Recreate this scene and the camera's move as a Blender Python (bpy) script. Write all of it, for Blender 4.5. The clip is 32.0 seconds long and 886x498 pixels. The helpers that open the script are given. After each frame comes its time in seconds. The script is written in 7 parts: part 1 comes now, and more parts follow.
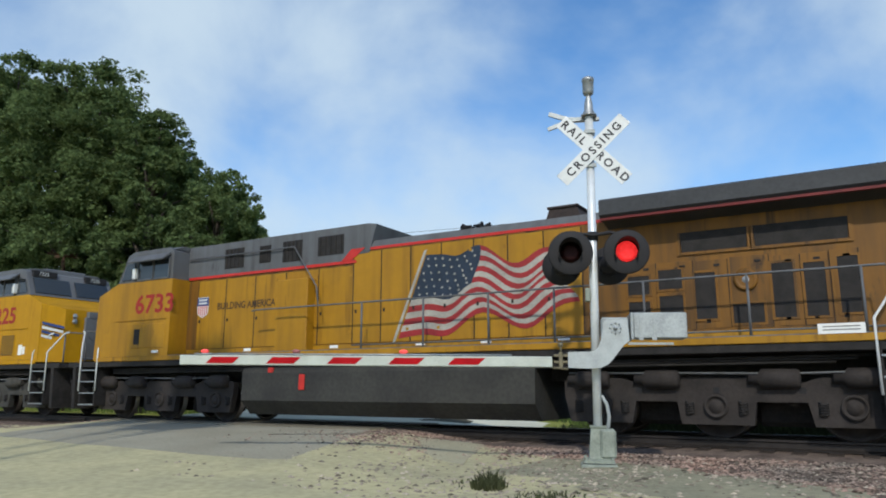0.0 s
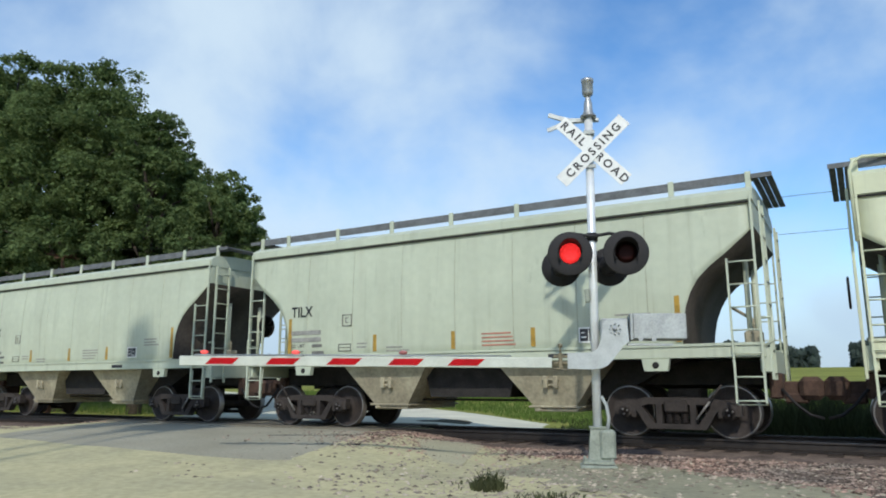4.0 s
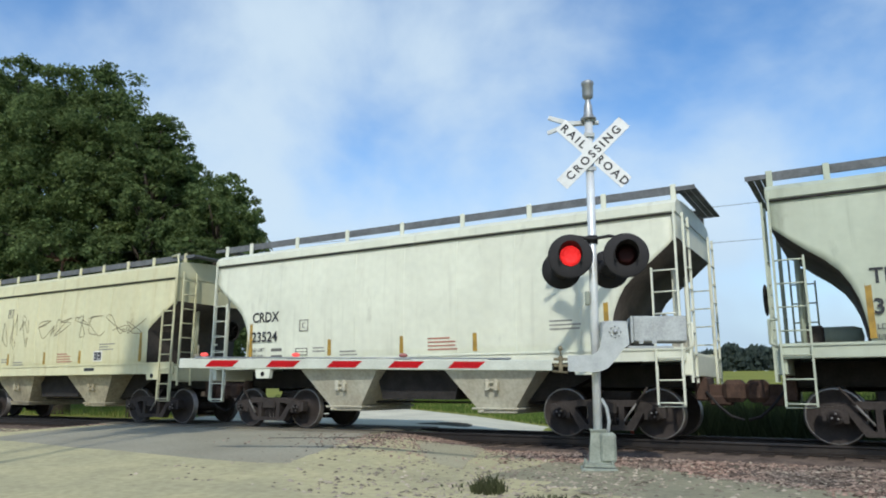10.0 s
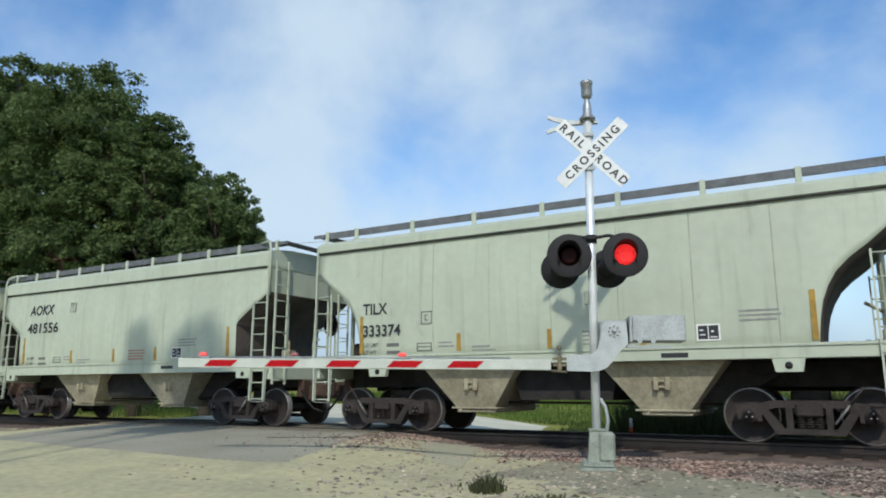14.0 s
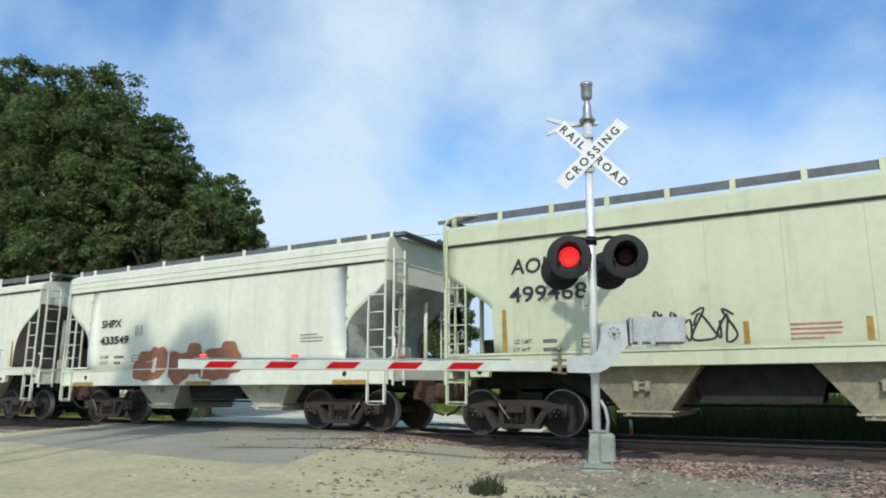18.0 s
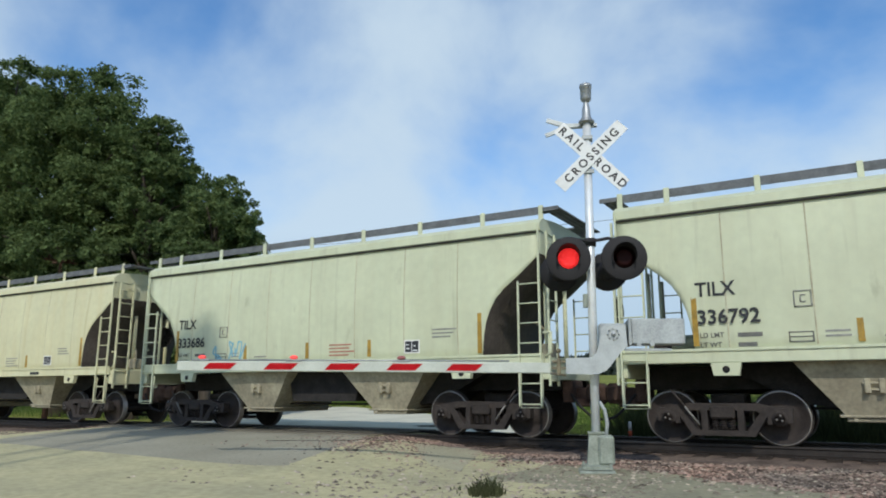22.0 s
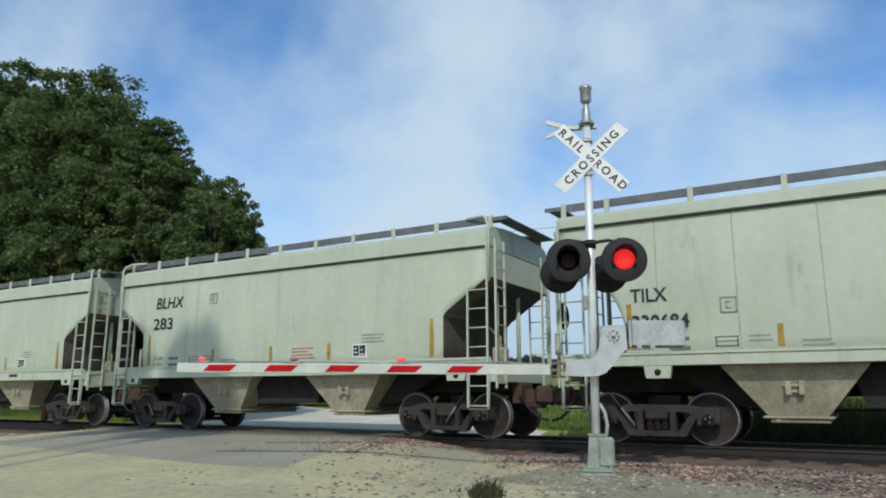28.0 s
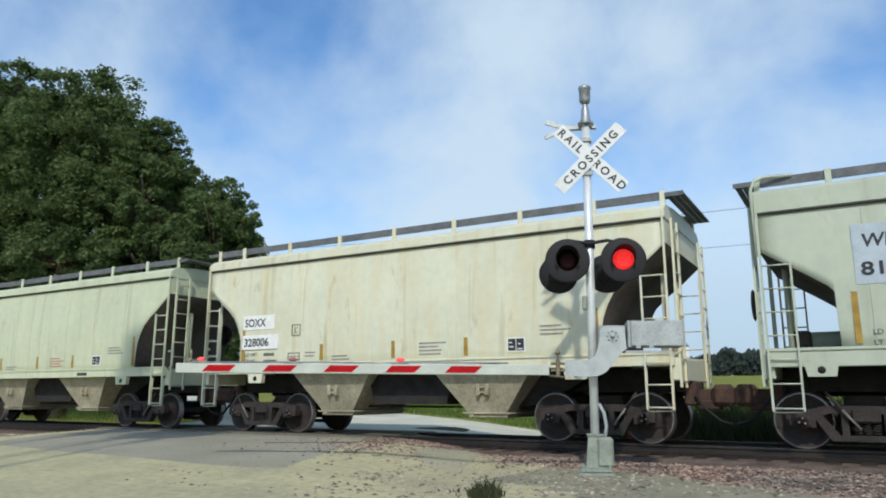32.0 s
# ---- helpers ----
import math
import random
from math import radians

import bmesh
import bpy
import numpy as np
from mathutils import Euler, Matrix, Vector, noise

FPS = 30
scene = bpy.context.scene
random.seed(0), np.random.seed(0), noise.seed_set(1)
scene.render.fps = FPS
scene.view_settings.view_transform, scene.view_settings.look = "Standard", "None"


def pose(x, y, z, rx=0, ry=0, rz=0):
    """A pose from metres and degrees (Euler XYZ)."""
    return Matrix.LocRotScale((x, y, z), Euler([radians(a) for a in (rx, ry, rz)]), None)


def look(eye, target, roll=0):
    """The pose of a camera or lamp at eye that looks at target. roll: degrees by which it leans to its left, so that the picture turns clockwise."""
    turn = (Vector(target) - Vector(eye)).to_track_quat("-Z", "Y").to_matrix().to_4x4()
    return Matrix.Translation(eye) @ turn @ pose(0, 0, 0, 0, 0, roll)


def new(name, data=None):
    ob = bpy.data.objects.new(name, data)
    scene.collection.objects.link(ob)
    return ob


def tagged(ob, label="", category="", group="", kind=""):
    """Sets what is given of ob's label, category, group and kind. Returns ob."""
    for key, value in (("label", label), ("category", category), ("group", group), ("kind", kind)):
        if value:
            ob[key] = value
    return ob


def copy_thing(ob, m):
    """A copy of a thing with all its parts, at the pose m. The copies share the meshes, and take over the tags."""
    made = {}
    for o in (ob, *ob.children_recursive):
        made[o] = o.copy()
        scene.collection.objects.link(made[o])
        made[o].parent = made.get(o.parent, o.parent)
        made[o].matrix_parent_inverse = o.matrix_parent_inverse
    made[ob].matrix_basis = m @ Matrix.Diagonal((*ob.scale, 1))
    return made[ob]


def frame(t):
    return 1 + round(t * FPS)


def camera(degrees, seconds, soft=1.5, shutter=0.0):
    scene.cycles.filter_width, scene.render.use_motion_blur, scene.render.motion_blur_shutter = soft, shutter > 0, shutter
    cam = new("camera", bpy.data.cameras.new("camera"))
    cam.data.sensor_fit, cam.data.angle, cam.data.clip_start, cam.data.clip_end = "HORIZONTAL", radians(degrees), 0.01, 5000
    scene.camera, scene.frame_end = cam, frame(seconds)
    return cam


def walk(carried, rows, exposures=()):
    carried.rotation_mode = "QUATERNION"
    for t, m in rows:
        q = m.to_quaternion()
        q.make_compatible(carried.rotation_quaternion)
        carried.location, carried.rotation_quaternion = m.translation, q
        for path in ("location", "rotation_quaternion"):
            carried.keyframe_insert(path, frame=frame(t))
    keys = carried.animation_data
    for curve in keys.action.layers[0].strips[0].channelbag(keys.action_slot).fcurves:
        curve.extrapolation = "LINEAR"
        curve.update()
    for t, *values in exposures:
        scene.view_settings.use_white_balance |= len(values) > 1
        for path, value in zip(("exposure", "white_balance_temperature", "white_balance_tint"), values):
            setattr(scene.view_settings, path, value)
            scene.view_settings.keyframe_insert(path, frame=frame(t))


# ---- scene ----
cam = camera(64.057, 32.0, soft=1.9)
EYE = (0.0, -14.108, 0.870)
YAW, PITCH = 30.160, 11.369
PER_DEG = 21.87


def aim(dx, dy):
    """The standing camera, turned a little from its mean direction."""
    return pose(EYE[0], EYE[1], EYE[2], 90 + PITCH + dy / PER_DEG, 0, YAW + dx / PER_DEG)


walk(cam, [
    (0.0, aim(3.5, -7.8)),
    (0.5, aim(3.1, -7.1)),
    (1.0, aim(3.0, -7.1)),
    (1.5, aim(2.7, -7.7)),
    (2.0, aim(3.3, -7.9)),
    (2.5, aim(3.1, -7.7)),
    (3.0, aim(2.6, -7.7)),
    (3.5, aim(2.6, -6.1)),
    (5.5, aim(2.9, -7.1)),
    (6.0, aim(2.9, -6.4)),
    (6.5, aim(2.9, -5.7)),
    (7.0, aim(2.7, -4.8)),
    (7.5, aim(4.3, -4.8)),
    (8.0, aim(3.6, -5.6)),
    (8.5, aim(2.7, -4.5)),
    (9.0, aim(2.7, -2.7)),
    (9.5, aim(2.7, -2.2)),
    (10.0, aim(3.0, -1.7)),
    (10.5, aim(2.7, -1.8)),
    (11.0, aim(2.2, -1.6)),
    (11.5, aim(1.4, 0.0)),
    (12.0, aim(1.2, 1.2)),
    (12.5, aim(1.3, 1.4)),
    (13.0, aim(1.7, -1.5)),
    (13.5, aim(1.4, -1.5)),
    (14.0, aim(1.2, -2.6)),
    (14.5, aim(1.2, -0.4)),
    (16.5, aim(1.2, -1.4)),
    (17.0, aim(0.1, -0.2)),
    (17.5, aim(1.2, -0.1)),
    (18.0, aim(1.2, 0.0)),
    (18.5, aim(1.2, 2.6)),
    (19.0, aim(1.2, 3.0)),
    (19.5, aim(1.2, 1.4)),
    (20.0, aim(0.0, 0.0)),
    (20.5, aim(-0.0, 1.2)),
    (21.0, aim(0.1, 2.6)),
    (21.5, aim(0.4, 4.5)),
    (22.0, aim(-0.3, 2.6)),
    (22.5, aim(-0.3, 1.5)),
    (23.0, aim(-0.3, 2.9)),
    (23.5, aim(-0.6, 2.7)),
    (24.0, aim(-0.3, 5.0)),
    (24.5, aim(-0.3, 6.0)),
    (25.0, aim(-0.6, 5.7)),
    (25.5, aim(-0.3, 4.5)),
    (27.5, aim(-0.3, 5.9)),
    (28.0, aim(-0.3, 5.9)),
    (28.5, aim(-0.3, 4.7)),
    (29.0, aim(-0.3, 4.2)),
    (29.5, aim(-0.7, 4.8)),
    (30.0, aim(-1.0, 6.4)),
    (30.5, aim(-0.8, 7.4)),
    (31.0, aim(-1.1, 8.5)),
    (31.5, aim(-1.1, 7.2)),
    (32.0, aim(-1.9, 6.1)),
], exposures=[(0.0, -0.2), (1.0, -0.1), (2.0, 0.05), (3.0, -0.08), (6.0, 0.0), (7.0, 0.0), (8.5, -0.16), (10.0, -0.1), (12.0, -0.15), (14.0, -0.15), (17.0, -0.08), (19.0, 0.0), (20.0, -0.14), (22.0, -0.24), (25.0, -0.16), (28.0, -0.26), (30.0, -0.2), (31.0, -0.28), (32.0, -0.14)])

# ---- light ----
SUN_EL, SUN_DIR = radians(38.6), Vector((0.413, -0.911, 0.0))
world = bpy.data.worlds.new("sky")
scene.world = world
world.use_nodes = True
wn = world.node_tree.nodes
sky = wn.new("ShaderNodeTexSky")
sky.sky_type, sky.sun_disc = "NISHITA", False
sky.sun_elevation = SUN_EL
sky.sun_rotation = math.atan2(SUN_DIR.x, SUN_DIR.y)
sky.air_density, sky.dust_density, sky.ozone_density = 1.0, 0.6, 2.0
wn["Background"].inputs["Strength"].default_value = 0.12
rich = wn.new("ShaderNodeHueSaturation")
rich.inputs["Saturation"].default_value, rich.inputs["Value"].default_value = 1.27, 1.7
rich.inputs["Hue"].default_value = 0.502
world.node_tree.links.new(sky.outputs[0], rich.inputs["Color"])
world.node_tree.links.new(rich.outputs[0], wn["Background"].inputs["Color"])
sun = new("sun", bpy.data.lights.new("sun", "SUN"))
sun.data.energy, sun.data.angle, sun.data.color = 3.0, radians(1.2), (1.0, 0.965, 0.88)
sun.matrix_basis = look(Vector((0, 0, 30)) + SUN_DIR * math.cos(SUN_EL) * 30 + Vector((0, 0, math.sin(SUN_EL) * 30)), (0, 0, 30))


# ---- materials ----
def mat(name, col, rough=0.6, metal=0.0, var=0.25, scale=3.0, grain=40.0, bump=0.15, stretch=(1, 1, 1), tint=None, coord="Object", spec=0.4, island=0.0, each=0.0):
    """A surface with variation at two scales and fine relief."""
    m = bpy.data.materials.new(name)
    m.use_nodes = True
    nt = m.node_tree
    n, l = nt.nodes, nt.links
    b = n["Principled BSDF"]
    b.inputs["Roughness"].default_value, b.inputs["Metallic"].default_value = rough, metal
    b.inputs["Specular IOR Level"].default_value = spec
    tc, mp = n.new("ShaderNodeTexCoord"), n.new("ShaderNodeMapping")
    mp.inputs["Scale"].default_value = stretch
    l.new(tc.outputs[coord], mp.inputs["Vector"])
    big, fine = n.new("ShaderNodeTexNoise"), n.new("ShaderNodeTexNoise")
    big.inputs["Scale"].default_value, big.inputs["Detail"].default_value = scale, 5
    fine.inputs["Scale"].default_value, fine.inputs["Detail"].default_value = grain, 3
    l.new(mp.outputs[0], big.inputs["Vector"])
    l.new(tc.outputs[coord], fine.inputs["Vector"])
    ramp = n.new("ShaderNodeValToRGB")
    dark = tint or tuple(c * (1 - var) for c in col)
    ramp.color_ramp.elements[0].color, ramp.color_ramp.elements[1].color = (*dark, 1), (*col, 1)
    ramp.color_ramp.elements[0].position, ramp.color_ramp.elements[1].position = 0.32, 0.62
    l.new(big.outputs["Fac"], ramp.inputs["Fac"])
    mix = n.new("ShaderNodeMixRGB")
    mix.blend_type = "MULTIPLY"
    mix.inputs["Fac"].default_value = min(1.0, var * 1.6)
    r2 = n.new("ShaderNodeValToRGB")
    r2.color_ramp.elements[0].color, r2.color_ramp.elements[0].position = (0.55, 0.55, 0.55, 1), 0.3
    r2.color_ramp.elements[1].position = 0.65
    l.new(fine.outputs["Fac"], r2.inputs["Fac"])
    l.new(ramp.outputs[0], mix.inputs["Color1"])
    l.new(r2.outputs[0], mix.inputs["Color2"])
    out = mix.outputs[0]
    if island or each:
        hs = n.new("ShaderNodeHueSaturation")
        src = n.new("ShaderNodeNewGeometry" if island else "ShaderNodeObjectInfo")
        mr = n.new("ShaderNodeMapRange")
        k = island or each
        mr.inputs["To Min"].default_value, mr.inputs["To Max"].default_value = 1 - k, 1 + k
        l.new(src.outputs["Random Per Island" if island else "Random"], mr.inputs["Value"])
        l.new(mr.outputs[0], hs.inputs["Value"])
        l.new(out, hs.inputs["Color"])
        out = hs.outputs[0]
    l.new(out, b.inputs["Base Color"])
    if bump:
        bp = n.new("ShaderNodeBump")
        bp.inputs["Strength"].default_value, bp.inputs["Distance"].default_value = bump, 0.02
        l.new(fine.outputs["Fac"], bp.inputs["Height"])
        l.new(bp.outputs[0], b.inputs["Normal"])
    return m


def glow(name, col, strength):
    m = mat(name, col, 0.3, var=0.05)
    b = m.node_tree.nodes["Principled BSDF"]
    b.inputs["Specular IOR Level"].default_value = 0.1
    b.inputs["Emission Color"].default_value = (*col, 1)
    b.inputs["Emission Strength"].default_value = strength
    return m


def hull(name, col, grime, amount, rough=0.5):
    """Painted steel of a freight car: vertical grime streaks, blotches, faint seams."""
    m = mat(name, col, rough, var=0.1, scale=0.7, grain=6.0, bump=0.05)
    nt = m.node_tree
    n, l = nt.nodes, nt.links
    b = n["Principled BSDF"]
    old = b.inputs["Base Color"].links[0].from_socket
    tc, mp, ns = n.new("ShaderNodeTexCoord"), n.new("ShaderNodeMapping"), n.new("ShaderNodeTexNoise")
    mp.inputs["Scale"].default_value = (2.2, 1.0, 0.22)
    oi = n.new("ShaderNodeObjectInfo")
    ad = n.new("ShaderNodeVectorMath")
    mul = n.new("ShaderNodeMath")
    mul.operation, mul.inputs[1].default_value = "MULTIPLY", 37.0
    l.new(oi.outputs["Random"], mul.inputs[0])
    l.new(tc.outputs["Object"], ad.inputs[0])
    l.new(mul.outputs[0], ad.inputs[1])
    l.new(ad.outputs[0], mp.inputs["Vector"])
    l.new(mp.outputs[0], ns.inputs["Vector"])
    ns.inputs["Scale"].default_value, ns.inputs["Detail"].default_value = 1.6, 6
    rp = n.new("ShaderNodeValToRGB")
    rp.color_ramp.elements[0].position, rp.color_ramp.elements[1].position = 0.42, 0.75
    rp.color_ramp.elements[0].color, rp.color_ramp.elements[1].color = (0, 0, 0, 1), (amount, amount, amount, 1)
    l.new(ns.outputs["Fac"], rp.inputs["Fac"])
    mx = n.new("ShaderNodeMixRGB")
    l.new(rp.outputs[0], mx.inputs["Fac"])
    l.new(old, mx.inputs["Color1"])
    mx.inputs["Color2"].default_value = (*grime, 1)
    mp2, spot, sharp, mx2 = n.new("ShaderNodeMapping"), n.new("ShaderNodeTexNoise"), n.new("ShaderNodeMapRange"), n.new("ShaderNodeMixRGB")
    mp2.inputs["Scale"].default_value = (1.0, 1.0, 0.35)       # scattered smudges and scuffs
    l.new(ad.outputs[0], mp2.inputs["Vector"])
    l.new(mp2.outputs[0], spot.inputs["Vector"])
    spot.inputs["Scale"].default_value, spot.inputs["Detail"].default_value, spot.inputs["Roughness"].default_value = 2.6, 8, 0.62
    sharp.inputs["From Min"].default_value, sharp.inputs["From Max"].default_value, sharp.inputs["To Max"].default_value = 0.62, 0.74, amount * 1.5
    l.new(spot.outputs["Fac"], sharp.inputs["Value"])
    l.new(sharp.outputs[0], mx2.inputs["Fac"])
    l.new(mx.outputs[0], mx2.inputs["Color1"])
    mx2.inputs["Color2"].default_value = (*[c * 0.62 for c in grime], 1)
    mp3, thin, cutoff, mx3 = n.new("ShaderNodeMapping"), n.new("ShaderNodeTexNoise"), n.new("ShaderNodeMapRange"), n.new("ShaderNodeMixRGB")
    mp3.inputs["Scale"].default_value = (5.0, 1.0, 0.35)       # narrow run-down streaks
    l.new(ad.outputs[0], mp3.inputs["Vector"])
    l.new(mp3.outputs[0], thin.inputs["Vector"])
    thin.inputs["Scale"].default_value, thin.inputs["Detail"].default_value = 1.0, 7
    cutoff.inputs["From Min"].default_value, cutoff.inputs["From Max"].default_value, cutoff.inputs["To Max"].default_value = 0.58, 0.74, amount * 1.3
    l.new(thin.outputs["Fac"], cutoff.inputs["Value"])
    l.new(cutoff.outputs[0], mx3.inputs["Fac"])
    l.new(mx2.outputs[0], mx3.inputs["Color1"])
    mx3.inputs["Color2"].default_value = (*[c * 0.7 for c in grime], 1)
    l.new(mx3.outputs[0], b.inputs["Base Color"])
    return m


M = dict(
    beige=hull("beige_hull", (0.55, 0.585, 0.405), (0.40, 0.385, 0.26), 0.30),
    grey=hull("grey_hull", (0.45, 0.495, 0.38), (0.33, 0.345, 0.26), 0.32),
    cream=hull("cream_hull", (0.60, 0.585, 0.375), (0.50, 0.42, 0.22), 0.35),
    stained=hull("stained_white_hull", (0.64, 0.645, 0.49), (0.60, 0.48, 0.24), 0.5),
    white=hull("white_hull", (0.67, 0.69, 0.56), (0.52, 0.52, 0.41), 0.26),
    steel=mat("galvanised_steel", (0.40, 0.42, 0.42), 0.45, 0.6, 0.25, 6, 60, 0.08),
    silver=mat("aluminium_paint", (0.42, 0.45, 0.44), 0.5, 0.25, 0.22, 5, 50, 0.06),
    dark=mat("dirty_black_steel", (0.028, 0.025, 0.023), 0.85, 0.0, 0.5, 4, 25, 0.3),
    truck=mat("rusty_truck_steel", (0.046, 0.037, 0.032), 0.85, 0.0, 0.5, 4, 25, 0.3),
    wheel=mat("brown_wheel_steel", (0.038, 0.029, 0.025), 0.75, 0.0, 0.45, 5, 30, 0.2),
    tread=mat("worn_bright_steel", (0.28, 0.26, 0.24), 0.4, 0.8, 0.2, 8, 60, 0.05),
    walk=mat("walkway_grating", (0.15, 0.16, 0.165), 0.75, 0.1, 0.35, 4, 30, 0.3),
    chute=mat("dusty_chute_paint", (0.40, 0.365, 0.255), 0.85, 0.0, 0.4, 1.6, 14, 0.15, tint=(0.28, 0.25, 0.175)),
    # slope: grime plus the shade of the end recesses, both in the colour
    slope=mat("grimy_shaded_slope_sheet", (0.06, 0.05, 0.042), 0.85, 0.0, 0.45, 1.5, 14, 0.15),
    rail=mat("rail_steel", (0.045, 0.037, 0.032), 0.5, 0.5, 0.3, 6, 50, 0.1),
    ink=mat("black_lettering", (0.03, 0.032, 0.035), 0.6, 0, 0.3, 8, 40, 0.0),
    paleink=mat("faded_lettering", (0.30, 0.30, 0.27), 0.7, 0, 0.3, 8, 40, 0.0),
    levergrey=mat("scuffed_pale_lever", (0.26, 0.25, 0.23), 0.6, 0.2, 0.4, 8, 40, 0.1),
    greyink=mat("grey_lettering", (0.15, 0.15, 0.135), 0.7, 0, 0.3, 8, 40, 0.0),
    redink=mat("faded_red_lettering", (0.45, 0.20, 0.14), 0.7, 0, 0.3, 8, 40, 0.0),
    amber=mat("yellow_reflector", (0.42, 0.26, 0.04), 0.45, 0, 0.35, 6, 60, 0.0),
    paper=mat("white_placard", (0.8, 0.8, 0.76), 0.6, 0, 0.12, 6, 40, 0.0),
    yellow=hull("armour_yellow_paint", (0.46, 0.235, 0.003), (0.27, 0.13, 0.005), 0.4, 0.5),
    lgrey=mat("harbour_grey_paint", (0.13, 0.135, 0.14), 0.5, 0, 0.25, 1.2, 20, 0.04),
    red=mat("red_stripe_paint", (0.55, 0.03, 0.02), 0.45, 0, 0.2, 3, 30, 0.0),
    blue=mat("blue_paint", (0.03, 0.06, 0.2), 0.45, 0, 0.2, 3, 30, 0.0),
    white_p=mat("white_paint", (0.66, 0.68, 0.66), 0.5, 0, 0.12, 4, 40, 0.03),
    glass=mat("dark_cab_glass", (0.02, 0.025, 0.03), 0.08, 0, 0.1, 3, 10, 0.0, spec=0.8),
    mesh=mat("black_intake_screen", (0.025, 0.022, 0.02), 0.8, 0, 0.4, 6, 60, 0.4),
    black=mat("matt_black_paint", (0.013, 0.012, 0.013), 0.7, 0, 0.3, 6, 40, 0.1),
    gravel=mat("pale_gravel", (0.50, 0.455, 0.265), 0.95, 0, 0.3, 0.9, 9, 0.6, tint=(0.40, 0.37, 0.23), spec=0.03),
    stone=mat("gravel_stones", (0.34, 0.29, 0.22), 0.95, 0, 0.3, 5, 30, 0.3, island=0.65, spec=0.03),
    ballast=mat("pink_ballast", (0.19, 0.145, 0.115), 0.95, 0, 0.45, 3, 14, 0.8, tint=(0.11, 0.085, 0.07), spec=0.03),
    bstone=mat("pink_ballast_stones", (0.28, 0.185, 0.14), 0.95, 0, 0.4, 0.6, 30, 0.3, tint=(0.16, 0.135, 0.11), island=0.8, spec=0.03),
    asphalt=mat("worn_grey_asphalt", (0.345, 0.325, 0.245), 0.92, 0, 0.25, 0.5, 18, 0.35, tint=(0.29, 0.27, 0.20), spec=0.03),
    slab=mat("dusty_dark_slab", (0.22, 0.20, 0.15), 0.9, 0, 0.3, 1.0, 16, 0.3, spec=0.03),
    concrete=mat("pale_limestone_gravel", (0.66, 0.63, 0.48), 0.9, 0, 0.2, 0.6, 16, 0.2, spec=0.03),
    tie=mat("creosoted_timber", (0.07, 0.055, 0.045), 0.9, 0, 0.4, 3, 20, 0.3, stretch=(1, 8, 1), spec=0.03),
    bark=mat("tree_bark", (0.10, 0.08, 0.06), 0.95, 0, 0.45, 3, 12, 0.6, stretch=(3, 3, 0.6)),
)
M["yellow"].node_tree.nodes["Principled BSDF"].inputs["Specular IOR Level"].default_value = 0.2
M["lit"] = glow("red_led_lens", (1.0, 0.035, 0.035), 1.4)
M["arm_white"] = mat("weathered_white_board", (0.50, 0.53, 0.46), 0.55, 0, 0.15, 3, 40, 0.03)
M["small_lit"] = glow("small_red_lamp", (0.9, 0.10, 0.09), 0.5)


def led_dots(m):
    """Many small bright dots behind the lens."""
    n, l = m.node_tree.nodes, m.node_tree.links
    tc, vo, mr = n.new("ShaderNodeTexCoord"), n.new("ShaderNodeTexVoronoi"), n.new("ShaderNodeMapRange")
    vo.inputs["Scale"].default_value = 42.0
    l.new(tc.outputs["Object"], vo.inputs["Vector"])
    mr.inputs["From Max"].default_value, mr.inputs["To Min"].default_value, mr.inputs["To Max"].default_value = 0.6, 1.9, 0.55
    l.new(vo.outputs["Distance"], mr.inputs["Value"])
    l.new(mr.outputs[0], n["Principled BSDF"].inputs["Emission Strength"])


led_dots(M["lit"])
M["galv"] = mat("dull_galvanised_sheet", (0.40, 0.43, 0.42), 0.55, 0.1, 0.25, 5, 40, 0.06)
M["cast"] = mat("weathered_cast_aluminium", (0.29, 0.325, 0.265), 0.65, 0.1, 0.3, 5, 40, 0.08)
M["mast"] = mat("bright_galvanised_tube", (0.72, 0.75, 0.74), 0.35, 0.25, 0.15, 4, 50, 0.04)
M["unlit"] = mat("dark_red_lens", (0.02, 0.003, 0.003), 0.6, 0, 0.2, 30, 80, 0.1, spec=0.15)


def leaf_mat(name, a, b):
    m = mat(name, a, 0.85, 0, 0.3, 0.5, 6, 0.0, tint=b, island=0.3, spec=0.1)
    p = m.node_tree.nodes["Principled BSDF"]
    nt = m.node_tree
    tr, mx = nt.nodes.new("ShaderNodeBsdfTranslucent"), nt.nodes.new("ShaderNodeMixShader")
    col = p.inputs["Base Color"].links[0].from_socket
    nt.links.new(col, tr.inputs["Color"])
    mx.inputs["Fac"].default_value = 0.5
    nt.links.new(p.outputs[0], mx.inputs[1])
    nt.links.new(tr.outputs[0], mx.inputs[2])
    nt.links.new(mx.outputs[0], nt.nodes["Material Output"].inputs["Surface"])
    return m


M["leaf"] = leaf_mat("oak_leaves", (0.165, 0.225, 0.085), (0.10, 0.15, 0.055))
# bluish: the haze of distance is put into this leaf colour
M["far_leaf"] = leaf_mat("hazy_far_leaves", (0.085, 0.115, 0.10), (0.065, 0.09, 0.08))
M["grass"] = leaf_mat("grass_blades", (0.14, 0.21, 0.045), (0.10, 0.155, 0.038))
M["verge"] = mat("grey_green_fine_gravel", (0.32, 0.30, 0.20), 0.95, 0, 0.3, 1.4, 12, 0.5, tint=(0.25, 0.24, 0.165), spec=0.03)
M["remnant"] = mat("dusty_old_paving", (0.40, 0.37, 0.25), 0.92, 0, 0.25, 1.0, 18, 0.3, tint=(0.34, 0.32, 0.22), spec=0.03)
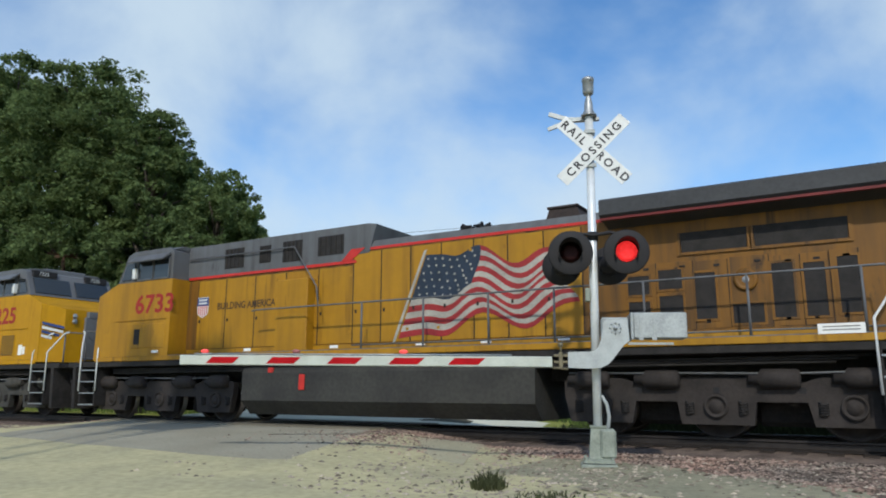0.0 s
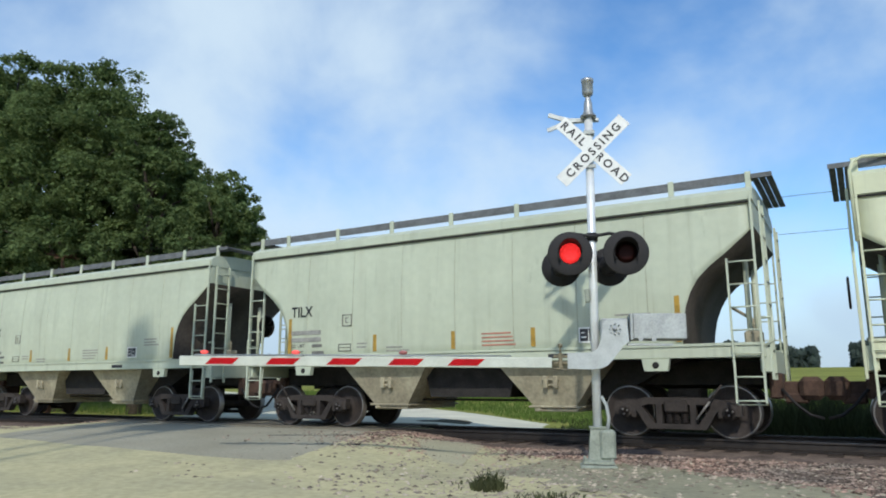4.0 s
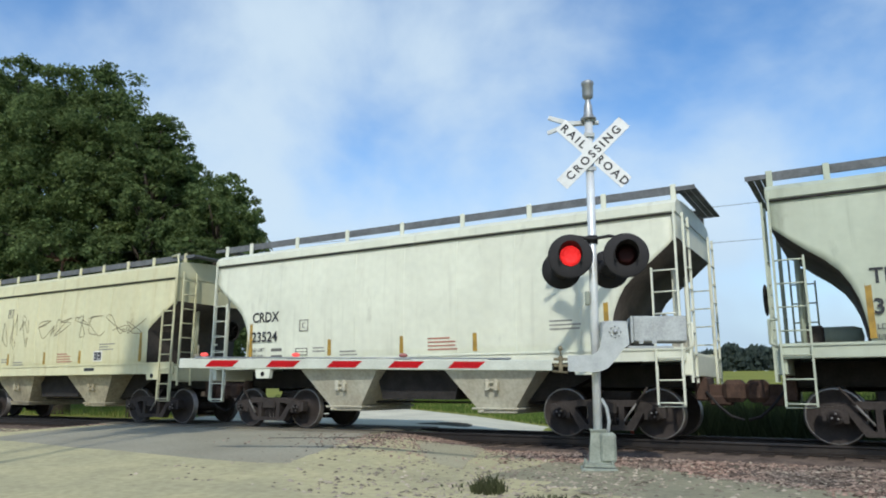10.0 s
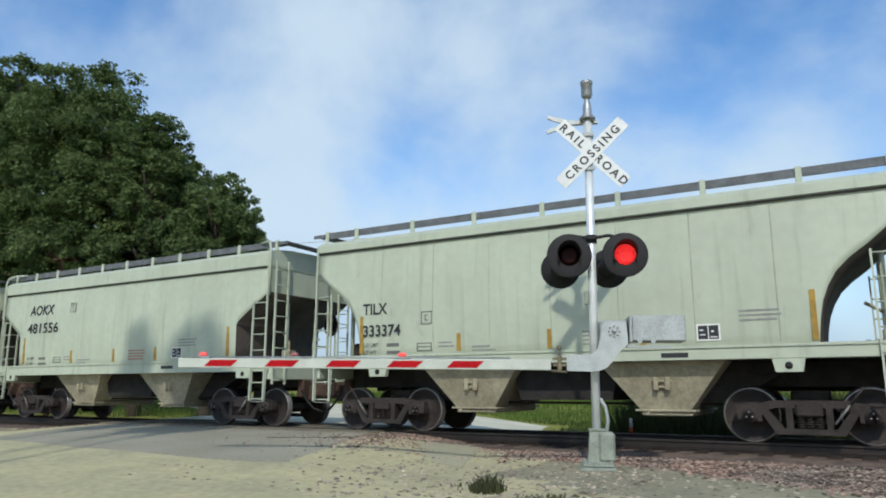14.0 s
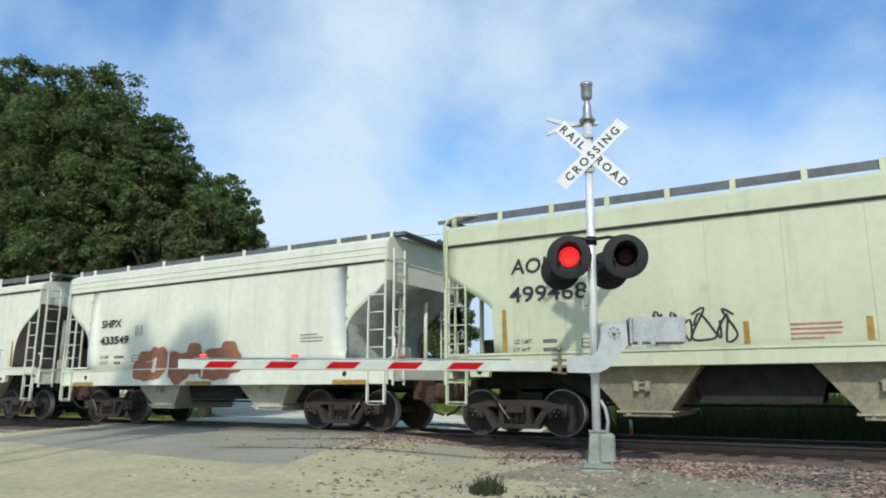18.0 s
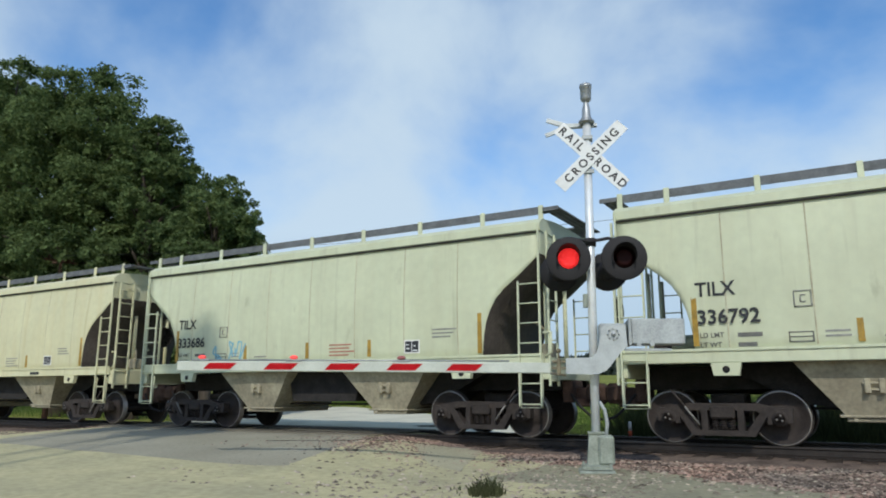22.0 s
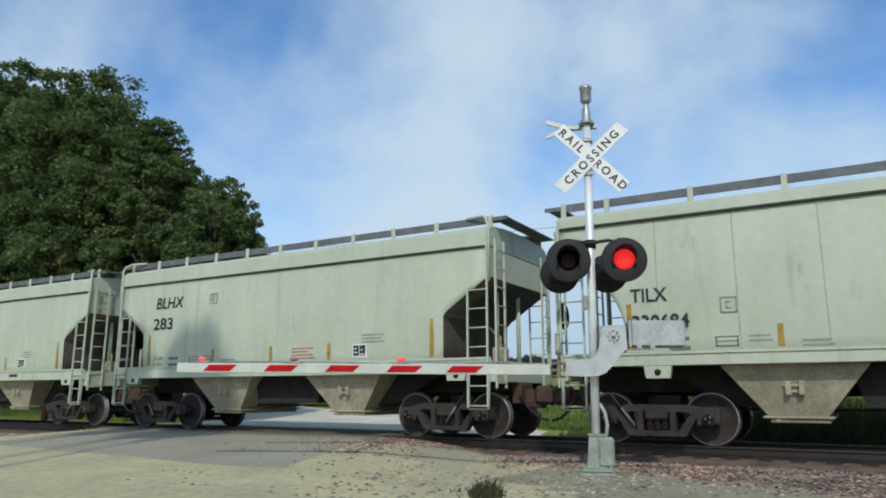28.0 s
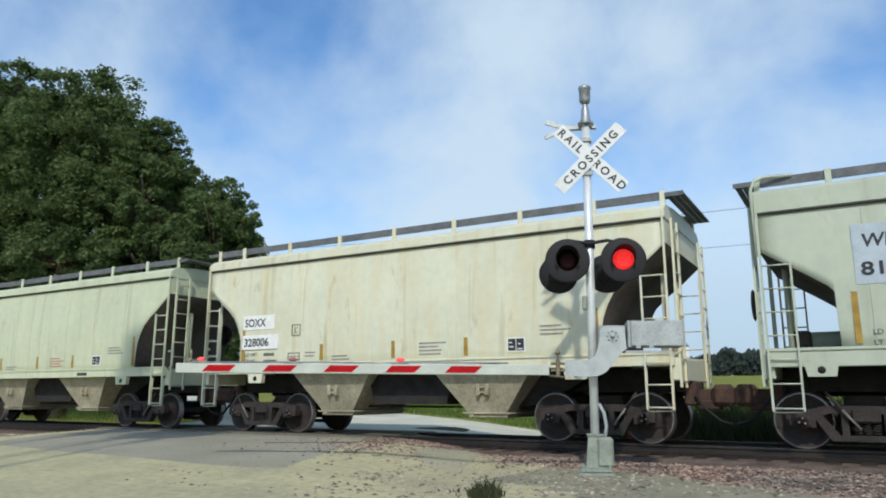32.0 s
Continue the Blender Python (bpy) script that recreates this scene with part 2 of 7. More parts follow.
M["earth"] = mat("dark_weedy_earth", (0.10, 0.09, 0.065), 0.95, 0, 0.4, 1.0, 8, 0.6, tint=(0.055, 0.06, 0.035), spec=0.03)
# weeds behind the track: part of the train's shade is in their colour
M["shade_weed"] = leaf_mat("shaded_weed_blades", (0.07, 0.085, 0.035), (0.05, 0.06, 0.03))
M["coupler"] = mat("rust_brown_casting", (0.085, 0.05, 0.036), 0.9, 0, 0.45, 5, 30, 0.3)
M["chute_pale"] = mat("dusty_pale_chute_paint", (0.50, 0.49, 0.39), 0.8, 0, 0.3, 1.6, 14, 0.1, tint=(0.40, 0.37, 0.28))
M["weed"] = leaf_mat("weed_blades", (0.075, 0.095, 0.045), (0.10, 0.105, 0.05))


# ---- mesh helpers ----
def part(name, bm, material, parent=None, label="", m=None, smooth=False):
    """Links a bmesh as one mesh object under a thing or a part."""
    me = bpy.data.meshes.new(name)
    bm.to_mesh(me)
    bm.free()
    mats = material if isinstance(material, (list, tuple)) else [material]
    for x in mats:
        me.materials.append(M[x] if isinstance(x, str) else x)
    if smooth:
        for p in me.polygons:
            p.use_smooth = True
    return place(name, me, parent, label, m)


def place(name, me, parent=None, label="", m=None):
    ob = new(name, me)
    if parent is not None:
        ob.parent = parent
    if m is not None:
        ob.matrix_basis = m
    if label:
        tagged(ob, label)
    return ob


def thing(name, label, category, m=None, group="", kind=""):
    ob = new(name)
    if m is not None:
        ob.matrix_basis = m
    return tagged(ob, label, category, group, kind)


def box(bm, x0, x1, y0, y1, z0, z1, bev=0.0, mi=0):
    """A block between two corners, with eased edges."""
    v = [bm.verts.new((x, y, z)) for x in (x0, x1) for y in (y0, y1) for z in (z0, z1)]
    fs = [bm.faces.new([v[i] for i in q]) for q in ((0, 1, 3, 2), (4, 6, 7, 5), (0, 4, 5, 1), (2, 3, 7, 6), (0, 2, 6, 4), (1, 5, 7, 3))]
    for f in fs:
        f.material_index = mi
    if bev:
        es = list({e for f in fs for e in f.edges})
        r = bmesh.ops.bevel(bm, geom=es, offset=bev, segments=1, affect="EDGES")
        for f in r["faces"]:
            f.material_index = mi
    return bm


def tube(bm, pts, r, n=8, mi=0, caps=True):
    """A round bar along points; r may be a list."""
    pts = [Vector(p) for p in pts]
    rs = r if isinstance(r, (list, tuple)) else [r] * len(pts)
    rings = []
    for i, p in enumerate(pts):
        d = (pts[min(i + 1, len(pts) - 1)] - pts[max(i - 1, 0)]).normalized()
        a = d.orthogonal().normalized() if abs(d.z) > 0.99 or not rings else None
        if a is None:
            a = (rings[-1][1] - d * rings[-1][1].dot(d)).normalized()
        b = d.cross(a)
        rings.append(([bm.verts.new(p + (a * math.cos(k * 2 * math.pi / n) + b * math.sin(k * 2 * math.pi / n)) * rs[i]) for k in range(n)], a))
    for (u, _), (w, _) in zip(rings, rings[1:]):
        for k in range(n):
            f = bm.faces.new((u[k], u[(k + 1) % n], w[(k + 1) % n], w[k]))
            f.material_index, f.smooth = mi, True
    if caps:
        bm.faces.new(rings[0][0][::-1]).material_index = mi
        bm.faces.new(rings[-1][0]).material_index = mi
    return bm


def prism(bm, poly, y0, y1, mi=0, axis="y"):
    """An outline of (x, z) pairs, given depth along y (or of (y, z) pairs along x)."""
    f = (lambda p, t: (p[0], t, p[1])) if axis == "y" else ((lambda p, t: (t, p[0], p[1])) if axis == "x" else (lambda p, t: (p[0], p[1], t)))
    a = [bm.verts.new(f(p, y0)) for p in poly]
    b = [bm.verts.new(f(p, y1)) for p in poly]
    n = len(poly)
    fs = [bm.faces.new(a), bm.faces.new(b[::-1])]
    for i in range(n):
        fs.append(bm.faces.new((a[i], b[i], b[(i + 1) % n], a[(i + 1) % n])))
    for q in fs:
        q.material_index = mi
    bmesh.ops.recalc_face_normals(bm, faces=fs)
    return bm


def lathe(bm, prof, n=24, axis="y", centre=(0, 0, 0), mi=0, caps=True):
    """A body of revolution from (radius, along) pairs."""
    c = Vector(centre)
    rings = []
    for r, t in prof:
        ring = []
        for k in range(n):
            u, w = r * math.cos(k * 2 * math.pi / n), r * math.sin(k * 2 * math.pi / n)
            ring.append(bm.verts.new(c + (Vector((u, t, w)) if axis == "y" else Vector((u, w, t)) if axis == "z" else Vector((t, u, w)))))
        rings.append(ring)
    fs = []
    for a, b in zip(rings, rings[1:]):
        for k in range(n):
            f = bm.faces.new((a[k], a[(k + 1) % n], b[(k + 1) % n], b[k]))
            f.smooth, f.material_index = True, mi
            fs.append(f)
    for ring, (r, t) in ((rings[0], prof[0]), (rings[-1], prof[-1])):
        if caps and r > 1e-6:
            f = bm.faces.new(ring)
            f.material_index = mi
            fs.append(f)
    bmesh.ops.recalc_face_normals(bm, faces=fs)
    return bm


TEXTS = {}


def text_mesh(words, size, material, extrude=0.0, shear=0.0, spacing=1.0, fat=0.0):
    """Flat lettering in the built-in font, centred, facing -y after a quarter turn."""
    key = (words, size, material, extrude, shear, spacing, fat)
    if key not in TEXTS:
        cu = bpy.data.curves.new("lettering", "FONT")
        cu.body, cu.size, cu.align_x, cu.align_y, cu.extrude, cu.shear, cu.space_character = words, size, "LEFT", "BOTTOM_BASELINE", extrude, shear, spacing
        cu.resolution_u, cu.offset = 3, fat
        ob = bpy.data.objects.new("lettering", cu)
        me = bpy.data.meshes.new_from_object(ob)
        bpy.data.objects.remove(ob)
        me.materials.clear()
        me.materials.append(M[material])
        TEXTS[key] = me
    return TEXTS[key]


def letter(words, size, material, parent, x, y, z, label="", shear=0.0, stretch=1.0, name="lettering", fat=0.005):
    ob = place(name, text_mesh(words, size, material, 0.0, shear, 1.0, fat), parent, label, pose(x, y, z, 90))
    ob.scale.x = stretch
    return ob


# ---- ground, road and track ----
ROAD = Vector((-0.375, 0.927, 0.0))          # the way of the road over the track
ROAD_AT = -14.0                               # its middle on the track
HALF = 4.6


def road_off(x, y):
    """Distance from the road's middle line, to the right of it."""
    return (x - ROAD_AT) * ROAD.y - y * ROAD.x


def smooth(a, b, t):
    t = min(1.0, max(0.0, (t - a) / (b - a)))
    return t * t * (3 - 2 * t)


def ground_z(x, y):
    base = -0.22 - 0.14 * smooth(-5, -13, y)
    if y > 2.6:
        base = -0.45
    elif y > -3.2:
        base = -0.22 - 0.23 * smooth(1.5, 3.5, y)
    near_road = 1 - smooth(HALF - 0.3, HALF + 2.2, abs(road_off(x, y)))
    lift = -0.045 - 0.26 * smooth(2.0, 13.0, abs(y)) * (1.0 if y < 0 else 0.9)
    z = base + (lift - base) * near_road
    if y > 12:
        z += 0.031 * min(y - 12, 310) - 0.004 * max(0, y - 330)
    if y < -40:
        z -= 0.002 * (-40 - y)
    z += 0.03 * noise.noise((x * 0.35, y * 0.35, 0)) * (1 - near_road * 0.8)
    if x > -8 and -6.5 < y < -2.5:
        z += 0.05 * smooth(-8, -5, x) * noise.noise((x * 0.9, y * 0.9, 4))
    return z


def graded(lo, hi, mid, step, grow):
    out, t, s = [mid], mid, step
    while t < hi:
        t += s
        s *= grow
        out.append(t)
    t, s = mid, step
    while t > lo:
        t -= s
        s *= grow
        out.insert(0, t)
    return out


def shoulder_edge(x):
    """Where the ballast shoulder meets the gravel verge."""
    if x < -3.3:
        return -1.7 - 1.6 * smooth(-7.5, -3.3, x)
    return -3.3 - 0.62 * (x + 3.3)


def ground():
    xs, ys = graded(-2600, 2600, -8, 0.35, 1.035), graded(-400, 3200, -4, 0.3, 1.036)
    verts = [(x, y, ground_z(x, y)) for y in ys for x in xs]
    n = len(xs)
    faces = [(j * n + i, j * n + i + 1, (j + 1) * n + i + 1, (j + 1) * n + i) for j in range(len(ys) - 1) for i in range(n - 1)]
    me = bpy.data.meshes.new("ground")
    me.from_pydata(verts, [], faces)
    me.materials.append(M["gravel"])
    for extra in (field_mat(), M["ballast"], M["verge"], M["earth"]):
        me.materials.append(extra)
    for p in me.polygons:
        p.use_smooth = True
        x, y = p.center.x, p.center.y
        edge = shoulder_edge(x) + 0.25 * noise.noise((x * 1.3, y * 1.3, 9))
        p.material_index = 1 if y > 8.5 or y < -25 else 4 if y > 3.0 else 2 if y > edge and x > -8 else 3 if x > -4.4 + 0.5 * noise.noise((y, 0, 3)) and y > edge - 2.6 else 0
    tagged(new("ground", me), "pale gravel verge with a green field beyond the track", "ground", kind="structure")


def field_mat():
    m = mat("green_field", (0.25, 0.26, 0.06), 0.95, 0, 0.4, 0.08, 6, 0.5, tint=(0.18, 0.20, 0.05), spec=0.03)
    return m


def strip(name, half, y0, y1, lift, material, label, off=0.0, rag=0.0):
    """A sheet along the road, a little proud of the ground."""
    bm = bmesh.new()
    rows = []
    k = int((y1 - y0) / 0.5)
    for i in range(k + 1):
        y = y0 + (y1 - y0) * i / k
        cx = ROAD_AT + ROAD.x / ROAD.y * y + off
        row = []
        for j in range(13):
            w = -half + 2 * half * j / 12
            if j in (0, 12):
                w += rag * noise.noise((y * 0.8, j, 3))
            x = cx + w / ROAD.y
            yy = y
            if rag and i < 4:
                yy = y + (0.35 * noise.noise((x * 0.6, 1.0, 7)) - 0.10 * (x + 10)) * (1 - i / 4)
            sink = 0.016 if rag and (i == 0 or j in (0, 12)) else 0.0
            row.append(bm.verts.new((x, yy, ground_z(x, yy) + lift - sink)))
        rows.append(row)
    for a, b in zip(rows, rows[1:]):
        for j in range(12):
            bm.faces.new((a[j], a[j + 1], b[j + 1], b[j])).smooth = True
    return tagged(part(name, bm, material), label, "road", kind="structure")


def far_edge(y):
    """The right-hand edge of the road beyond the track, which bends away to the left."""
    return -8.0 - 0.12 * (y - 1.46) if y < 11.0 else -9.14 - 1.62 * (y - 11.0)


def far_road():
    bm = bmesh.new()
    rows = []
    for i in range(130):
        y = 1.46 + 0.45 * i
        e = far_edge(y) + 0.25 * noise.noise((y * 0.5, 0, 6))
        rows.append([bm.verts.new((e - 17.5 * j / 10, y, ground_z(e - 17.5 * j / 10, y) + 0.03 - (0.05 if j in (0, 10) else 0))) for j in range(11)])
    for a, b in zip(rows, rows[1:]):
        for j in range(10):
            bm.faces.new((a[j + 1], a[j], b[j], b[j + 1])).smooth = True
    tagged(part("far_road", bm, "concrete"), "pale gravel road bending away beyond the track", "road", kind="structure")


def scatter(name, label, cat, n, spot, size, material, seed, flat=0.6):
    """Loose stones, one joined heap."""
    rnd = random.Random(seed)
    verts, faces = [], []
    for _ in range(n):
        x, y, z = spot(rnd)
        s = size[0] + (size[1] - size[0]) * rnd.random() ** 2.2
        a, st = rnd.random() * 6.28, 0.7 + 0.6 * rnd.random()
        i = len(verts)
        for k in range(5):
            t = a + k * 1.2566 + rnd.uniform(-0.25, 0.25)
            verts.append((x + s * math.cos(t) * st, y + s * math.sin(t), z + s * flat * rnd.uniform(-0.2, 0.25)))
        verts.append((x + s * 0.2 * rnd.uniform(-1, 1), y + s * 0.2 * rnd.uniform(-1, 1), z + s * flat * rnd.uniform(0.6, 1.0)))
        for k in range(5):
            faces.append((i + k, i + (k + 1) % 5, i + 5))
    me = bpy.data.meshes.new(name)
    me.from_pydata(verts, [], faces)
    me.materials.append(M[material])
    return tagged(new(name, me), label, cat, kind="stuff")


def bed_z(y):
    a = abs(y)
    return -0.19 if a < 1.6 else -0.19 - (a - 1.6) * 0.16


def track():
    bed = bmesh.new()
    prof = [(-4.0, -0.62), (-3.1, -0.33), (-2.3, -0.24), (-1.6, -0.19), (0, -0.19), (1.6, -0.19), (2.6, -0.36), (4.4, -0.7)]
    rows = []
    for x in graded(-260, 90, -6, 0.5, 1.04):
        rows.append([bed.verts.new((x, y, z + 0.02 * noise.noise((x, y, 2)))) for y, z in prof])
    for a, b in zip(rows, rows[1:]):
        for j in range(len(prof) - 1):
            bed.faces.new((a[j], b[j], b[j + 1], a[j + 1]))
    tagged(part("track_bed", bed, "ballast"), "pinkish crushed stone bed under the railway track", "track bed", kind="structure")
    rail = thing("railway_rail", "worn steel railway rail on timber ties", "rail", group="rails of the track")
    bm = bmesh.new()
    prism(bm, [(-0.035, 0), (0.035, 0), (0.037, -0.03), (0.012, -0.05), (0.012, -0.13), (0.07, -0.155), (0.07, -0.17), (-0.07, -0.17), (-0.07, -0.155), (-0.012, -0.13), (-0.012, -0.05), (-0.037, -0.03)], -260, 90, axis="x")
    part("rail", bm, "rail", rail)
    plate = None
    for i in range(44):                                        # tie plates, with a joint bar now and then
        bm = bmesh.new()
        if plate is None:
            box(bm, -0.1, 0.1, -0.16, 0.16, -0.172, -0.158)
            for sx, sy in ((-0.06, -0.085), (0.06, 0.085)):
                box(bm, sx - 0.012, sx + 0.012, sy - 0.012, sy + 0.012, -0.16, -0.14)
            plate = part("tie_plate", bm, "rail", rail)
            plate.matrix_basis = pose(6.0, 0, 0)
        else:
            bm.free()
            place("tie_plate", plate.data, rail, "", pose(6.0 - 0.5 * i, 0, 0))
    bar = None
    for x in (3.2, -8.7, -20.6):
        bm = bmesh.new()
        for sy in (-1, 1):
            box(bm, -0.45, 0.45, sy * 0.03 - 0.015, sy * 0.03 + 0.015, -0.125, -0.06, 0.006)
            for k in range(6):
                box(bm, -0.4 + k * 0.16 - 0.018, -0.4 + k * 0.16 + 0.018, sy * 0.05 - 0.012, sy * 0.05 + 0.012, -0.11, -0.075)
        part("joint_bar", bm, "rail", rail).matrix_basis = pose(x, 0, 0)
    rail.matrix_basis = pose(0, -0.753, 0)
    copy_thing(rail, pose(0, 0.753, 0))
    bm = bmesh.new()
    box(bm, -0.115, 0.115, -1.3, 1.3, -0.34, -0.172, 0.012)
    me = part("railway_tie", bm, "tie")
    tagged(me, "dark creosoted timber tie under the rails", "tie", "ties of the track")
    me.matrix_basis = pose(6.0, 0, 0)
    for i in range(1, 100):
        x = 6.0 - i * 0.5
        if not -18.6 < x < -9.2:
            copy_thing(me, pose(x, 0.02 * math.sin(i * 7), 0, 0, 0, math.sin(i * 3) * 0.6))
    # crossing panels: concrete slabs between and beside the rails
    deck = thing("crossing_deck", "worn grey slabs between and beside the rails", "crossing", kind="structure")
    for j, (y0, y1) in enumerate(((-1.45, -0.83), (-0.66, 0.66), (0.83, 1.45))):
        for i in range(4):
            bm = bmesh.new()
            x = -18.4 + i * 2.3
            box(bm, x + 0.01, x + 2.28, y0, y1, -0.2, -0.012, 0.01)
            part("crossing_slab", bm, "slab", deck)

    def shoulder(r):
        x = r.uniform(-9.0, 4.0)
        y = r.uniform(-0.9, shoulder_edge(x) - 0.5 * r.random() ** 3)
        return x, y, max(bed_z(y) - 0.02, ground_z(x, y))
    scatter("ballast_stones", "loose pinkish ballast stones on the shoulder", "ballast", 24000, shoulder, (0.014, 0.05), "bstone", 5)

    def far_side(r):
        x, y = r.uniform(-32, -18), r.uniform(-3.4, -1.2)
        return x, y, max(bed_z(y) - 0.02, ground_z(x, y))
    scatter("ballast_stones", "loose pinkish ballast stones beside the road", "ballast", 2500, far_side, (0.02, 0.06), "bstone", 6)

    def verge(r):
        x = r.uniform(-8.6, 2)
        y = r.uniform(-8.0, -1.6)
        if x < -6.0 and y < -4.6 and r.random() < 0.85:
            x += 4
        return x, y, ground_z(x, y)
    scatter("gravel_stones", "scattered pale gravel on the verge", "gravel", 7000, verge, (0.006, 0.045), "stone", 7)

    def mound(r):
        x = r.gauss(-7.0, 1.5)
        y = r.gauss(-2.9, 0.75)
        return x, min(y, -1.5), ground_z(x, min(y, -1.5))
    scatter("gravel_stones", "pinkish and grey stones spilled over the gravel mound", "gravel", 2600, mound, (0.012, 0.05), "bstone", 8)


ground()
strip("road", HALF, -6.6, -1.46, 0.006, "asphalt", "worn grey asphalt road leading over the crossing", rag=0.5)
strip("road_shoulder", 1.3, -4.6, -1.5, 0.007, "gravel", "pale gravel spilled along the road's edge", off=6.3, rag=0.9)
far_road()
track()


def tuft(name, label, x, y, n, h, r, material, seed):
    """A clump of grass blades."""
    rnd = random.Random(seed)
    verts, faces = [], []
    for _ in range(n):
        a, d = rnd.random() * 6.28, r * rnd.random() ** 0.7
        bx, by = x + d * math.cos(a), y + d * math.sin(a)
        bz = ground_z(bx, by)
        hh, w = h * rnd.uniform(0.3, 1.0) * (1.15 - 0.7 * (d / r) ** 2), rnd.uniform(0.005, 0.011)
        lx, ly = rnd.uniform(-0.6, 0.6) * hh, rnd.uniform(-0.6, 0.6) * hh
        i = len(verts)
        verts += [(bx - w, by, bz), (bx + w, by, bz), (bx + lx * 0.4 + w * 0.7, by + ly * 0.4, bz + hh * 0.6), (bx + lx * 0.4 - w * 0.7, by + ly * 0.4, bz + hh * 0.6), (bx + lx, by + ly, bz + hh)]
        faces += [(i, i + 1, i + 2, i + 3), (i + 3, i + 2, i + 4)]
    me = bpy.data.meshes.new(name)
    me.from_pydata(verts, [], faces)
    me.materials.append(M[material])
    return tagged(new(name, me), label, "grass", kind="stuff")


tuft("weed_clump", "grey-green weed clump on the gravel verge", -3.72, -6.72, 210, 0.24, 0.21, "weed", 1)
tuft("weed_clump", "low dry weeds on the gravel verge", -4.0, -6.6, 45, 0.07, 0.4, "weed", 2)
tuft("weed_clump", "low weeds beside the signal base", -2.9, -7.0, 160, 0.06, 0.45, "weed", 3)


def bank(name, label, x0, x1, y0, y1, n, h, seed, mtl="grass"):
    rnd = random.Random(seed)
    verts, faces = [], []
    for _ in range(n):
        bx, by = rnd.uniform(x0, x1), rnd.uniform(y0, y1)
        if far_edge(by) - 18.0 < bx < far_edge(by) + 0.2:
            continue
        bz = max(ground_z(bx, by), -0.6)
        hh, w = h * rnd.uniform(0.4, 1.0), rnd.uniform(0.012, 0.03)
        lx, ly = rnd.uniform(-0.5, 0.5) * hh, rnd.uniform(-0.5, 0.5) * hh
        i = len(verts)
        verts += [(bx - w, by, bz), (bx + w, by, bz), (bx + lx, by + ly, bz + hh)]
        faces += [(i, i + 1, i + 2)]
    me = bpy.data.meshes.new(name)
    me.from_pydata(verts, [], faces)
    me.materials.append(M[mtl])
    return tagged(new(name, me), label, "grass", kind="stuff")


def remnant():
    """A thin flat remnant of paving in the gravel, with a broken edge."""
    bm = bmesh.new()
    poly = [(-7.45, -2.34), (-6.51, -1.17), (-5.0, -5.02), (-5.9, -4.46)]
    ring = []
    for (ax, ay), (bx, by) in zip(poly, poly[1:] + poly[:1]):
        for k in range(6):
            t = k / 6
            x, y = ax + (bx - ax) * t, ay + (by - ay) * t
            ring.append((x + 0.07 * noise.noise((x * 3, y * 3, 1)), y + 0.07 * noise.noise((x * 3, y * 3, 5))))
    a = [bm.verts.new((x, y, ground_z(x, y) + 0.012)) for x, y in ring]
    b = [bm.verts.new((x, y, ground_z(x, y) - 0.05)) for x, y in ring]
    bm.faces.new(a)
    for k in range(len(ring)):
        bm.faces.new((a[k], b[k], b[(k + 1) % len(ring)], a[(k + 1) % len(ring)]))
    bmesh.ops.triangulate(bm, faces=[f for f in bm.faces if len(f.verts) > 4])
    bmesh.ops.recalc_face_normals(bm, faces=bm.faces)
    tagged(part("paving_remnant", bm, "remnant"), "flat grey remnant of paving in the gravel", "paving", kind="structure")


def ground_cable():
    """Black rubber cable lying over the road's edge and the gravel."""
    bm = bmesh.new()
    pts = [(-10.2 + 0.21 * i, -3.45 + 0.115 * i + 0.03 * math.sin(i * 0.9)) for i in range(22)]
    tube(bm, [(x, y, ground_z(x, y) + 0.012) for x, y in pts], 0.006, 6)
    tagged(part("ground_cable", bm, "black"), "thin black cable lying on the gravel", "cable")


remnant()
ground_cable()
# both weed banks use the blade colour darkened for shade
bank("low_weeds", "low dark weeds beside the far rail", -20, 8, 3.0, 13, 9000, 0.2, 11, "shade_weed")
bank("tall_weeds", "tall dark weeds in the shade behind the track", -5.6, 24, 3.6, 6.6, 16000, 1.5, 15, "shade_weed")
bank("tall_grass", "bright green grass of the field behind the track", -45, 60, 20.3, 42, 32000, 0.6, 13)
bank("short_grass", "short green grass along the far road", -24, 22, 8.2, 20.3, 26000, 0.22, 17)
bank("tall_grass", "rough green grass beside the far road", -60, -22, 9, 30, 9000, 0.6, 12)


def marker_post():
    """A short white and orange marker beside the far rail."""
    post = thing("marker_post", "short white and orange marker post beside the track", "marker post", pose(-4.66, 2.4, -0.33))
    for z0, z1, m in ((0.0, 0.22, "white_p"), (0.22, 0.36, "spray_red"), (0.36, 0.56, "white_p")):
        bm = bmesh.new()
        lathe(bm, [(0.05 - z0 * 0.03, z0), (0.05 - z1 * 0.03, z1)], 12, "z")
        part("band", bm, m, post)
    bm = bmesh.new()
    box(bm, -0.11, 0.11, -0.11, 0.11, -0.1, 0.03, 0.01)
    part("foot", bm, "black", post)


M["spray_red"] = mat("orange_red_band", (0.5, 0.09, 0.03), 0.6, 0, 0.2, 5, 30, 0.0)
marker_post()


# ---- covered hopper cars ----
LEN = 11.44                       # body
PITCH_M = 12.9325                  # coupled
HALF_L = LEN / 2


def side_y(z):
    """Half width of the car at a height: a slightly barrelled side."""
    return 1.50 + 0.055 * math.sin(math.pi * min(1, max(0, (z - 1.4) / 2.7)))


EAVE = dict(A=3.83, T=3.97, S=3.70)   # height of the joint under the roof edge


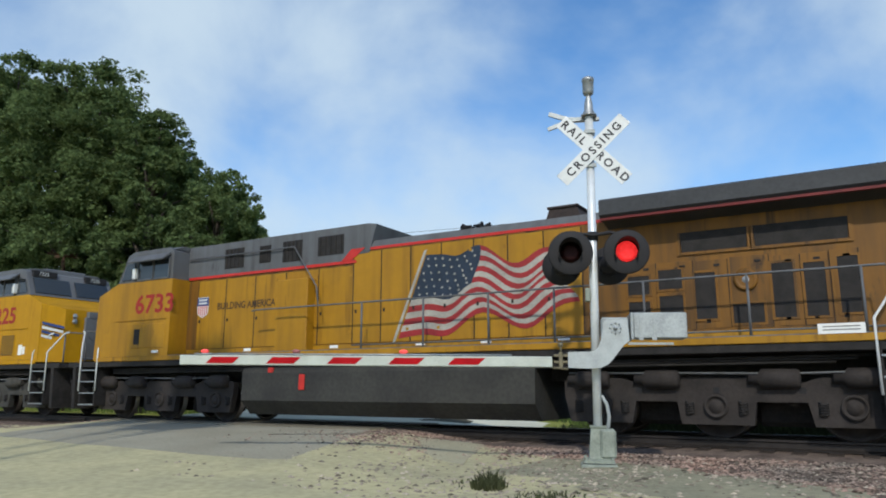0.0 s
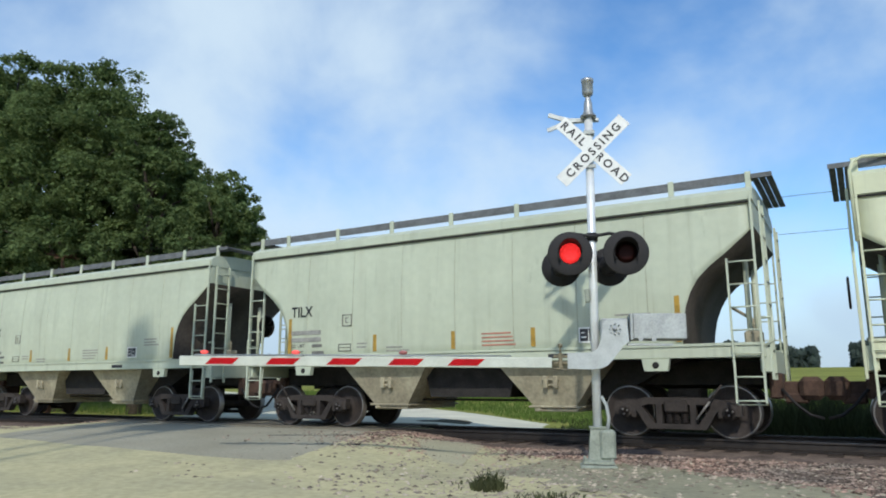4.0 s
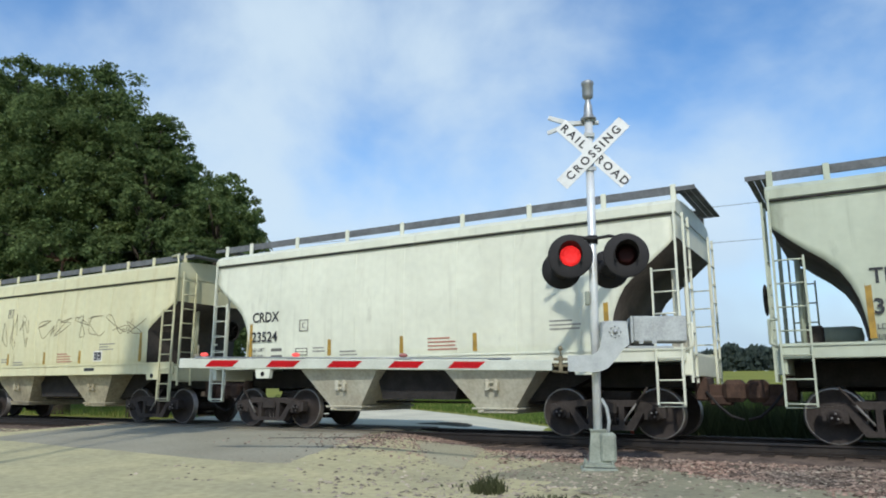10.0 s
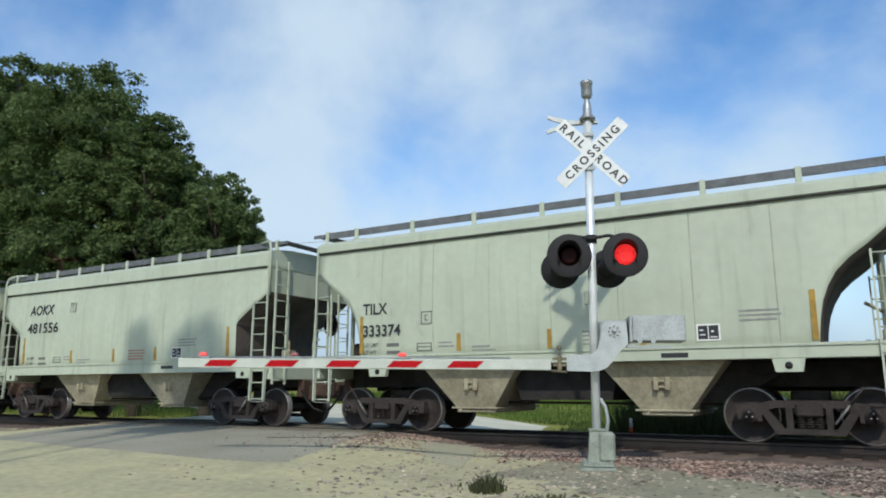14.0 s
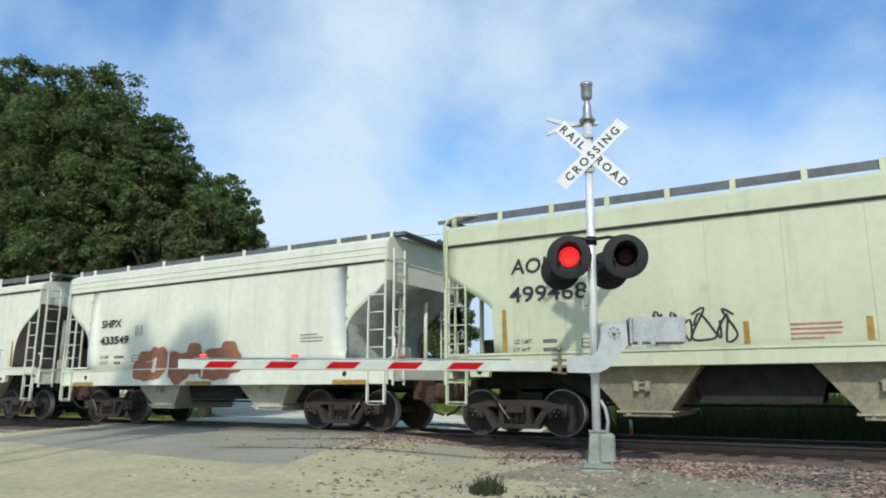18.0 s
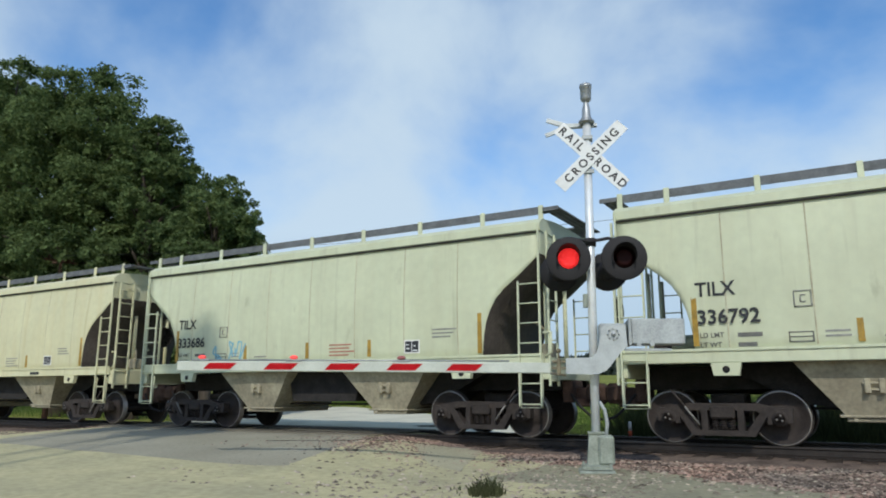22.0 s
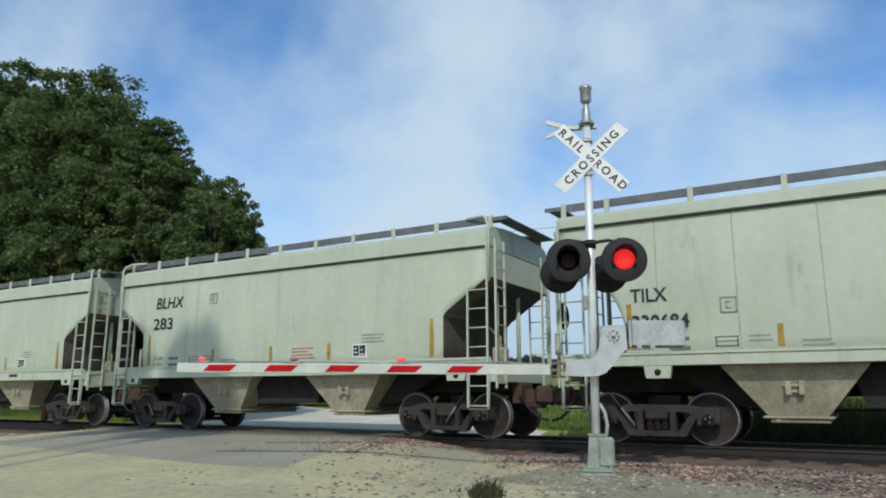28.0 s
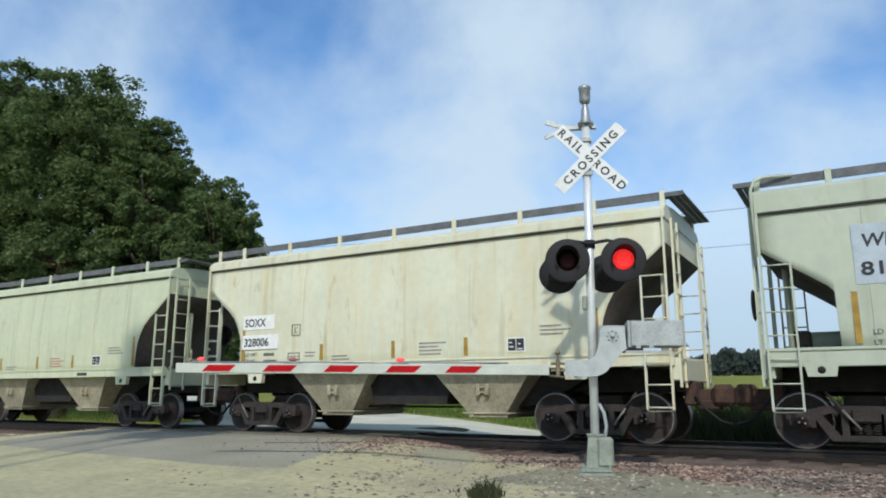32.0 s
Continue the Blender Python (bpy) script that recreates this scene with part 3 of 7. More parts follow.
def hopper_body(kind):
    """Side sheets with the cut-away ends, sloping end sheets, top end walls and the roof, in one shell."""
    top = 3.99 if kind == "A" else 3.97
    eave = EAVE[kind]
    if kind == "S":
        cut = [(0.0, 3.26), (0.29, 2.99), (0.60, 2.77), (0.88, 2.56), (1.02, 2.38), (1.09, 2.20), (1.10, 1.90), (1.11, 1.58), (1.05, 1.50)]
    elif kind == "T":
        cut = [(0.0, 3.52), (0.25, 3.30), (0.47, 3.11), (0.75, 2.90), (0.95, 2.70), (1.08, 2.48), (1.17, 2.25), (1.22, 2.02), (1.25, 1.80), (1.27, 1.58)]
    else:
        cut = [(0.0, 3.2), (0.33, 2.98), (0.66, 2.76), (0.96, 2.55), (1.04, 2.46), (1.05, 1.9), (1.06, 1.58)]
    cols = [(HALF_L - d, z) for d, z in cut]
    cols += [(HALF_L - 1.6 - i * (LEN - 3.2) / 8, 1.40) for i in range(9)]
    cols += [(-x, z) for x, z in cols[:len(cut)]][::-1]
    bm = bmesh.new()
    rows = 7
    near, far = [], []
    for s, store in ((-1, near), (1, far)):
        for x, zl in cols:
            store.append([bm.verts.new((x, s * side_y(zl + (eave - zl) * j / rows), zl + (eave - zl) * j / rows)) for j in range(rows + 1)])
    n = len(cols)
    for store, flip in ((near, False), (far, True)):
        for a, b in zip(store, store[1:]):
            for j in range(rows):
                q = (a[j], a[j + 1], b[j + 1], b[j])
                bm.faces.new(q[::-1] if flip else q).smooth = True
    k = len(cut)
    for i in range(n - 1):                                     # underside and slope sheets; A and T carry shade in their colour
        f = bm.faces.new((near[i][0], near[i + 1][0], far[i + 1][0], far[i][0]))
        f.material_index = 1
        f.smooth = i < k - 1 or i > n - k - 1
    for i in (0, n - 1):                                       # top end walls
        for j in range(rows):
            q = (near[i][j], far[i][j], far[i][j + 1], near[i][j + 1])
            bm.faces.new(q if i == 0 else q[::-1])
    sec = [(1.53, eave), (1.56, eave + 0.02), (1.555, top + 0.17), (1.40, top + 0.27), (0.75, top + 0.33), (0, top + 0.35)]
    sec = [(-y, z) for y, z in sec] + [(y, z) for y, z in sec[-2::-1]]
    a = [bm.verts.new((HALF_L + 0.02, y, z)) for y, z in sec]
    b = [bm.verts.new((-HALF_L - 0.02, y, z)) for y, z in sec]
    for i in range(len(sec) - 1):
        bm.faces.new((a[i], b[i], b[i + 1], a[i + 1]))
    bm.faces.new(a)
    bm.faces.new(b[::-1])
    bm.faces.new((a[0], a[-1], b[-1], b[0]))
    bmesh.ops.recalc_face_normals(bm, faces=bm.faces)
    return bm, top


def seam(x, z0, z1, w=0.012):
    """A shallow weld rib that follows the side."""
    bm = bmesh.new()
    st = [z0 + (z1 - z0) * i / 6 for i in range(7)]
    a = [[bm.verts.new((x + dx, -side_y(z) - dy, z)) for z in st] for dx, dy in ((-w, -0.004), (0, 0.009), (w, -0.004))]
    for p, q in zip(a, a[1:]):
        for j in range(6):
            bm.faces.new((p[j], q[j], q[j + 1], p[j + 1]))
    return bm


def ladder(bm, x0, x1, y, z0, z1, z2, step=0.38):
    """Two flat stiles and round rungs; the second stile is shorter."""
    box(bm, x0 - 0.018, x0 + 0.018, y - 0.02, y + 0.02, z0, z1)
    box(bm, x1 - 0.016, x1 + 0.016, y - 0.02, y + 0.02, z0, z2)
    z = z0 + 0.04
    while z < z2:
        tube(bm, [(x0, y - 0.01, z), (x1, y - 0.01, z)], 0.014, 5)
        z += step
    return bm


def wheelset_mesh():
    bm = bmesh.new()
    for s in (-1, 1):
        c = (0, s * 0.72, 0)
        lathe(bm, [(0.0, -0.05), (0.10, -0.06), (0.14, -0.03), (0.34, 0.0), (0.39, -0.055), (0.432, -0.06)] if s < 0 else [(0.0, -0.05), (0.10, -0.05), (0.34, -0.02), (0.449, -0.06)], 32, "y", c, 0, False)
        lathe(bm, [(0.432 if s < 0 else 0.449, -0.06), (0.449, -0.061), (0.457, -0.055), (0.46, 0.05 * -s), (0.48, 0.06), (0.40, 0.068)], 32, "y", c, 1, False)
    tube(bm, [(0, -1.06, 0), (0, 1.06, 0)], 0.085, 12)
    for s in (-1, 1):                                          # end caps with bolts
        lathe(bm, [(0.0, 1.13 * s), (0.085, 1.13 * s), (0.10, 1.08 * s), (0.10, 0.98 * s)], 14, "y")
        for k in range(3):
            t = k * 2.094
            lathe(bm, [(0.0, 1.15 * s), (0.02, 1.15 * s), (0.02, 1.12 * s)], 6, "y", (0.05 * math.cos(t), 0, 0.05 * math.sin(t)), 1)
    return bm


def side_frame_mesh():
    """Cast side frame with window openings, made of its limbs."""
    bm = bmesh.new()
    y0, y1 = -0.09, 0.09
    prism(bm, [(-1.05, 0.60), (-0.80, 0.64), (-0.55, 0.70), (0.55, 0.70), (0.80, 0.64), (1.05, 0.60), (1.05, 0.50), (0.75, 0.50), (0.5, 0.58), (-0.5, 0.58), (-0.75, 0.50), (-1.05, 0.50)], y0, y1)
    prism(bm, [(-0.50, 0.16), (0.50, 0.16), (0.52, 0.25), (-0.52, 0.25)], y0, y1)
    for s in (-1, 1):
        prism(bm, [(s * 0.74, 0.55), (s * 0.60, 0.55), (s * 0.34, 0.20), (s * 0.50, 0.165)], y0, y1)
        prism(bm, [(s * 0.34, 0.60), (s * 0.24, 0.60), (s * 0.24, 0.24), (s * 0.34, 0.24)], y0, y1)
        prism(bm, [(s * 1.08, 0.62), (s * 1.08, 0.40), (s * 1.0, 0.38), (s * 1.0, 0.5), (s * 0.78, 0.5), (s * 0.78, 0.36), (s * 0.70, 0.36), (s * 0.70, 0.60)], y0, y1)
        lathe(bm, [(0.0, -0.13), (0.115, -0.13), (0.125, -0.05), (0.125, 0.09)], 14, "y", (s * 0.89, 0, 0.457))
    bmesh.ops.recalc_face_normals(bm, faces=bm.faces)
    return bm


def spring_mesh():
    bm = bmesh.new()
    pts = [(0.055 * math.cos(t * 1.05), 0.055 * math.sin(t * 1.05), 0.25 + t * 0.0068) for t in range(40)]
    return tube(bm, pts, 0.013, 5)


def truck_parts(car, x, proto):
    """One four-wheel truck: bolster with side frames, springs and two wheelsets."""
    if proto is None:
        bm = bmesh.new()
        box(bm, -0.2, 0.2, -1.12, 1.12, 0.44, 0.66, 0.03)
        box(bm, -0.3, 0.3, -0.35, 0.35, 0.62, 0.86, 0.03)
        proto = {}
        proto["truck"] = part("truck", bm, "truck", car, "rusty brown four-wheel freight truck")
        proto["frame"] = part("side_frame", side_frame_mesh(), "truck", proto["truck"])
        proto["frame"].matrix_basis = pose(0, -1.0, 0)
        proto["spring"] = part("spring", spring_mesh(), "wheel", proto["truck"])
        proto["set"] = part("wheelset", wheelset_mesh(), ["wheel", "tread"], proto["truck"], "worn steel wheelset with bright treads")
        root = proto["truck"]
    else:
        root = place("truck", proto["truck"].data, car, "rusty brown four-wheel freight truck")
        place("side_frame", proto["frame"].data, root, "", pose(0, -1.0, 0))
        place("spring", proto["spring"].data, root)
        place("wheelset", proto["set"].data, root)
    root.matrix_basis = pose(x, 0, 0)
    kids = {o.name.split(".")[0]: o for o in root.children}
    place("side_frame", proto["frame"].data, root, "", pose(0, 1.0, 0, 0, 0, 180))
    kids["wheelset"].matrix_basis = pose(-0.89, 0, 0.457)
    place("wheelset", proto["set"].data, root, "worn steel wheelset with bright treads", pose(0.89, 0, 0.457))
    if "beam" not in proto:
        bm = bmesh.new()
        for sx in (-1, 1):
            prism(bm, [(sx * 0.36, 0.3), (sx * 0.52, 0.3), (sx * 0.48, 0.62), (sx * 0.40, 0.62)], -0.72, 0.72)
        box(bm, -0.34, 0.34, 0.3, 0.5, 0.34, 0.46)
        proto["beam"] = part("brake_beam", bm, "dark", root)
    else:
        place("brake_beam", proto["beam"].data, root)
    kids["spring"].matrix_basis = pose(-0.13, -1.0, 0)
    for sx in (0.0, 0.13):
        place("spring", proto["spring"].data, root, "", pose(sx, -1.0, 0))
    return proto


TRUCK = None
LABELS = dict(A="straight-cut covered hopper car with roof walkways and end ladders", T="round-cut covered hopper car with roof walkways and end ladders", S="hopper car with a deep sill and ribbed roof edge")


def hopper(kind):
    """A two-bay covered hopper, built once for each kind; x runs forward, the rail's top is z = 0."""
    global TRUCK
    car = thing("hopper_car", "pale " + LABELS[kind], "freight car", group="cars of the freight train")
    bm, top = hopper_body(kind)
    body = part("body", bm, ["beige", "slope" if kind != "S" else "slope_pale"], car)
    up = 0.51 if kind == "A" else 0.55 if kind == "T" else 0.42                          # walkway over the roof edge
    if kind == "S":
        for zz in (3.86, 4.0):
            for s in (-1, 1):
                bm = bmesh.new()
                box(bm, -HALF_L, HALF_L, s * 1.56 - 0.012, s * 1.56 + 0.012, zz - 0.018, zz + 0.018, 0.004)
                part("roof_rib", bm, "beige", body)
    elif kind == "T":
        for i in range(7):
            part("weld_seam", seam(-3.9 + i * 1.3, 1.62, 3.93, 0.018), "seam", body)
    else:
        for i in range(8):
            part("weld_seam", seam(-4.2 + i * 1.2, 1.62, 3.80, 0.008), "beige", body)
    for s in (-1, 1):
        bm = bmesh.new()                                       # long side sill with its lip
        box(bm, -HALF_L - 0.02, HALF_L + 0.02, s * 1.50 - 0.04, s * 1.50 + 0.04, dict(T=1.36, A=1.30, S=1.02)[kind], 1.56 if kind != "S" else 1.44, 0.012)
        box(bm, -HALF_L - 0.02, HALF_L + 0.02, s * 1.535 - 0.03, s * 1.535 + 0.03, 1.555 if kind != "S" else 1.43, 1.60 if kind != "S" else 1.46)
        part("side_sill", bm, "beige", car)
        bm = bmesh.new()                                       # dark sealing strip under the roof edge
        box(bm, -HALF_L, HALF_L, s * 1.53 - 0.03, s * 1.53 + 0.025, EAVE[kind] - 0.028, EAVE[kind] - 0.004)
        part("roof_seal", bm, "dark", car)
        bm = bmesh.new()                                       # roof walkway with a turned-down edge
        box(bm, -HALF_L + 0.02, HALF_L - 0.02, s * 1.02 - 0.24, s * 1.02 + 0.24, top + up - 0.025, top + up)
        box(bm, -HALF_L + 0.02, HALF_L - 0.02, s * 1.27 - 0.012, s * 1.27 + 0.012, top + up - 0.15, top + up)
        part("roof_walkway", bm, "walk", car, "dark grey grated roof walkway")
        step = 1.12 if kind == "A" else 1.53
        xs = [HALF_L - 0.05, HALF_L - 1.35] if kind != "S" else [HALF_L - 0.05, HALF_L - 0.69, HALF_L - 1.56]
        while xs[-1] - step > -HALF_L + 0.4:
            xs.append(xs[-1] - step)
        xs.append(-HALF_L + 0.05)
        for x in xs:
            bm = bmesh.new()
            box(bm, x - 0.05, x + 0.05, s * 1.30 - 0.02, s * 1.30 + 0.02, top + 0.24, top + up + 0.02, 0.008)
            part("walkway_post", bm, "beige", car)
    bm = bmesh.new()                                           # hatch coaming and covers
    box(bm, -HALF_L + 0.3, HALF_L - 0.3, -0.42, 0.42, top + 0.2, top + 0.40, 0.04)
    coam = part("hatch_coaming", bm, "walk", car)
    for i in range(5):
        bm = bmesh.new()
        box(bm, -4.9 + i * 2.0, -3.1 + i * 2.0, -0.46, 0.46, top + 0.40, top + 0.46, 0.03)
        part("hatch_cover", bm, "walk", coam)
    for e in (-1, 1):
        x = e * HALF_L
        bm = bmesh.new()                                       # crosswise end walkway
        for j in range(3):
            c = x + e * (0.04 + j * 0.115)
            box(bm, c - 0.05, c + 0.05, -1.32, 1.32, top + up - 0.07, top + up - 0.045)
        box(bm, min(x, x + e * 0.33), max(x, x + e * 0.33), -1.34, -1.315, top + up - 0.12, top + up - 0.04)
        part("end_walkway", bm, "walk", car)
        bm = bmesh.new()                                       # end platform and its beams
        box(bm, min(x, x - e * 1.3), max(x, x - e * 1.3), -1.46, 1.46, 1.50, 1.55)
        box(bm, x - 0.08, x + 0.08, -1.46, 1.46, 1.12, 1.50, 0.01)
        part("end_platform", bm, "beige", car)
        for s in (-1, 1):
            bm = bmesh.new()                                   # corner side ladder
            ladder(bm, x - e * 0.02, x - e * 0.46, s * 1.575, 0.62, top + 0.12, 3.0)
            part("ladder", bm, "beige", car)
            bm = bmesh.new()                                   # end ladder
            for yy in (1.42, 1.0):
                box(bm, x + e * 0.10 - 0.02, x + e * 0.10 + 0.02, s * yy - 0.022, s * yy + 0.022, 1.0, top)
            z = 1.1
            while z < top - 0.1:
                tube(bm, [(x + e * 0.11, s * 1.42, z), (x + e * 0.11, s * 1.0, z)], 0.014, 5)
                z += 0.38
            part("ladder", bm, "beige", car)
            bm = bmesh.new()                                   # jacking pad
            jx = x - e * (1.74 if kind == "T" else 0.75 if kind == "A" else 1.1)
            prism(bm, [(jx - 0.24, 1.36), (jx + 0.24, 1.36), (jx + 0.2, 1.15), (jx - 0.2, 1.15)], s * 1.44, s * 1.55)
            lathe(bm, [(0.0, s * 1.555), (0.06, s * 1.555), (0.06, s * 1.5)], 10, "y", (jx, 0, 1.25), 1)
            part("jacking_pad", bm, ["beige", "dark"], car)
            bm = bmesh.new()                                   # leaning brace on the slope sheet
            tube(bm, [(x - e * 0.30, s * 0.55, 1.55), (x - e * 0.30, s * 0.55, 3.1)], 0.05, 6)
            part("end_post", bm, "beige", car)
        bm = bmesh.new()                                       # handrail over the corner
        if kind == "A":
            pts = [(x + e * 0.03, -1.58, 3.1), (x + e * 0.03, -1.58, top + 0.25), (x - e * 0.03, -1.56, top + 0.40), (x - e * 0.16, -1.42, top + 0.50), (x - e * 0.6, -1.30, top + 0.50)]
        else:
            pts = [(x - e * 0.02, -1.44, 2.0), (x + e * 0.14, -1.44, 2.0), (x + e * 0.14, -1.44, 1.62), (x - e * 0.02, -1.44, 1.53)]
        tube(bm, pts, 0.028, 6)
        part("handrail", bm, "beige", car)
        bm = bmesh.new()                                       # coupler: shank, head, knuckle
        box(bm, min(x, x + e * 0.45), max(x, x + e * 0.45), -0.10, 0.10, 0.76, 0.98, 0.02)
        box(bm, min(x + e * 0.36, x + e * 0.742), max(x + e * 0.36, x + e * 0.742), -0.25, 0.2, 0.66, 1.06, 0.08)
        box(bm, min(x + e * 0.12, x + e * 0.5), max(x + e * 0.12, x + e * 0.5), -0.16, 0.16, 0.60, 0.78, 0.03)
        box(bm, min(x - e * 0.1, x + e * 0.12), max(x - e * 0.1, x + e * 0.12), -0.32, 0.32, 0.68, 1.12, 0.03)
        part("coupler", bm, "coupler", car, "rusty knuckle coupler")
        bm = bmesh.new()                                       # sagging air hose
        tube(bm, [(x + e * 0.1, -0.35, 0.85), (x + e * 0.3, -0.37, 0.6), (x + e * 0.5, -0.34, 0.42), (x + e * 0.71, -0.3, 0.36)], 0.028, 6)
        part("air_hose", bm, "black", car)
        bm = bmesh.new()                                       # drop stirrup under the corner
        tube(bm, [(x - e * 0.02, -1.52, 1.3), (x - e * 0.02, -1.52, 0.60), (x - e * 0.46, -1.52, 0.60), (x - e * 0.46, -1.52, 1.3)], 0.018, 6)
        part("stirrup", bm, "beige", car)
        bm = bmesh.new()                                       # leaning brake lever by the truck
        tube(bm, [(e * 4.97, -1.16, 0.92), (e * 4.76, -1.16, 0.64)], 0.022, 6, 1)
        tube(bm, [(e * 4.76, -1.16, 0.64), (e * 4.53, -1.16, 0.34)], 0.02, 6, 0)
        part("brake_lever", bm, ["levergrey", "truck"], car, "pale leaning brake lever")
        hx = e * 1.90                                          # discharge chute with its gate
        bm = bmesh.new()
        t = [bm.verts.new((hx + sx * 1.1, sy * 1.32, 1.36)) for sx, sy in ((-1, -1), (1, -1), (1, 1), (-1, 1))]
        u = [bm.verts.new((hx + sx * 0.44, sy * 1.02, 0.53)) for sx, sy in ((-1, -1), (1, -1), (1, 1), (-1, 1))]
        for k in range(4):
            bm.faces.new((t[k], t[(k + 1) % 4], u[(k + 1) % 4], u[k]))
        bm.faces.new(u)
        bmesh.ops.recalc_face_normals(bm, faces=bm.faces)
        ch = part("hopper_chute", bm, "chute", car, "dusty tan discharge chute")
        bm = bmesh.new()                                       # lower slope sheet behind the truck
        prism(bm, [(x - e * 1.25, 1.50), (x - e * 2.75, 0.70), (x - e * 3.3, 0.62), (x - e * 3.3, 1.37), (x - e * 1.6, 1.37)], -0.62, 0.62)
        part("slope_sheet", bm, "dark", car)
        bm = bmesh.new()
        box(bm, hx - 0.52, hx + 0.52, -1.08, 1.08, 0.49, 0.53, 0.01)
        box(bm, hx - 0.42, hx + 0.46, -1.03, 1.03, 0.42, 0.49, 0.015)
        tube(bm, [(hx - 0.3, -1.14, 0.46), (hx - 0.3, 1.14, 0.46)], 0.03, 8)
        part("outlet_gate", bm, "chute", ch)
        bm = bmesh.new()                                       # vibrator bracket on the chute face
        box(bm, hx - 0.17, hx + 0.17, -1.235, -1.16, 1.0, 1.04, 0.01)
        box(bm, hx - 0.15, hx + 0.15, -1.215, -1.13, 0.90, 0.935, 0.01)
        for sx in (-0.1, 0.1):
            box(bm, hx + sx - 0.045, hx + sx + 0.045, -1.245, -1.15, 0.86, 1.09, 0.015)
        part("bracket", bm, "chute", ch)
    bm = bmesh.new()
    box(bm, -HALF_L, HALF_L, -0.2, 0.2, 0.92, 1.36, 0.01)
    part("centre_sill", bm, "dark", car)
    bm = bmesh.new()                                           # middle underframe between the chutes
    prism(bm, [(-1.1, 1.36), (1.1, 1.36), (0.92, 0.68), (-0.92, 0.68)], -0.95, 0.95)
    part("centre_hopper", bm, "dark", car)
    bm = bmesh.new()                                           # brake reservoir and valve
    lathe(bm, [(0.0, -0.45), (0.16, -0.42), (0.2, -0.3), (0.2, 0.3), (0.16, 0.42), (0.0, 0.45)], 14, "x", (-HALF_L + 0.75, 0.55, 1.8))
    part("brake_reservoir", bm, "beige", car)
    bm = bmesh.new()
    box(bm, -HALF_L + 0.3, -HALF_L + 0.6, -0.5, -0.2, 1.55, 1.95, 0.03)
    part("control_valve", bm, "truck", car)
    bm = bmesh.new()                                           # retaining pipe with its cluster of fittings
    tube(bm, [(HALF_L - 0.25, -0.5, 1.5), (HALF_L - 0.25, -0.5, 2.05), (HALF_L - 0.6, -0.35, 2.3)], 0.03, 6)
    box(bm, HALF_L - 0.4, HALF_L - 0.1, -0.62, -0.38, 1.55, 1.85, 0.03)
    part("pipe_fitting", bm, "chute", car)
    bm = bmesh.new()                                           # brake rods and far beam under the floor
    tube(bm, [(-3.2, -0.5, 0.62), (3.2, -0.5, 0.62)], 0.025, 6)
    part("brake_rod", bm, "dark", car)
    bm = bmesh.new()
    box(bm, -HALF_L, HALF_L, 0.9, 1.1, 0.84, 1.36)
    part("underframe", bm, "dark", car)
    bm = bmesh.new()                                           # hand-brake wheel
    lathe(bm, [(0.25, -0.02), (0.28, 0.0), (0.25, 0.02), (0.22, 0.0), (0.25, -0.02)], 20, "x", (-HALF_L - 0.22, -0.75, 2.4))
    for k in range(4):
        a = k * math.pi / 4
        tube(bm, [(-HALF_L - 0.22, -0.75 + 0.25 * math.cos(a), 2.4 + 0.25 * math.sin(a)), (-HALF_L - 0.22, -0.75 - 0.25 * math.cos(a), 2.4 - 0.25 * math.sin(a))], 0.014, 5)
    part("brake_wheel", bm, "dark", car)
    # yellow reflector strips along the side
    for d, h in ((-4.42, 0.92), (-2.0, 0.36), (-0.05, 0.36), (1.7, 0.36), (4.40, 0.92)):
        if kind == "S":
            break
        bm = bmesh.new()
        y = -side_y(1.65 + h / 2) - 0.006
        box(bm, d - 0.045, d + 0.045, y - 0.004, y + 0.02, 1.64, 1.64 + h)
        part("reflector_strip", bm, "amber", car)
    for d in (-4.75, 0.0, 4.75) if kind == "S" else ():
        bm = bmesh.new()
        box(bm, d - 0.46, d + 0.46, -1.548, -1.53, 1.03, 1.12)
        part("reflector_strip", bm, "amber", car)
    tc = 4.45 if kind == "A" else 4.17
    TRUCK = truck_parts(car, tc, TRUCK)
    truck_parts(car, -tc, TRUCK)
    return car


def bars(parent, x, z, n, w, mtl, name="stencil", gap=0.075, h=0.032, seed=0):
    """A block of small print that cannot be read, as plain bars."""
    bm = bmesh.new()
    rnd = random.Random(seed)
    for i in range(n):
        zz = z - i * gap
        ww = w * rnd.uniform(0.6, 1.0)
        y = -side_y(zz) - 0.006
        box(bm, x, x + ww, y - 0.001, y + 0.012, zz - h / 2, zz + h / 2)
    return part(name, bm, mtl, parent)


def placard(parent, x, z):
    """White-framed black panel of two fields."""
    bm = bmesh.new()
    y = -side_y(z) - 0.007
    box(bm, x - 0.19, x + 0.19, y - 0.002, y + 0.02, z - 0.14, z + 0.14, 0, 0)
    for a, b, c, d in ((-0.165, -0.008, -0.115, 0.115), (0.008, 0.165, -0.115, 0.115)):
        box(bm, x + a, x + b, y - 0.005, y, z + c, z + d, 0, 1)
    for a, b, c, d in ((-0.14, -0.05, -0.05, -0.03), (-0.14, -0.08, 0.03, 0.05), (0.03, 0.14, -0.09, -0.07), (0.05, 0.09, 0.0, 0.03)):
        box(bm, x + a, x + b, y - 0.007, y - 0.004, z + c, z + d, 0, 0)
    return part("placard", bm, ["paper", "ink"], parent, "white-framed black panel")


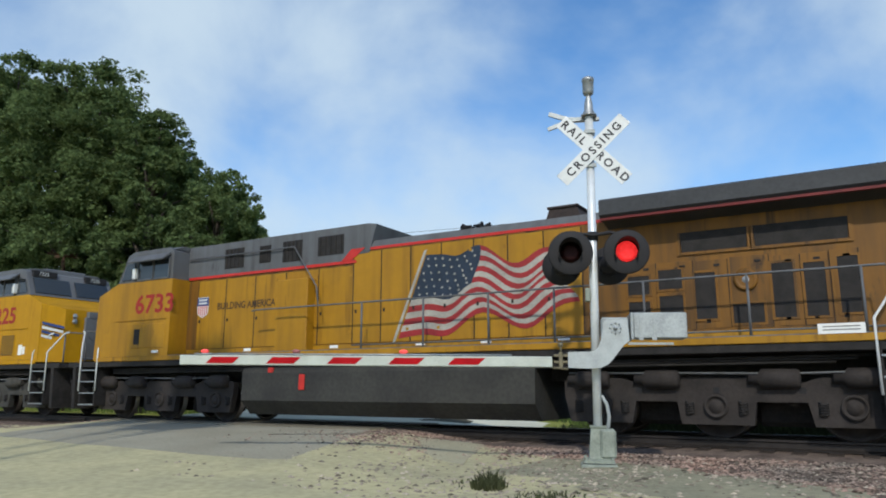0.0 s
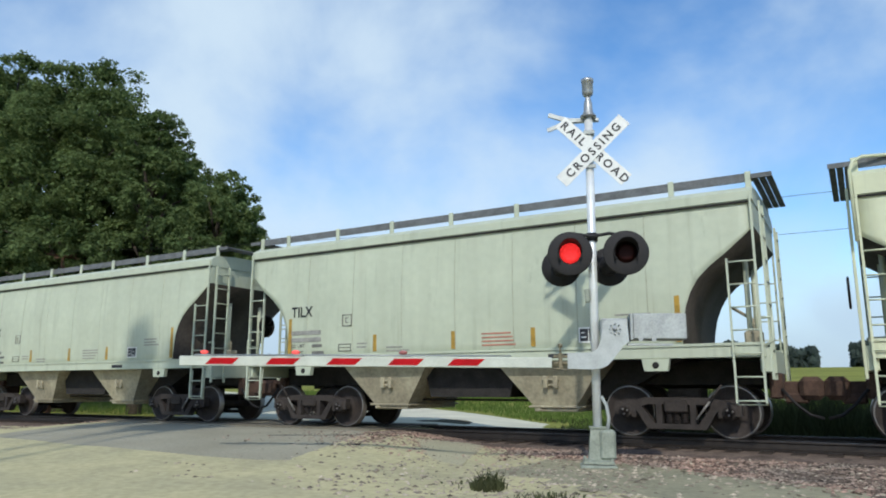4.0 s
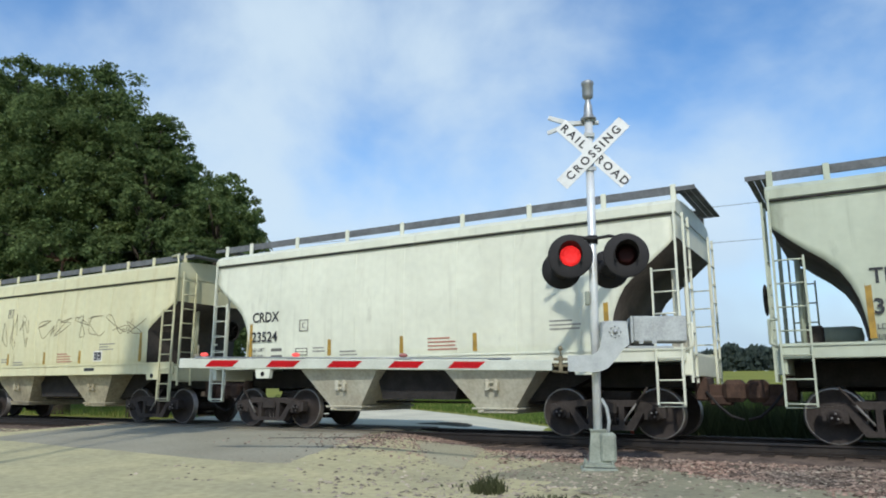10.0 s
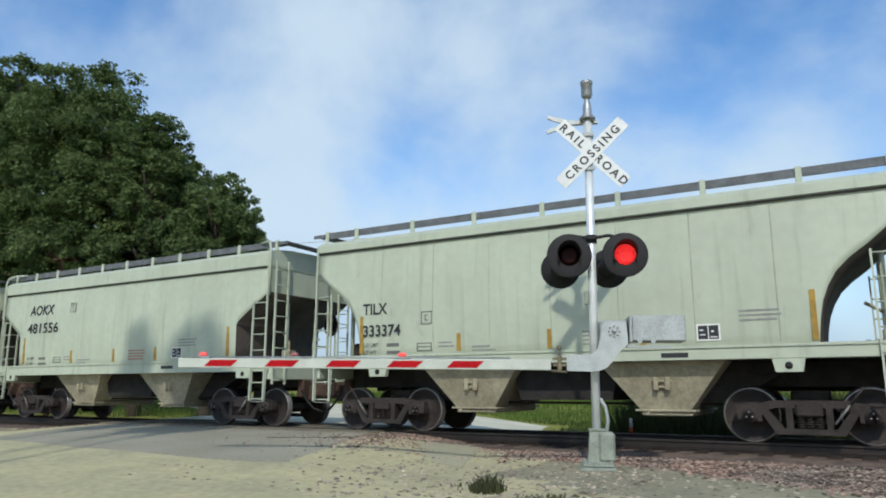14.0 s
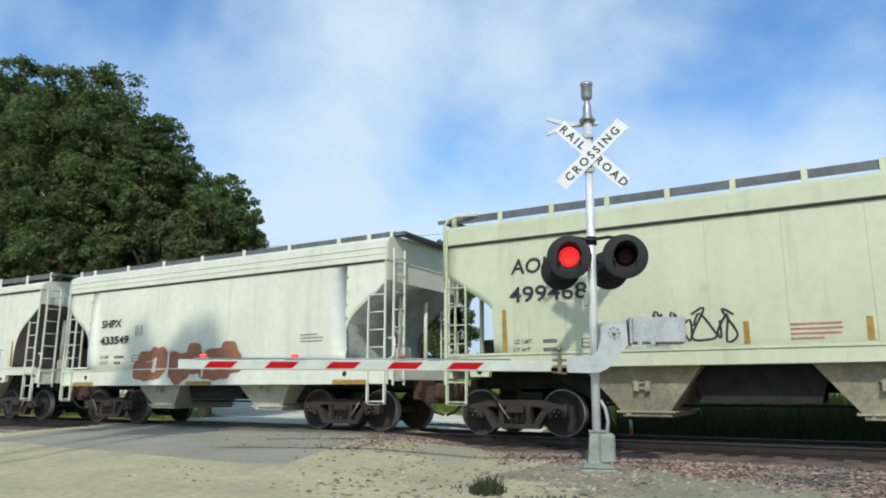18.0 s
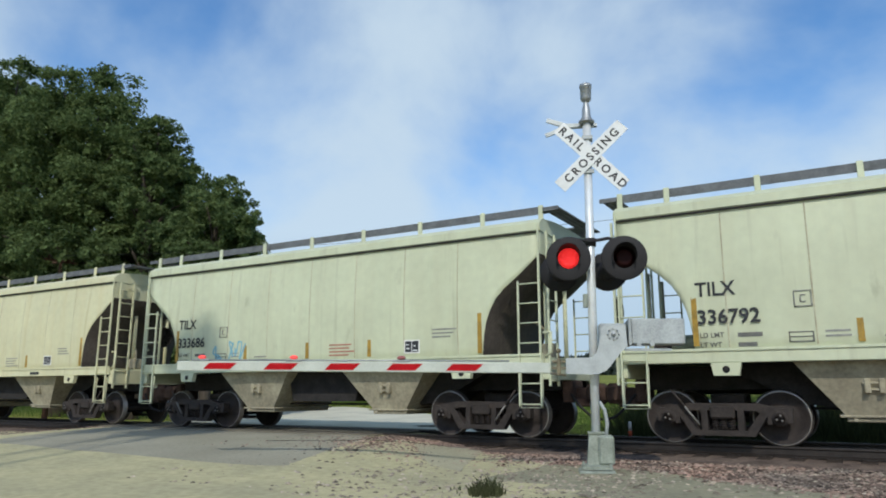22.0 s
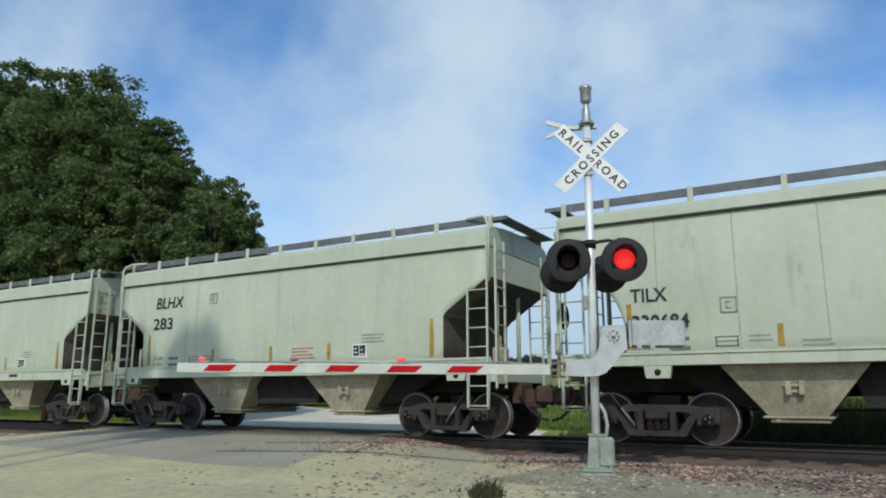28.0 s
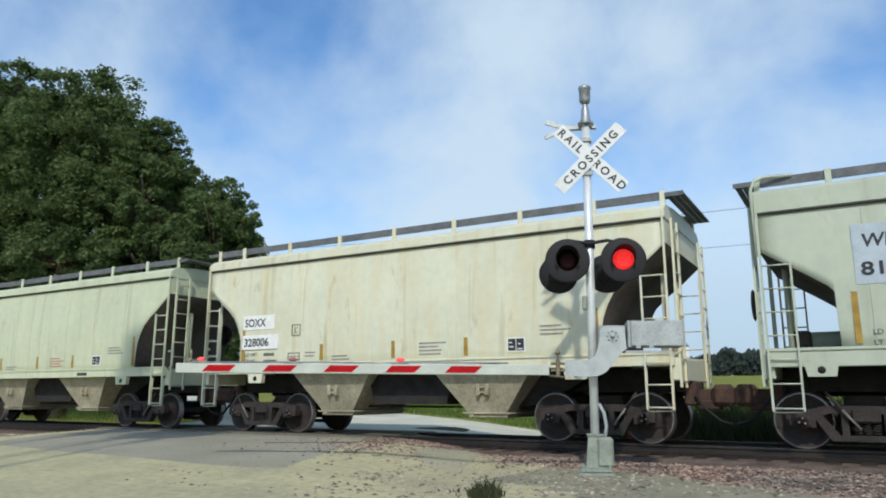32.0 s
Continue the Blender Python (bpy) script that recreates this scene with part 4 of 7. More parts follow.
# paint, mark, number of each car from the front of the train; empty where it cannot be read
CARS = [
    ("T", "white", "CRDX", "23446"), ("A", "beige", "AOKX", "481798"), ("T", "grey", "TILX", ""), ("T", "grey", "TILX", ""),
    ("A", "cream", "AOKX", "495507"), ("T", "beige", "TILX", "336772"), ("A", "beige", "AOKX", "483919"), ("A", "beige", "AOKX", "483822"),
    ("T", "beige", "TILX", "334144"), ("T", "grey", "TILX", "337261"), ("T", "white", "CRDX", "23524"), ("A", "cream", "AOKX", "495512"),
    ("T", "white", "CRDX", "23271"), ("T", "grey", "TILX", "333723"), ("A", "grey", "AOKX", "497191"), ("T", "grey", "TILX", "333374"),
    ("A", "grey", "AOKX", "481556"), ("T", "beige", "TILX", ""), ("A", "beige", "AOKX", "481941"), ("T", "beige", "TILX", "333235"),
    ("A", "beige", "AOKX", "499468"), ("S", "white", "SHPX", "433549"), ("T", "white", "CRDX", "23508"), ("T", "beige", "TILX", "333325"),
    ("A", "beige", "AOKX", "499213"), ("T", "beige", "TILX", "336792"), ("T", "beige", "TILX", "333686"), ("T", "cream", "TILX", "336966"),
    ("T", "white", "CRDX", "23326"), ("A", "beige", "AOKX", "482188"), ("A", "beige", "AOKX", "483916"), ("T", "white", "JAIX", "860330"),
    ("T", "grey", "TILX", ""), ("T", "grey", "TILX", "330684"), ("A", "grey", "BLHX", "283"), ("A", "grey", "SCFX", "9850"),
    ("A", "grey", "WFRX", "810142"), ("T", "grey", "WFRX", "811697"), ("A", "grey", "WFRX", "810269"), ("T", "stained", "SOXX", "328006"),
    ("T", "beige", "TILX", ""), ("T", "beige", "TILX", ""),
]
TONE = dict(stained="yellow-stained off-white", beige="beige", grey="greyish-beige", cream="rust-stained cream", white="clean white")


def decorate(car, i, kind, tone, mark, number):
    for o in car.children_recursive:
        for sl in o.material_slots:
            if sl.material == M["chute"] and tone == "white":
                sl.link = "OBJECT"
                sl.material = M["chute_pale"]
            if sl.material == M["seam"] and tone == "grey":
                sl.link = "OBJECT"
                sl.material = M["seam_grey"]
            if sl.material == M["seam"] and tone in ("white", "stained"):
                sl.link = "OBJECT"
                sl.material = M[tone]
            if sl.material == M["beige"] and tone != "beige":
                sl.link = "OBJECT"
                sl.material = M[tone]
    base = 3.12 if kind == "A" else 2.48 if kind == "T" else 2.63
    big = 0.42 if kind == "A" else 0.335 if kind == "T" else 0.29
    low = base - (0.55 if kind == "A" else 0.47 if kind == "T" else 0.46)
    x = -4.25 if kind == "A" else -4.38 if kind == "T" else -4.08
    y = -side_y(base) - 0.014
    if mark == "SOXX":
        big = 0.27
        bm = bmesh.new()
        box(bm, x - 0.06, x + 0.95, y + 0.002, y + 0.03, base - 0.07, base + 0.27)
        box(bm, x - 0.06, x + 1.08, y + 0.002, y + 0.03, low - 0.07, low + 0.27)
        part("patch", bm, "paper", car, "freshly painted patch behind the lettering")
    elif mark in ("WFRX", "SCFX") and kind == "A":
        big = 0.29 if mark == "WFRX" else 0.36
        low = base - (0.44 if mark == "WFRX" else 0.5)
        bm = bmesh.new()
        box(bm, x - 0.12, x + (1.06 if number != "810269" else 1.5), y + 0.002, y + 0.03, base - 0.1, base + 0.36)
        if mark == "WFRX":
            box(bm, x - 0.12, x + 1.5, y + 0.002, y + 0.03, base - 0.58, base - 0.1)
        part("patch", bm, "paper" if mark != "WFRX" else "patch", car, "freshly painted patch behind the lettering")
    letter(mark, big, "ink", car, x, y, base, shear=0.12 if kind == "A" else 0.0, stretch=dict(A=1.0, T=0.92, S=1.24)[kind], fat=0.010 if kind == "S" else 0.006)
    if number:
        letter(number, big, "ink", car, x - (0.04 if kind == "A" else 0), min(y, -side_y(low + 0.2) - 0.014) - 0.004, low, stretch=dict(A=1.26, T=0.99, S=1.43)[kind], fat=0.010 if kind == "S" else 0.006)
    else:
        bars(car, x, low + 0.1, 2, 0.9, "paleink", gap=0.16, h=0.1, seed=i)
    zt = 1.80 if kind == "A" else low - 0.2 if kind == "T" else 1.80
    for k, words in enumerate(("LD LMT", "LT WT")):
        letter(words, 0.115, "greyink", car, x + 0.02, -side_y(zt) - 0.012, zt - 0.03 - k * 0.16, fat=0.002)
    bars(car, x + 0.62, zt, 2, 0.42, "greyink", gap=0.16, h=0.07, seed=i + 1)
    bm = bmesh.new()                                           # small riveted frame on the sheet
    yb = -side_y(1.72) - 0.006
    for a, b, c, d in ((0, 0.36, 0, 0.02), (0, 0.36, 0.08, 0.095), (0, 0.36, 0.15, 0.17), (0, 0.02, 0, 0.17), (0.34, 0.36, 0, 0.17)):
        box(bm, x + 1.38 + a, x + 1.38 + b, yb - 0.004, yb + 0.01, 1.66 + c, 1.66 + d)
    part("routing_frame", bm, "greyink", car)
    bars(car, x + 1.9, 1.82, 2, 0.4, "paleink", seed=i + 2, name="stencil")
    if i != 5:
        bars(car, 0.6, 1.92, 4, 0.75, "redink" if i % 3 else "paleink", seed=i + 3)
    bars(car, 2.6 if kind == "A" else 3.3, 2.15, 3, 0.7, "paleink", seed=i + 4)
    bars(car, -1.7, 1.72, 2, 0.6, "paleink", seed=i + 6)
    bm = bmesh.new()                                           # small framed mark
    bx, bz = (x + 2.05, base + 0.02) if kind == "A" else (x + 1.5, base - 0.26)
    for a, b, c, d in ((0, 0.26, 0, 0.015), (0, 0.26, 0.245, 0.26), (0, 0.015, 0, 0.26), (0.245, 0.26, 0, 0.26), (0.09, 0.17, 0.07, 0.085), (0.09, 0.105, 0.07, 0.19), (0.09, 0.17, 0.175, 0.19)):
        box(bm, bx + a, bx + b, y - 0.002, y + 0.02, bz + c, bz + d)
    part("framed_mark", bm, "paleink", car)
    if i == 14:
        bm = bmesh.new()
        box(bm, 2.32, 2.74, -side_y(1.82) - 0.009, -side_y(1.82) + 0.01, 1.66, 1.99)
        part("blank_panel", bm, "paper", car, "blank white painted panel")
    elif kind == "A" or tone != "white":
        placard(car, 2.55 if kind == "A" else 2.8, 1.82)
    bm = bmesh.new()                                           # data label on the sill
    box(bm, 2.0, 2.45, -1.546, -1.53, 1.41, 1.49)
    part("label_plate", bm, "ink", car)
    tagged(car, TONE[tone] + " " + LABELS[kind])


def tag(car, x0, x1, z0, z1, n, mtl, seed, w=0.03, loops=7):
    """Spray-painted scrawl: one looping ribbon for each stroke group."""
    rnd = random.Random(seed)
    for k in range(n):
        cx = x0 + (x1 - x0) * (k + 0.5) / n
        hw, hz = (x1 - x0) / n * 0.55, (z1 - z0) / 2
        pts = []
        for i in range(loops):
            a = rnd.uniform(0, 6.28)
            pts.append((cx + hw * (0.9 * math.cos(a) if i % 2 else rnd.uniform(-1, 1)), (z0 + z1) / 2 + hz * (math.sin(a) if i % 2 else rnd.choice((-1, 1)) * rnd.uniform(0.5, 1))))
        fine = []
        for i in range(len(pts) - 1):
            p0, p1, p2, p3 = pts[max(i - 1, 0)], pts[i], pts[i + 1], pts[min(i + 2, len(pts) - 1)]
            for j in range(6):
                t = j / 6
                fine.append(tuple(0.5 * ((2 * p1[c]) + (-p0[c] + p2[c]) * t + (2 * p0[c] - 5 * p1[c] + 4 * p2[c] - p3[c]) * t * t + (-p0[c] + 3 * p1[c] - 3 * p2[c] + p3[c]) * t ** 3) for c in (0, 1)))
        bm = bmesh.new()
        prev = None
        for i in range(len(fine) - 1):
            dx, dz = fine[i + 1][0] - fine[i][0], fine[i + 1][1] - fine[i][1]
            ln = math.hypot(dx, dz) or 1
            nx, nz = -dz / ln * w * 0.5, dx / ln * w * 0.5
            row = [bm.verts.new((fine[i][0] + q * nx, -side_y(fine[i][1] + q * nz) - 0.006 - 0.0004 * (i % 5), fine[i][1] + q * nz)) for q in (-1, 1)]
            if prev:
                bm.faces.new((prev[0], prev[1], row[1], row[0]))
            prev = row
        part("spray_tag", bm, mtl, car, "sprayed graffiti scrawl")


def blob(car, x, z, rx, rz, mtl, seed, lift=0.004):
    """A rounded patch of spray paint."""
    rnd = random.Random(seed)
    bm = bmesh.new()
    ph = rnd.random() * 6
    ring = []
    c = bm.verts.new((x, -side_y(z) - lift, z))
    for k in range(28):
        a = k * 2 * math.pi / 28
        r = 1 + 0.12 * math.sin(3 * a + ph) + 0.07 * math.sin(7 * a + ph * 2)
        zz = z + rz * r * math.sin(a)
        ring.append(bm.verts.new((x + rx * r * math.cos(a), -side_y(zz) - lift, zz)))
    for k in range(28):
        bm.faces.new((c, ring[k], ring[(k + 1) % 28]))
    part("spray_patch", bm, mtl, car, "patch of spray paint")


def graffiti():
    c = TRAIN[5]
    for k, (x, z, r) in enumerate(((0.95, 1.82, 0.4), (1.35, 1.95, 0.35), (2.5, 1.84, 0.35), (-0.3, 1.76, 0.35))):
        blob(c, x, z, r, 0.26, "spray_blue", k)
    for ch, x0, x1 in (("W", -1.84, -0.46), ("K", -0.19, 0.76), ("T", 1.34, 2.52)):
        for fat, dy, m in ((0.10, 0.006, "ink"), (0.05, 0.012, "spray_white")):
            me = text_mesh(ch, 0.90, m, 0.0, 0.0, 1.0, fat)
            a, b = min(v.co.x for v in me.vertices), max(v.co.x for v in me.vertices)
            k = (x1 - x0 - (0 if m == "ink" else 0.14)) / (b - a)
            o = place("sprayed_letter", me, c, "white bubble graffiti letter with black outline", pose((x0 + x1) / 2 - k * (a + b) / 2, -side_y(2.3) - dy, 1.66, 90))
            o.scale.x = k
    tag(c, 2.95, 3.9, 1.72, 2.3, 3, "ink", 3, 0.05)
    tag(c, -3.7, -3.2, 1.66, 1.9, 2, "ink", 4, 0.03)
    tag(TRAIN[8], -3.1, -1.0, 1.64, 2.1, 6, "spray_dblue", 5, 0.05)
    tag(TRAIN[11], -4.4, -3.0, 1.75, 2.5, 3, "fadeink", 6, 0.018, 10)
    tag(TRAIN[11], -2.4, -1.0, 2.15, 3.2, 3, "fadeink", 7, 0.02, 9)
    tag(TRAIN[11], -0.5, 4.6, 2.4, 3.0, 6, "fadeink", 8, 0.02, 9)
    tag(TRAIN[12], -1.9, -0.9, 2.6, 3.1, 5, "ink", 9, 0.04, 6)
    tag(TRAIN[13], -3.4, -1.2, 2.3, 2.42, 1, "paleink", 10, 0.015, 4)
    tag(TRAIN[20], -1.75, -0.1, 1.68, 2.25, 4, "ink", 11, 0.04, 8)
    for k, (x, rx) in enumerate(((-2.05, 0.52), (-1.55, 0.4), (-0.75, 0.55), (-0.2, 0.4), (0.55, 0.55), (1.05, 0.45))):
        blob(TRAIN[21], x, 1.66 if k % 2 else 1.5, rx, 0.40, "spray_rust", 30 + k, 0.05 + 0.002 * k)
    for k, (x0, z0, x1, z1) in enumerate(((-1.75, 1.35, -1.6, 1.75), (-2.0, 1.62, -1.7, 1.68), (-1.18, 1.2, -1.1, 1.95), (-0.6, 1.45, -0.3, 1.52), (0.12, 1.2, 0.2, 1.95), (0.5, 1.62, 0.95, 1.68), (0.5, 1.38, 0.9, 1.43))):
        bm = bmesh.new()
        y = -1.575 - 0.016
        prism(bm, [(x0, z0), (x1, z0 + 0.04), (x1 + 0.03, z1), (x0 + 0.03, z1 - 0.03)], y - 0.004, y)
        part("spray_cut", bm, "spray_pale", TRAIN[21], "cream gap between the sprayed letters")
    tag(TRAIN[26], -3.1, -2.0, 1.66, 2.1, 3, "spray_blue", 13, 0.045)
    tag(TRAIN[30], -3.3, -1.2, 1.62, 1.85, 4, "ink", 14, 0.035)
    tag(TRAIN[30], 3.2, 4.3, 1.66, 2.2, 2, "ink", 15, 0.03)
    tag(TRAIN[31], -2.6, 1.8, 1.66, 2.1, 8, "ink", 16, 0.04)
    for x, w, h in ((-4.55, 0.30, 0.16), (-1.5, 0.30, 0.14), (0.2, 0.30, 0.14), (3.45, 0.55, 0.36)):
        bm = bmesh.new()
        y = -side_y(1.72) - 0.008
        box(bm, x, x + w, y - 0.002, y + 0.02, 1.64, 1.64 + h)
        part("orange_marker", bm, "spray_orange", TRAIN[31], "bright orange marker square")


M["slope_pale"] = mat("grey_slope_sheet", (0.30, 0.33, 0.31), 0.7, 0, 0.3, 1.5, 14, 0.05)
M["seam_grey"] = mat("grey_weld_seam", (0.41, 0.435, 0.335), 0.7, 0, 0.25, 2, 20, 0.0)
M["fadeink"] = mat("faded_brown_spray", (0.22, 0.19, 0.12), 0.7, 0, 0.3, 8, 40, 0.0)
M["seam"] = mat("stained_weld_seam", (0.50, 0.48, 0.335), 0.7, 0, 0.3, 2, 20, 0.0, tint=(0.36, 0.32, 0.22))
M["spray_white"] = mat("sprayed_white", (0.60, 0.63, 0.72), 0.6, 0, 0.12, 5, 30, 0.0)
M["spray_blue"] = mat("sprayed_pale_blue", (0.22, 0.46, 0.55), 0.6, 0, 0.2, 5, 30, 0.0)
M["spray_dblue"] = mat("sprayed_blue", (0.10, 0.20, 0.42), 0.6, 0, 0.25, 5, 30, 0.0)
M["spray_rust"] = mat("sprayed_rust_red", (0.33, 0.13, 0.07), 0.6, 0, 0.25, 5, 30, 0.0)
M["spray_pale"] = mat("sprayed_cream", (0.62, 0.6, 0.52), 0.6, 0, 0.2, 5, 30, 0.0)
M["spray_orange"] = mat("sprayed_orange", (0.75, 0.36, 0.03), 0.6, 0, 0.2, 5, 30, 0.0)
M["patch"] = mat("grey_blue_patch_paint", (0.43, 0.50, 0.54), 0.6, 0, 0.15, 4, 30, 0.0)
PROTO = {k: hopper(k) for k in "ATS"}
TRAIN = []
used = set()
for i, (kind, tone, mark, number) in enumerate(CARS):
    if kind in used:
        car = copy_thing(HOME[kind], pose(0, 0, 0))
    else:
        if not used:
            HOME = {}
        car = HOME.setdefault(kind, PROTO[kind])
        used.add(kind)
    TRAIN.append(car)
for i, (kind, tone, mark, number) in enumerate(CARS):
    decorate(TRAIN[i], i, kind, tone, mark, number)

graffiti()


# ---- locomotives ----
def slab(parent, name, mtl, x0, x1, y0, y1, z0, z1, bev=0.01, label=""):
    bm = bmesh.new()
    box(bm, min(x0, x1), max(x0, x1), min(y0, y1), max(y0, y1), z0, z1, bev)
    return part(name, bm, mtl, parent, label)


def engine_wheelset():
    bm = bmesh.new()
    for s in (-1, 1):
        c = (0, s * 0.72, 0)
        lathe(bm, [(0.0, s * 0.05), (0.13, s * 0.06), (0.17, s * 0.03), (0.42, s * 0.0), (0.46, s * 0.055), (0.525, s * 0.06)], 32, "y", c, 0, False)
        lathe(bm, [(0.525, s * 0.06), (0.533, s * 0.055), (0.536, -s * 0.05), (0.56, -s * 0.06), (0.48, -s * 0.068)], 32, "y", c, 1, False)
    tube(bm, [(0, -1.0, 0), (0, 1.0, 0)], 0.1, 12)
    return bm


def engine_truck(eng, x, axles, clean, s):
    """Three-axle truck with its cast frame, boxes, springs and brake cylinders."""
    bm = bmesh.new()
    box(bm, -0.9, 0.9, -0.8, 0.8, 0.62, 1.10, 0.05)
    tr = part("truck", bm, clean, eng, "grimy three-axle truck")
    tr.matrix_basis = pose(x, 0, 0)
    for side in (-1, 1):
        y0, y1 = side * 0.98, side * 1.14
        bm = bmesh.new()
        prism(bm, [(-2.72, 0.98), (-2.5, 1.04), (-1.6, 1.02), (-1.3, 0.92), (-0.75, 0.92), (-0.5, 1.02), (0.5, 1.02), (0.75, 0.92), (1.3, 0.92), (1.6, 1.02), (2.5, 1.04), (2.72, 0.98), (2.72, 0.72), (2.62, 0.24), (1.46, 0.24), (1.38, 0.62), (0.66, 0.62), (0.60, 0.24), (-0.56, 0.24), (-0.62, 0.62), (-1.38, 0.62), (-1.46, 0.24), (-2.62, 0.24), (-2.72, 0.72)], y0, y1)
        fr = part("side_frame", bm, clean, tr)
        for a in axles:
            bm = bmesh.new()
            lathe(bm, [(0.0, side * 1.19), (0.10, side * 1.19), (0.11, side * 1.16), (0.15, side * 1.16), (0.16, side * 1.20), (0.19, side * 1.20), (0.20, side * 1.1)], 20, "y", (a, 0, 0.545))
            part("axle_box", bm, clean, tr)
            for d in (-0.43, 0.43):
                bm = bmesh.new()
                pts = [(a + d + 0.07 * math.cos(t * 1.05), side * 1.13 + 0.07 * math.sin(t * 1.05), 0.42 + t * 0.0065) for t in range(32)]
                tube(bm, pts, 0.018, 5)
                part("spring", bm, "dark", tr)
        for a in (-2.2, -0.95, 0.95, 2.2):
            bm = bmesh.new()
            lathe(bm, [(0.0, -0.36), (0.13, -0.36), (0.165, -0.3), (0.165, 0.22), (0.08, 0.28), (0.08, 0.42)], 16, "x", (a, side * 1.18, 1.0))
            part("brake_cylinder", bm, clean, tr)
        bm = bmesh.new()
        tube(bm, [(-2.6, side * 1.2, 1.12), (-1.2, side * 1.22, 1.08), (0.2, side * 1.22, 1.1), (2.6, side * 1.2, 1.12)], 0.02, 6)
        part("pipe", bm, "lgrey", tr)
        for a in (-1.32, 0.0, 1.32):
            bm = bmesh.new()
            box(bm, a - 0.055, a + 0.055, side * 1.141, side * 1.146, 0.76, 0.86)
            part("frame_slot", bm, "black", tr)
    for a in (-1.05, 1.02):
        bm = bmesh.new()
        box(bm, a - 0.52, a + 0.52, -0.55, 0.55, 0.2, 0.98, 0.08)
        part("traction_motor", bm, "dark", tr)
    for a in axles:
        w = part("wheelset", engine_wheelset(), ["wheel", "tread"], tr, "steel driving wheelset")
        w.matrix_basis = pose(a, 0, 0.533)
    return tr


def side_letter(words, size, mtl, parent, x, y, z, s, stretch=1.0, shear=0.0, fat=0.0):
    """Lettering on the side facing s; x is its left end as one reads it."""
    ob = place("lettering", text_mesh(words, size, mtl, 0.0, shear, 1.0, fat), parent, "", pose(x, y, z, 90, 0, 0 if s < 0 else 180))
    ob.scale.x = stretch
    return ob


def flag(eng, y, s):
    """Waving striped flag painted on the hood doors, its hoist towards the cab."""
    k = 1.0 if s > 0 else 0.92
    def at(u, v):
        hx, hz = -1.62 + v * (0.72 if s > 0 else 0.5), 3.75 - v * (1.83 if s > 0 else 1.6)
        fx, fz = -4.82 * k - 0.2 * v - 0.12 * math.sin(v * 8), 3.5 - v * 1.1
        w = 0.21 * math.sin(2 * math.pi * (u - 0.27 - 0.09 * v) / 0.51) * smooth(0.12, 0.4, u) * (1 - 0.7 * smooth(0.75, 1.0, u)) + 0.06 * math.sin(u * 14 + v) * u
        return (hx + (fx - hx) * u, hz + (fz - hz) * u + w)
    bm = bmesh.new()
    n = 26
    grid = [[bm.verts.new((at(i / n, j / 13)[0], y, at(i / n, j / 13)[1])) for j in range(14)] for i in range(n + 1)]
    for i in range(n):
        for j in range(13):
            f = bm.faces.new((grid[i][j], grid[i + 1][j], grid[i + 1][j + 1], grid[i][j + 1]))
            f.material_index = 2 if i < 11 and j < 7 else (0 if j % 2 == 0 else 1)
    for r in range(6):
        for c in range(7):
            u, v = (c + 0.5 + (r % 2) * 0.4) / 7.6 * 11 / n, (r + 0.6) / 6.2 * 7 / 13
            cx, cz = at(u, v)
            st = [bm.verts.new((cx + (0.038 if k % 2 else 0.016) * math.sin(k * 0.628), y + s * 0.004, cz + (0.038 if k % 2 else 0.016) * math.cos(k * 0.628))) for k in range(10)]
            bm.faces.new(st).material_index = 1
    fl = part("painted_flag", bm, ["fred", "fwhite", "fblue"], eng, "waving red, white and blue flag mural")
    bm = bmesh.new()
    prism(bm, [(-1.64, 3.86), (-1.57, 3.86), (-0.74, 1.84), (-0.81, 1.84)] if s > 0 else [(-1.60, 3.80), (-1.54, 3.80), (-0.84, 1.84), (-0.90, 1.84)], y, y + s * 0.006)
    part("painted_pole", bm, "fwhite", eng)


def shield(eng, x, y, z, s, k=1.0):
    bm = bmesh.new()
    out = [(-0.26, 0.36), (0.26, 0.36), (0.28, 0.1), (0.25, -0.22), (0.0, -0.36), (-0.25, -0.22), (-0.28, 0.1)]
    prism(bm, [(x + a * k, z + b * k) for a, b in out], y, y + s * 0.006, 1)
    prism(bm, [(x + a * k, z + b * k) for a, b in ((-0.27, 0.34), (0.27, 0.34), (0.28, 0.06), (-0.28, 0.06))], y, y + s * 0.009, 2)
    for i in range(5):
        a = -0.2 + i * 0.1
        prism(bm, [(x + (a - 0.022) * k, z + 0.06 * k), (x + (a + 0.022) * k, z + 0.06 * k), (x + (a + 0.022) * k, z - (0.33 - abs(a) * 0.55) * k), (x + (a - 0.022) * k, z - (0.33 - abs(a) * 0.55) * k)], y, y + s * 0.009, 0)
    for zz in (0.26, 0.15):
        prism(bm, [(x - 0.2 * k, z + (zz - 0.03) * k), (x + 0.2 * k, z + (zz - 0.03) * k), (x + 0.2 * k, z + (zz + 0.03) * k), (x - 0.2 * k, z + (zz + 0.03) * k)], y, y + s * 0.012, 1)
    part("shield_emblem", bm, ["red", "white_p", "blue"], eng, "red, white and blue shield emblem")


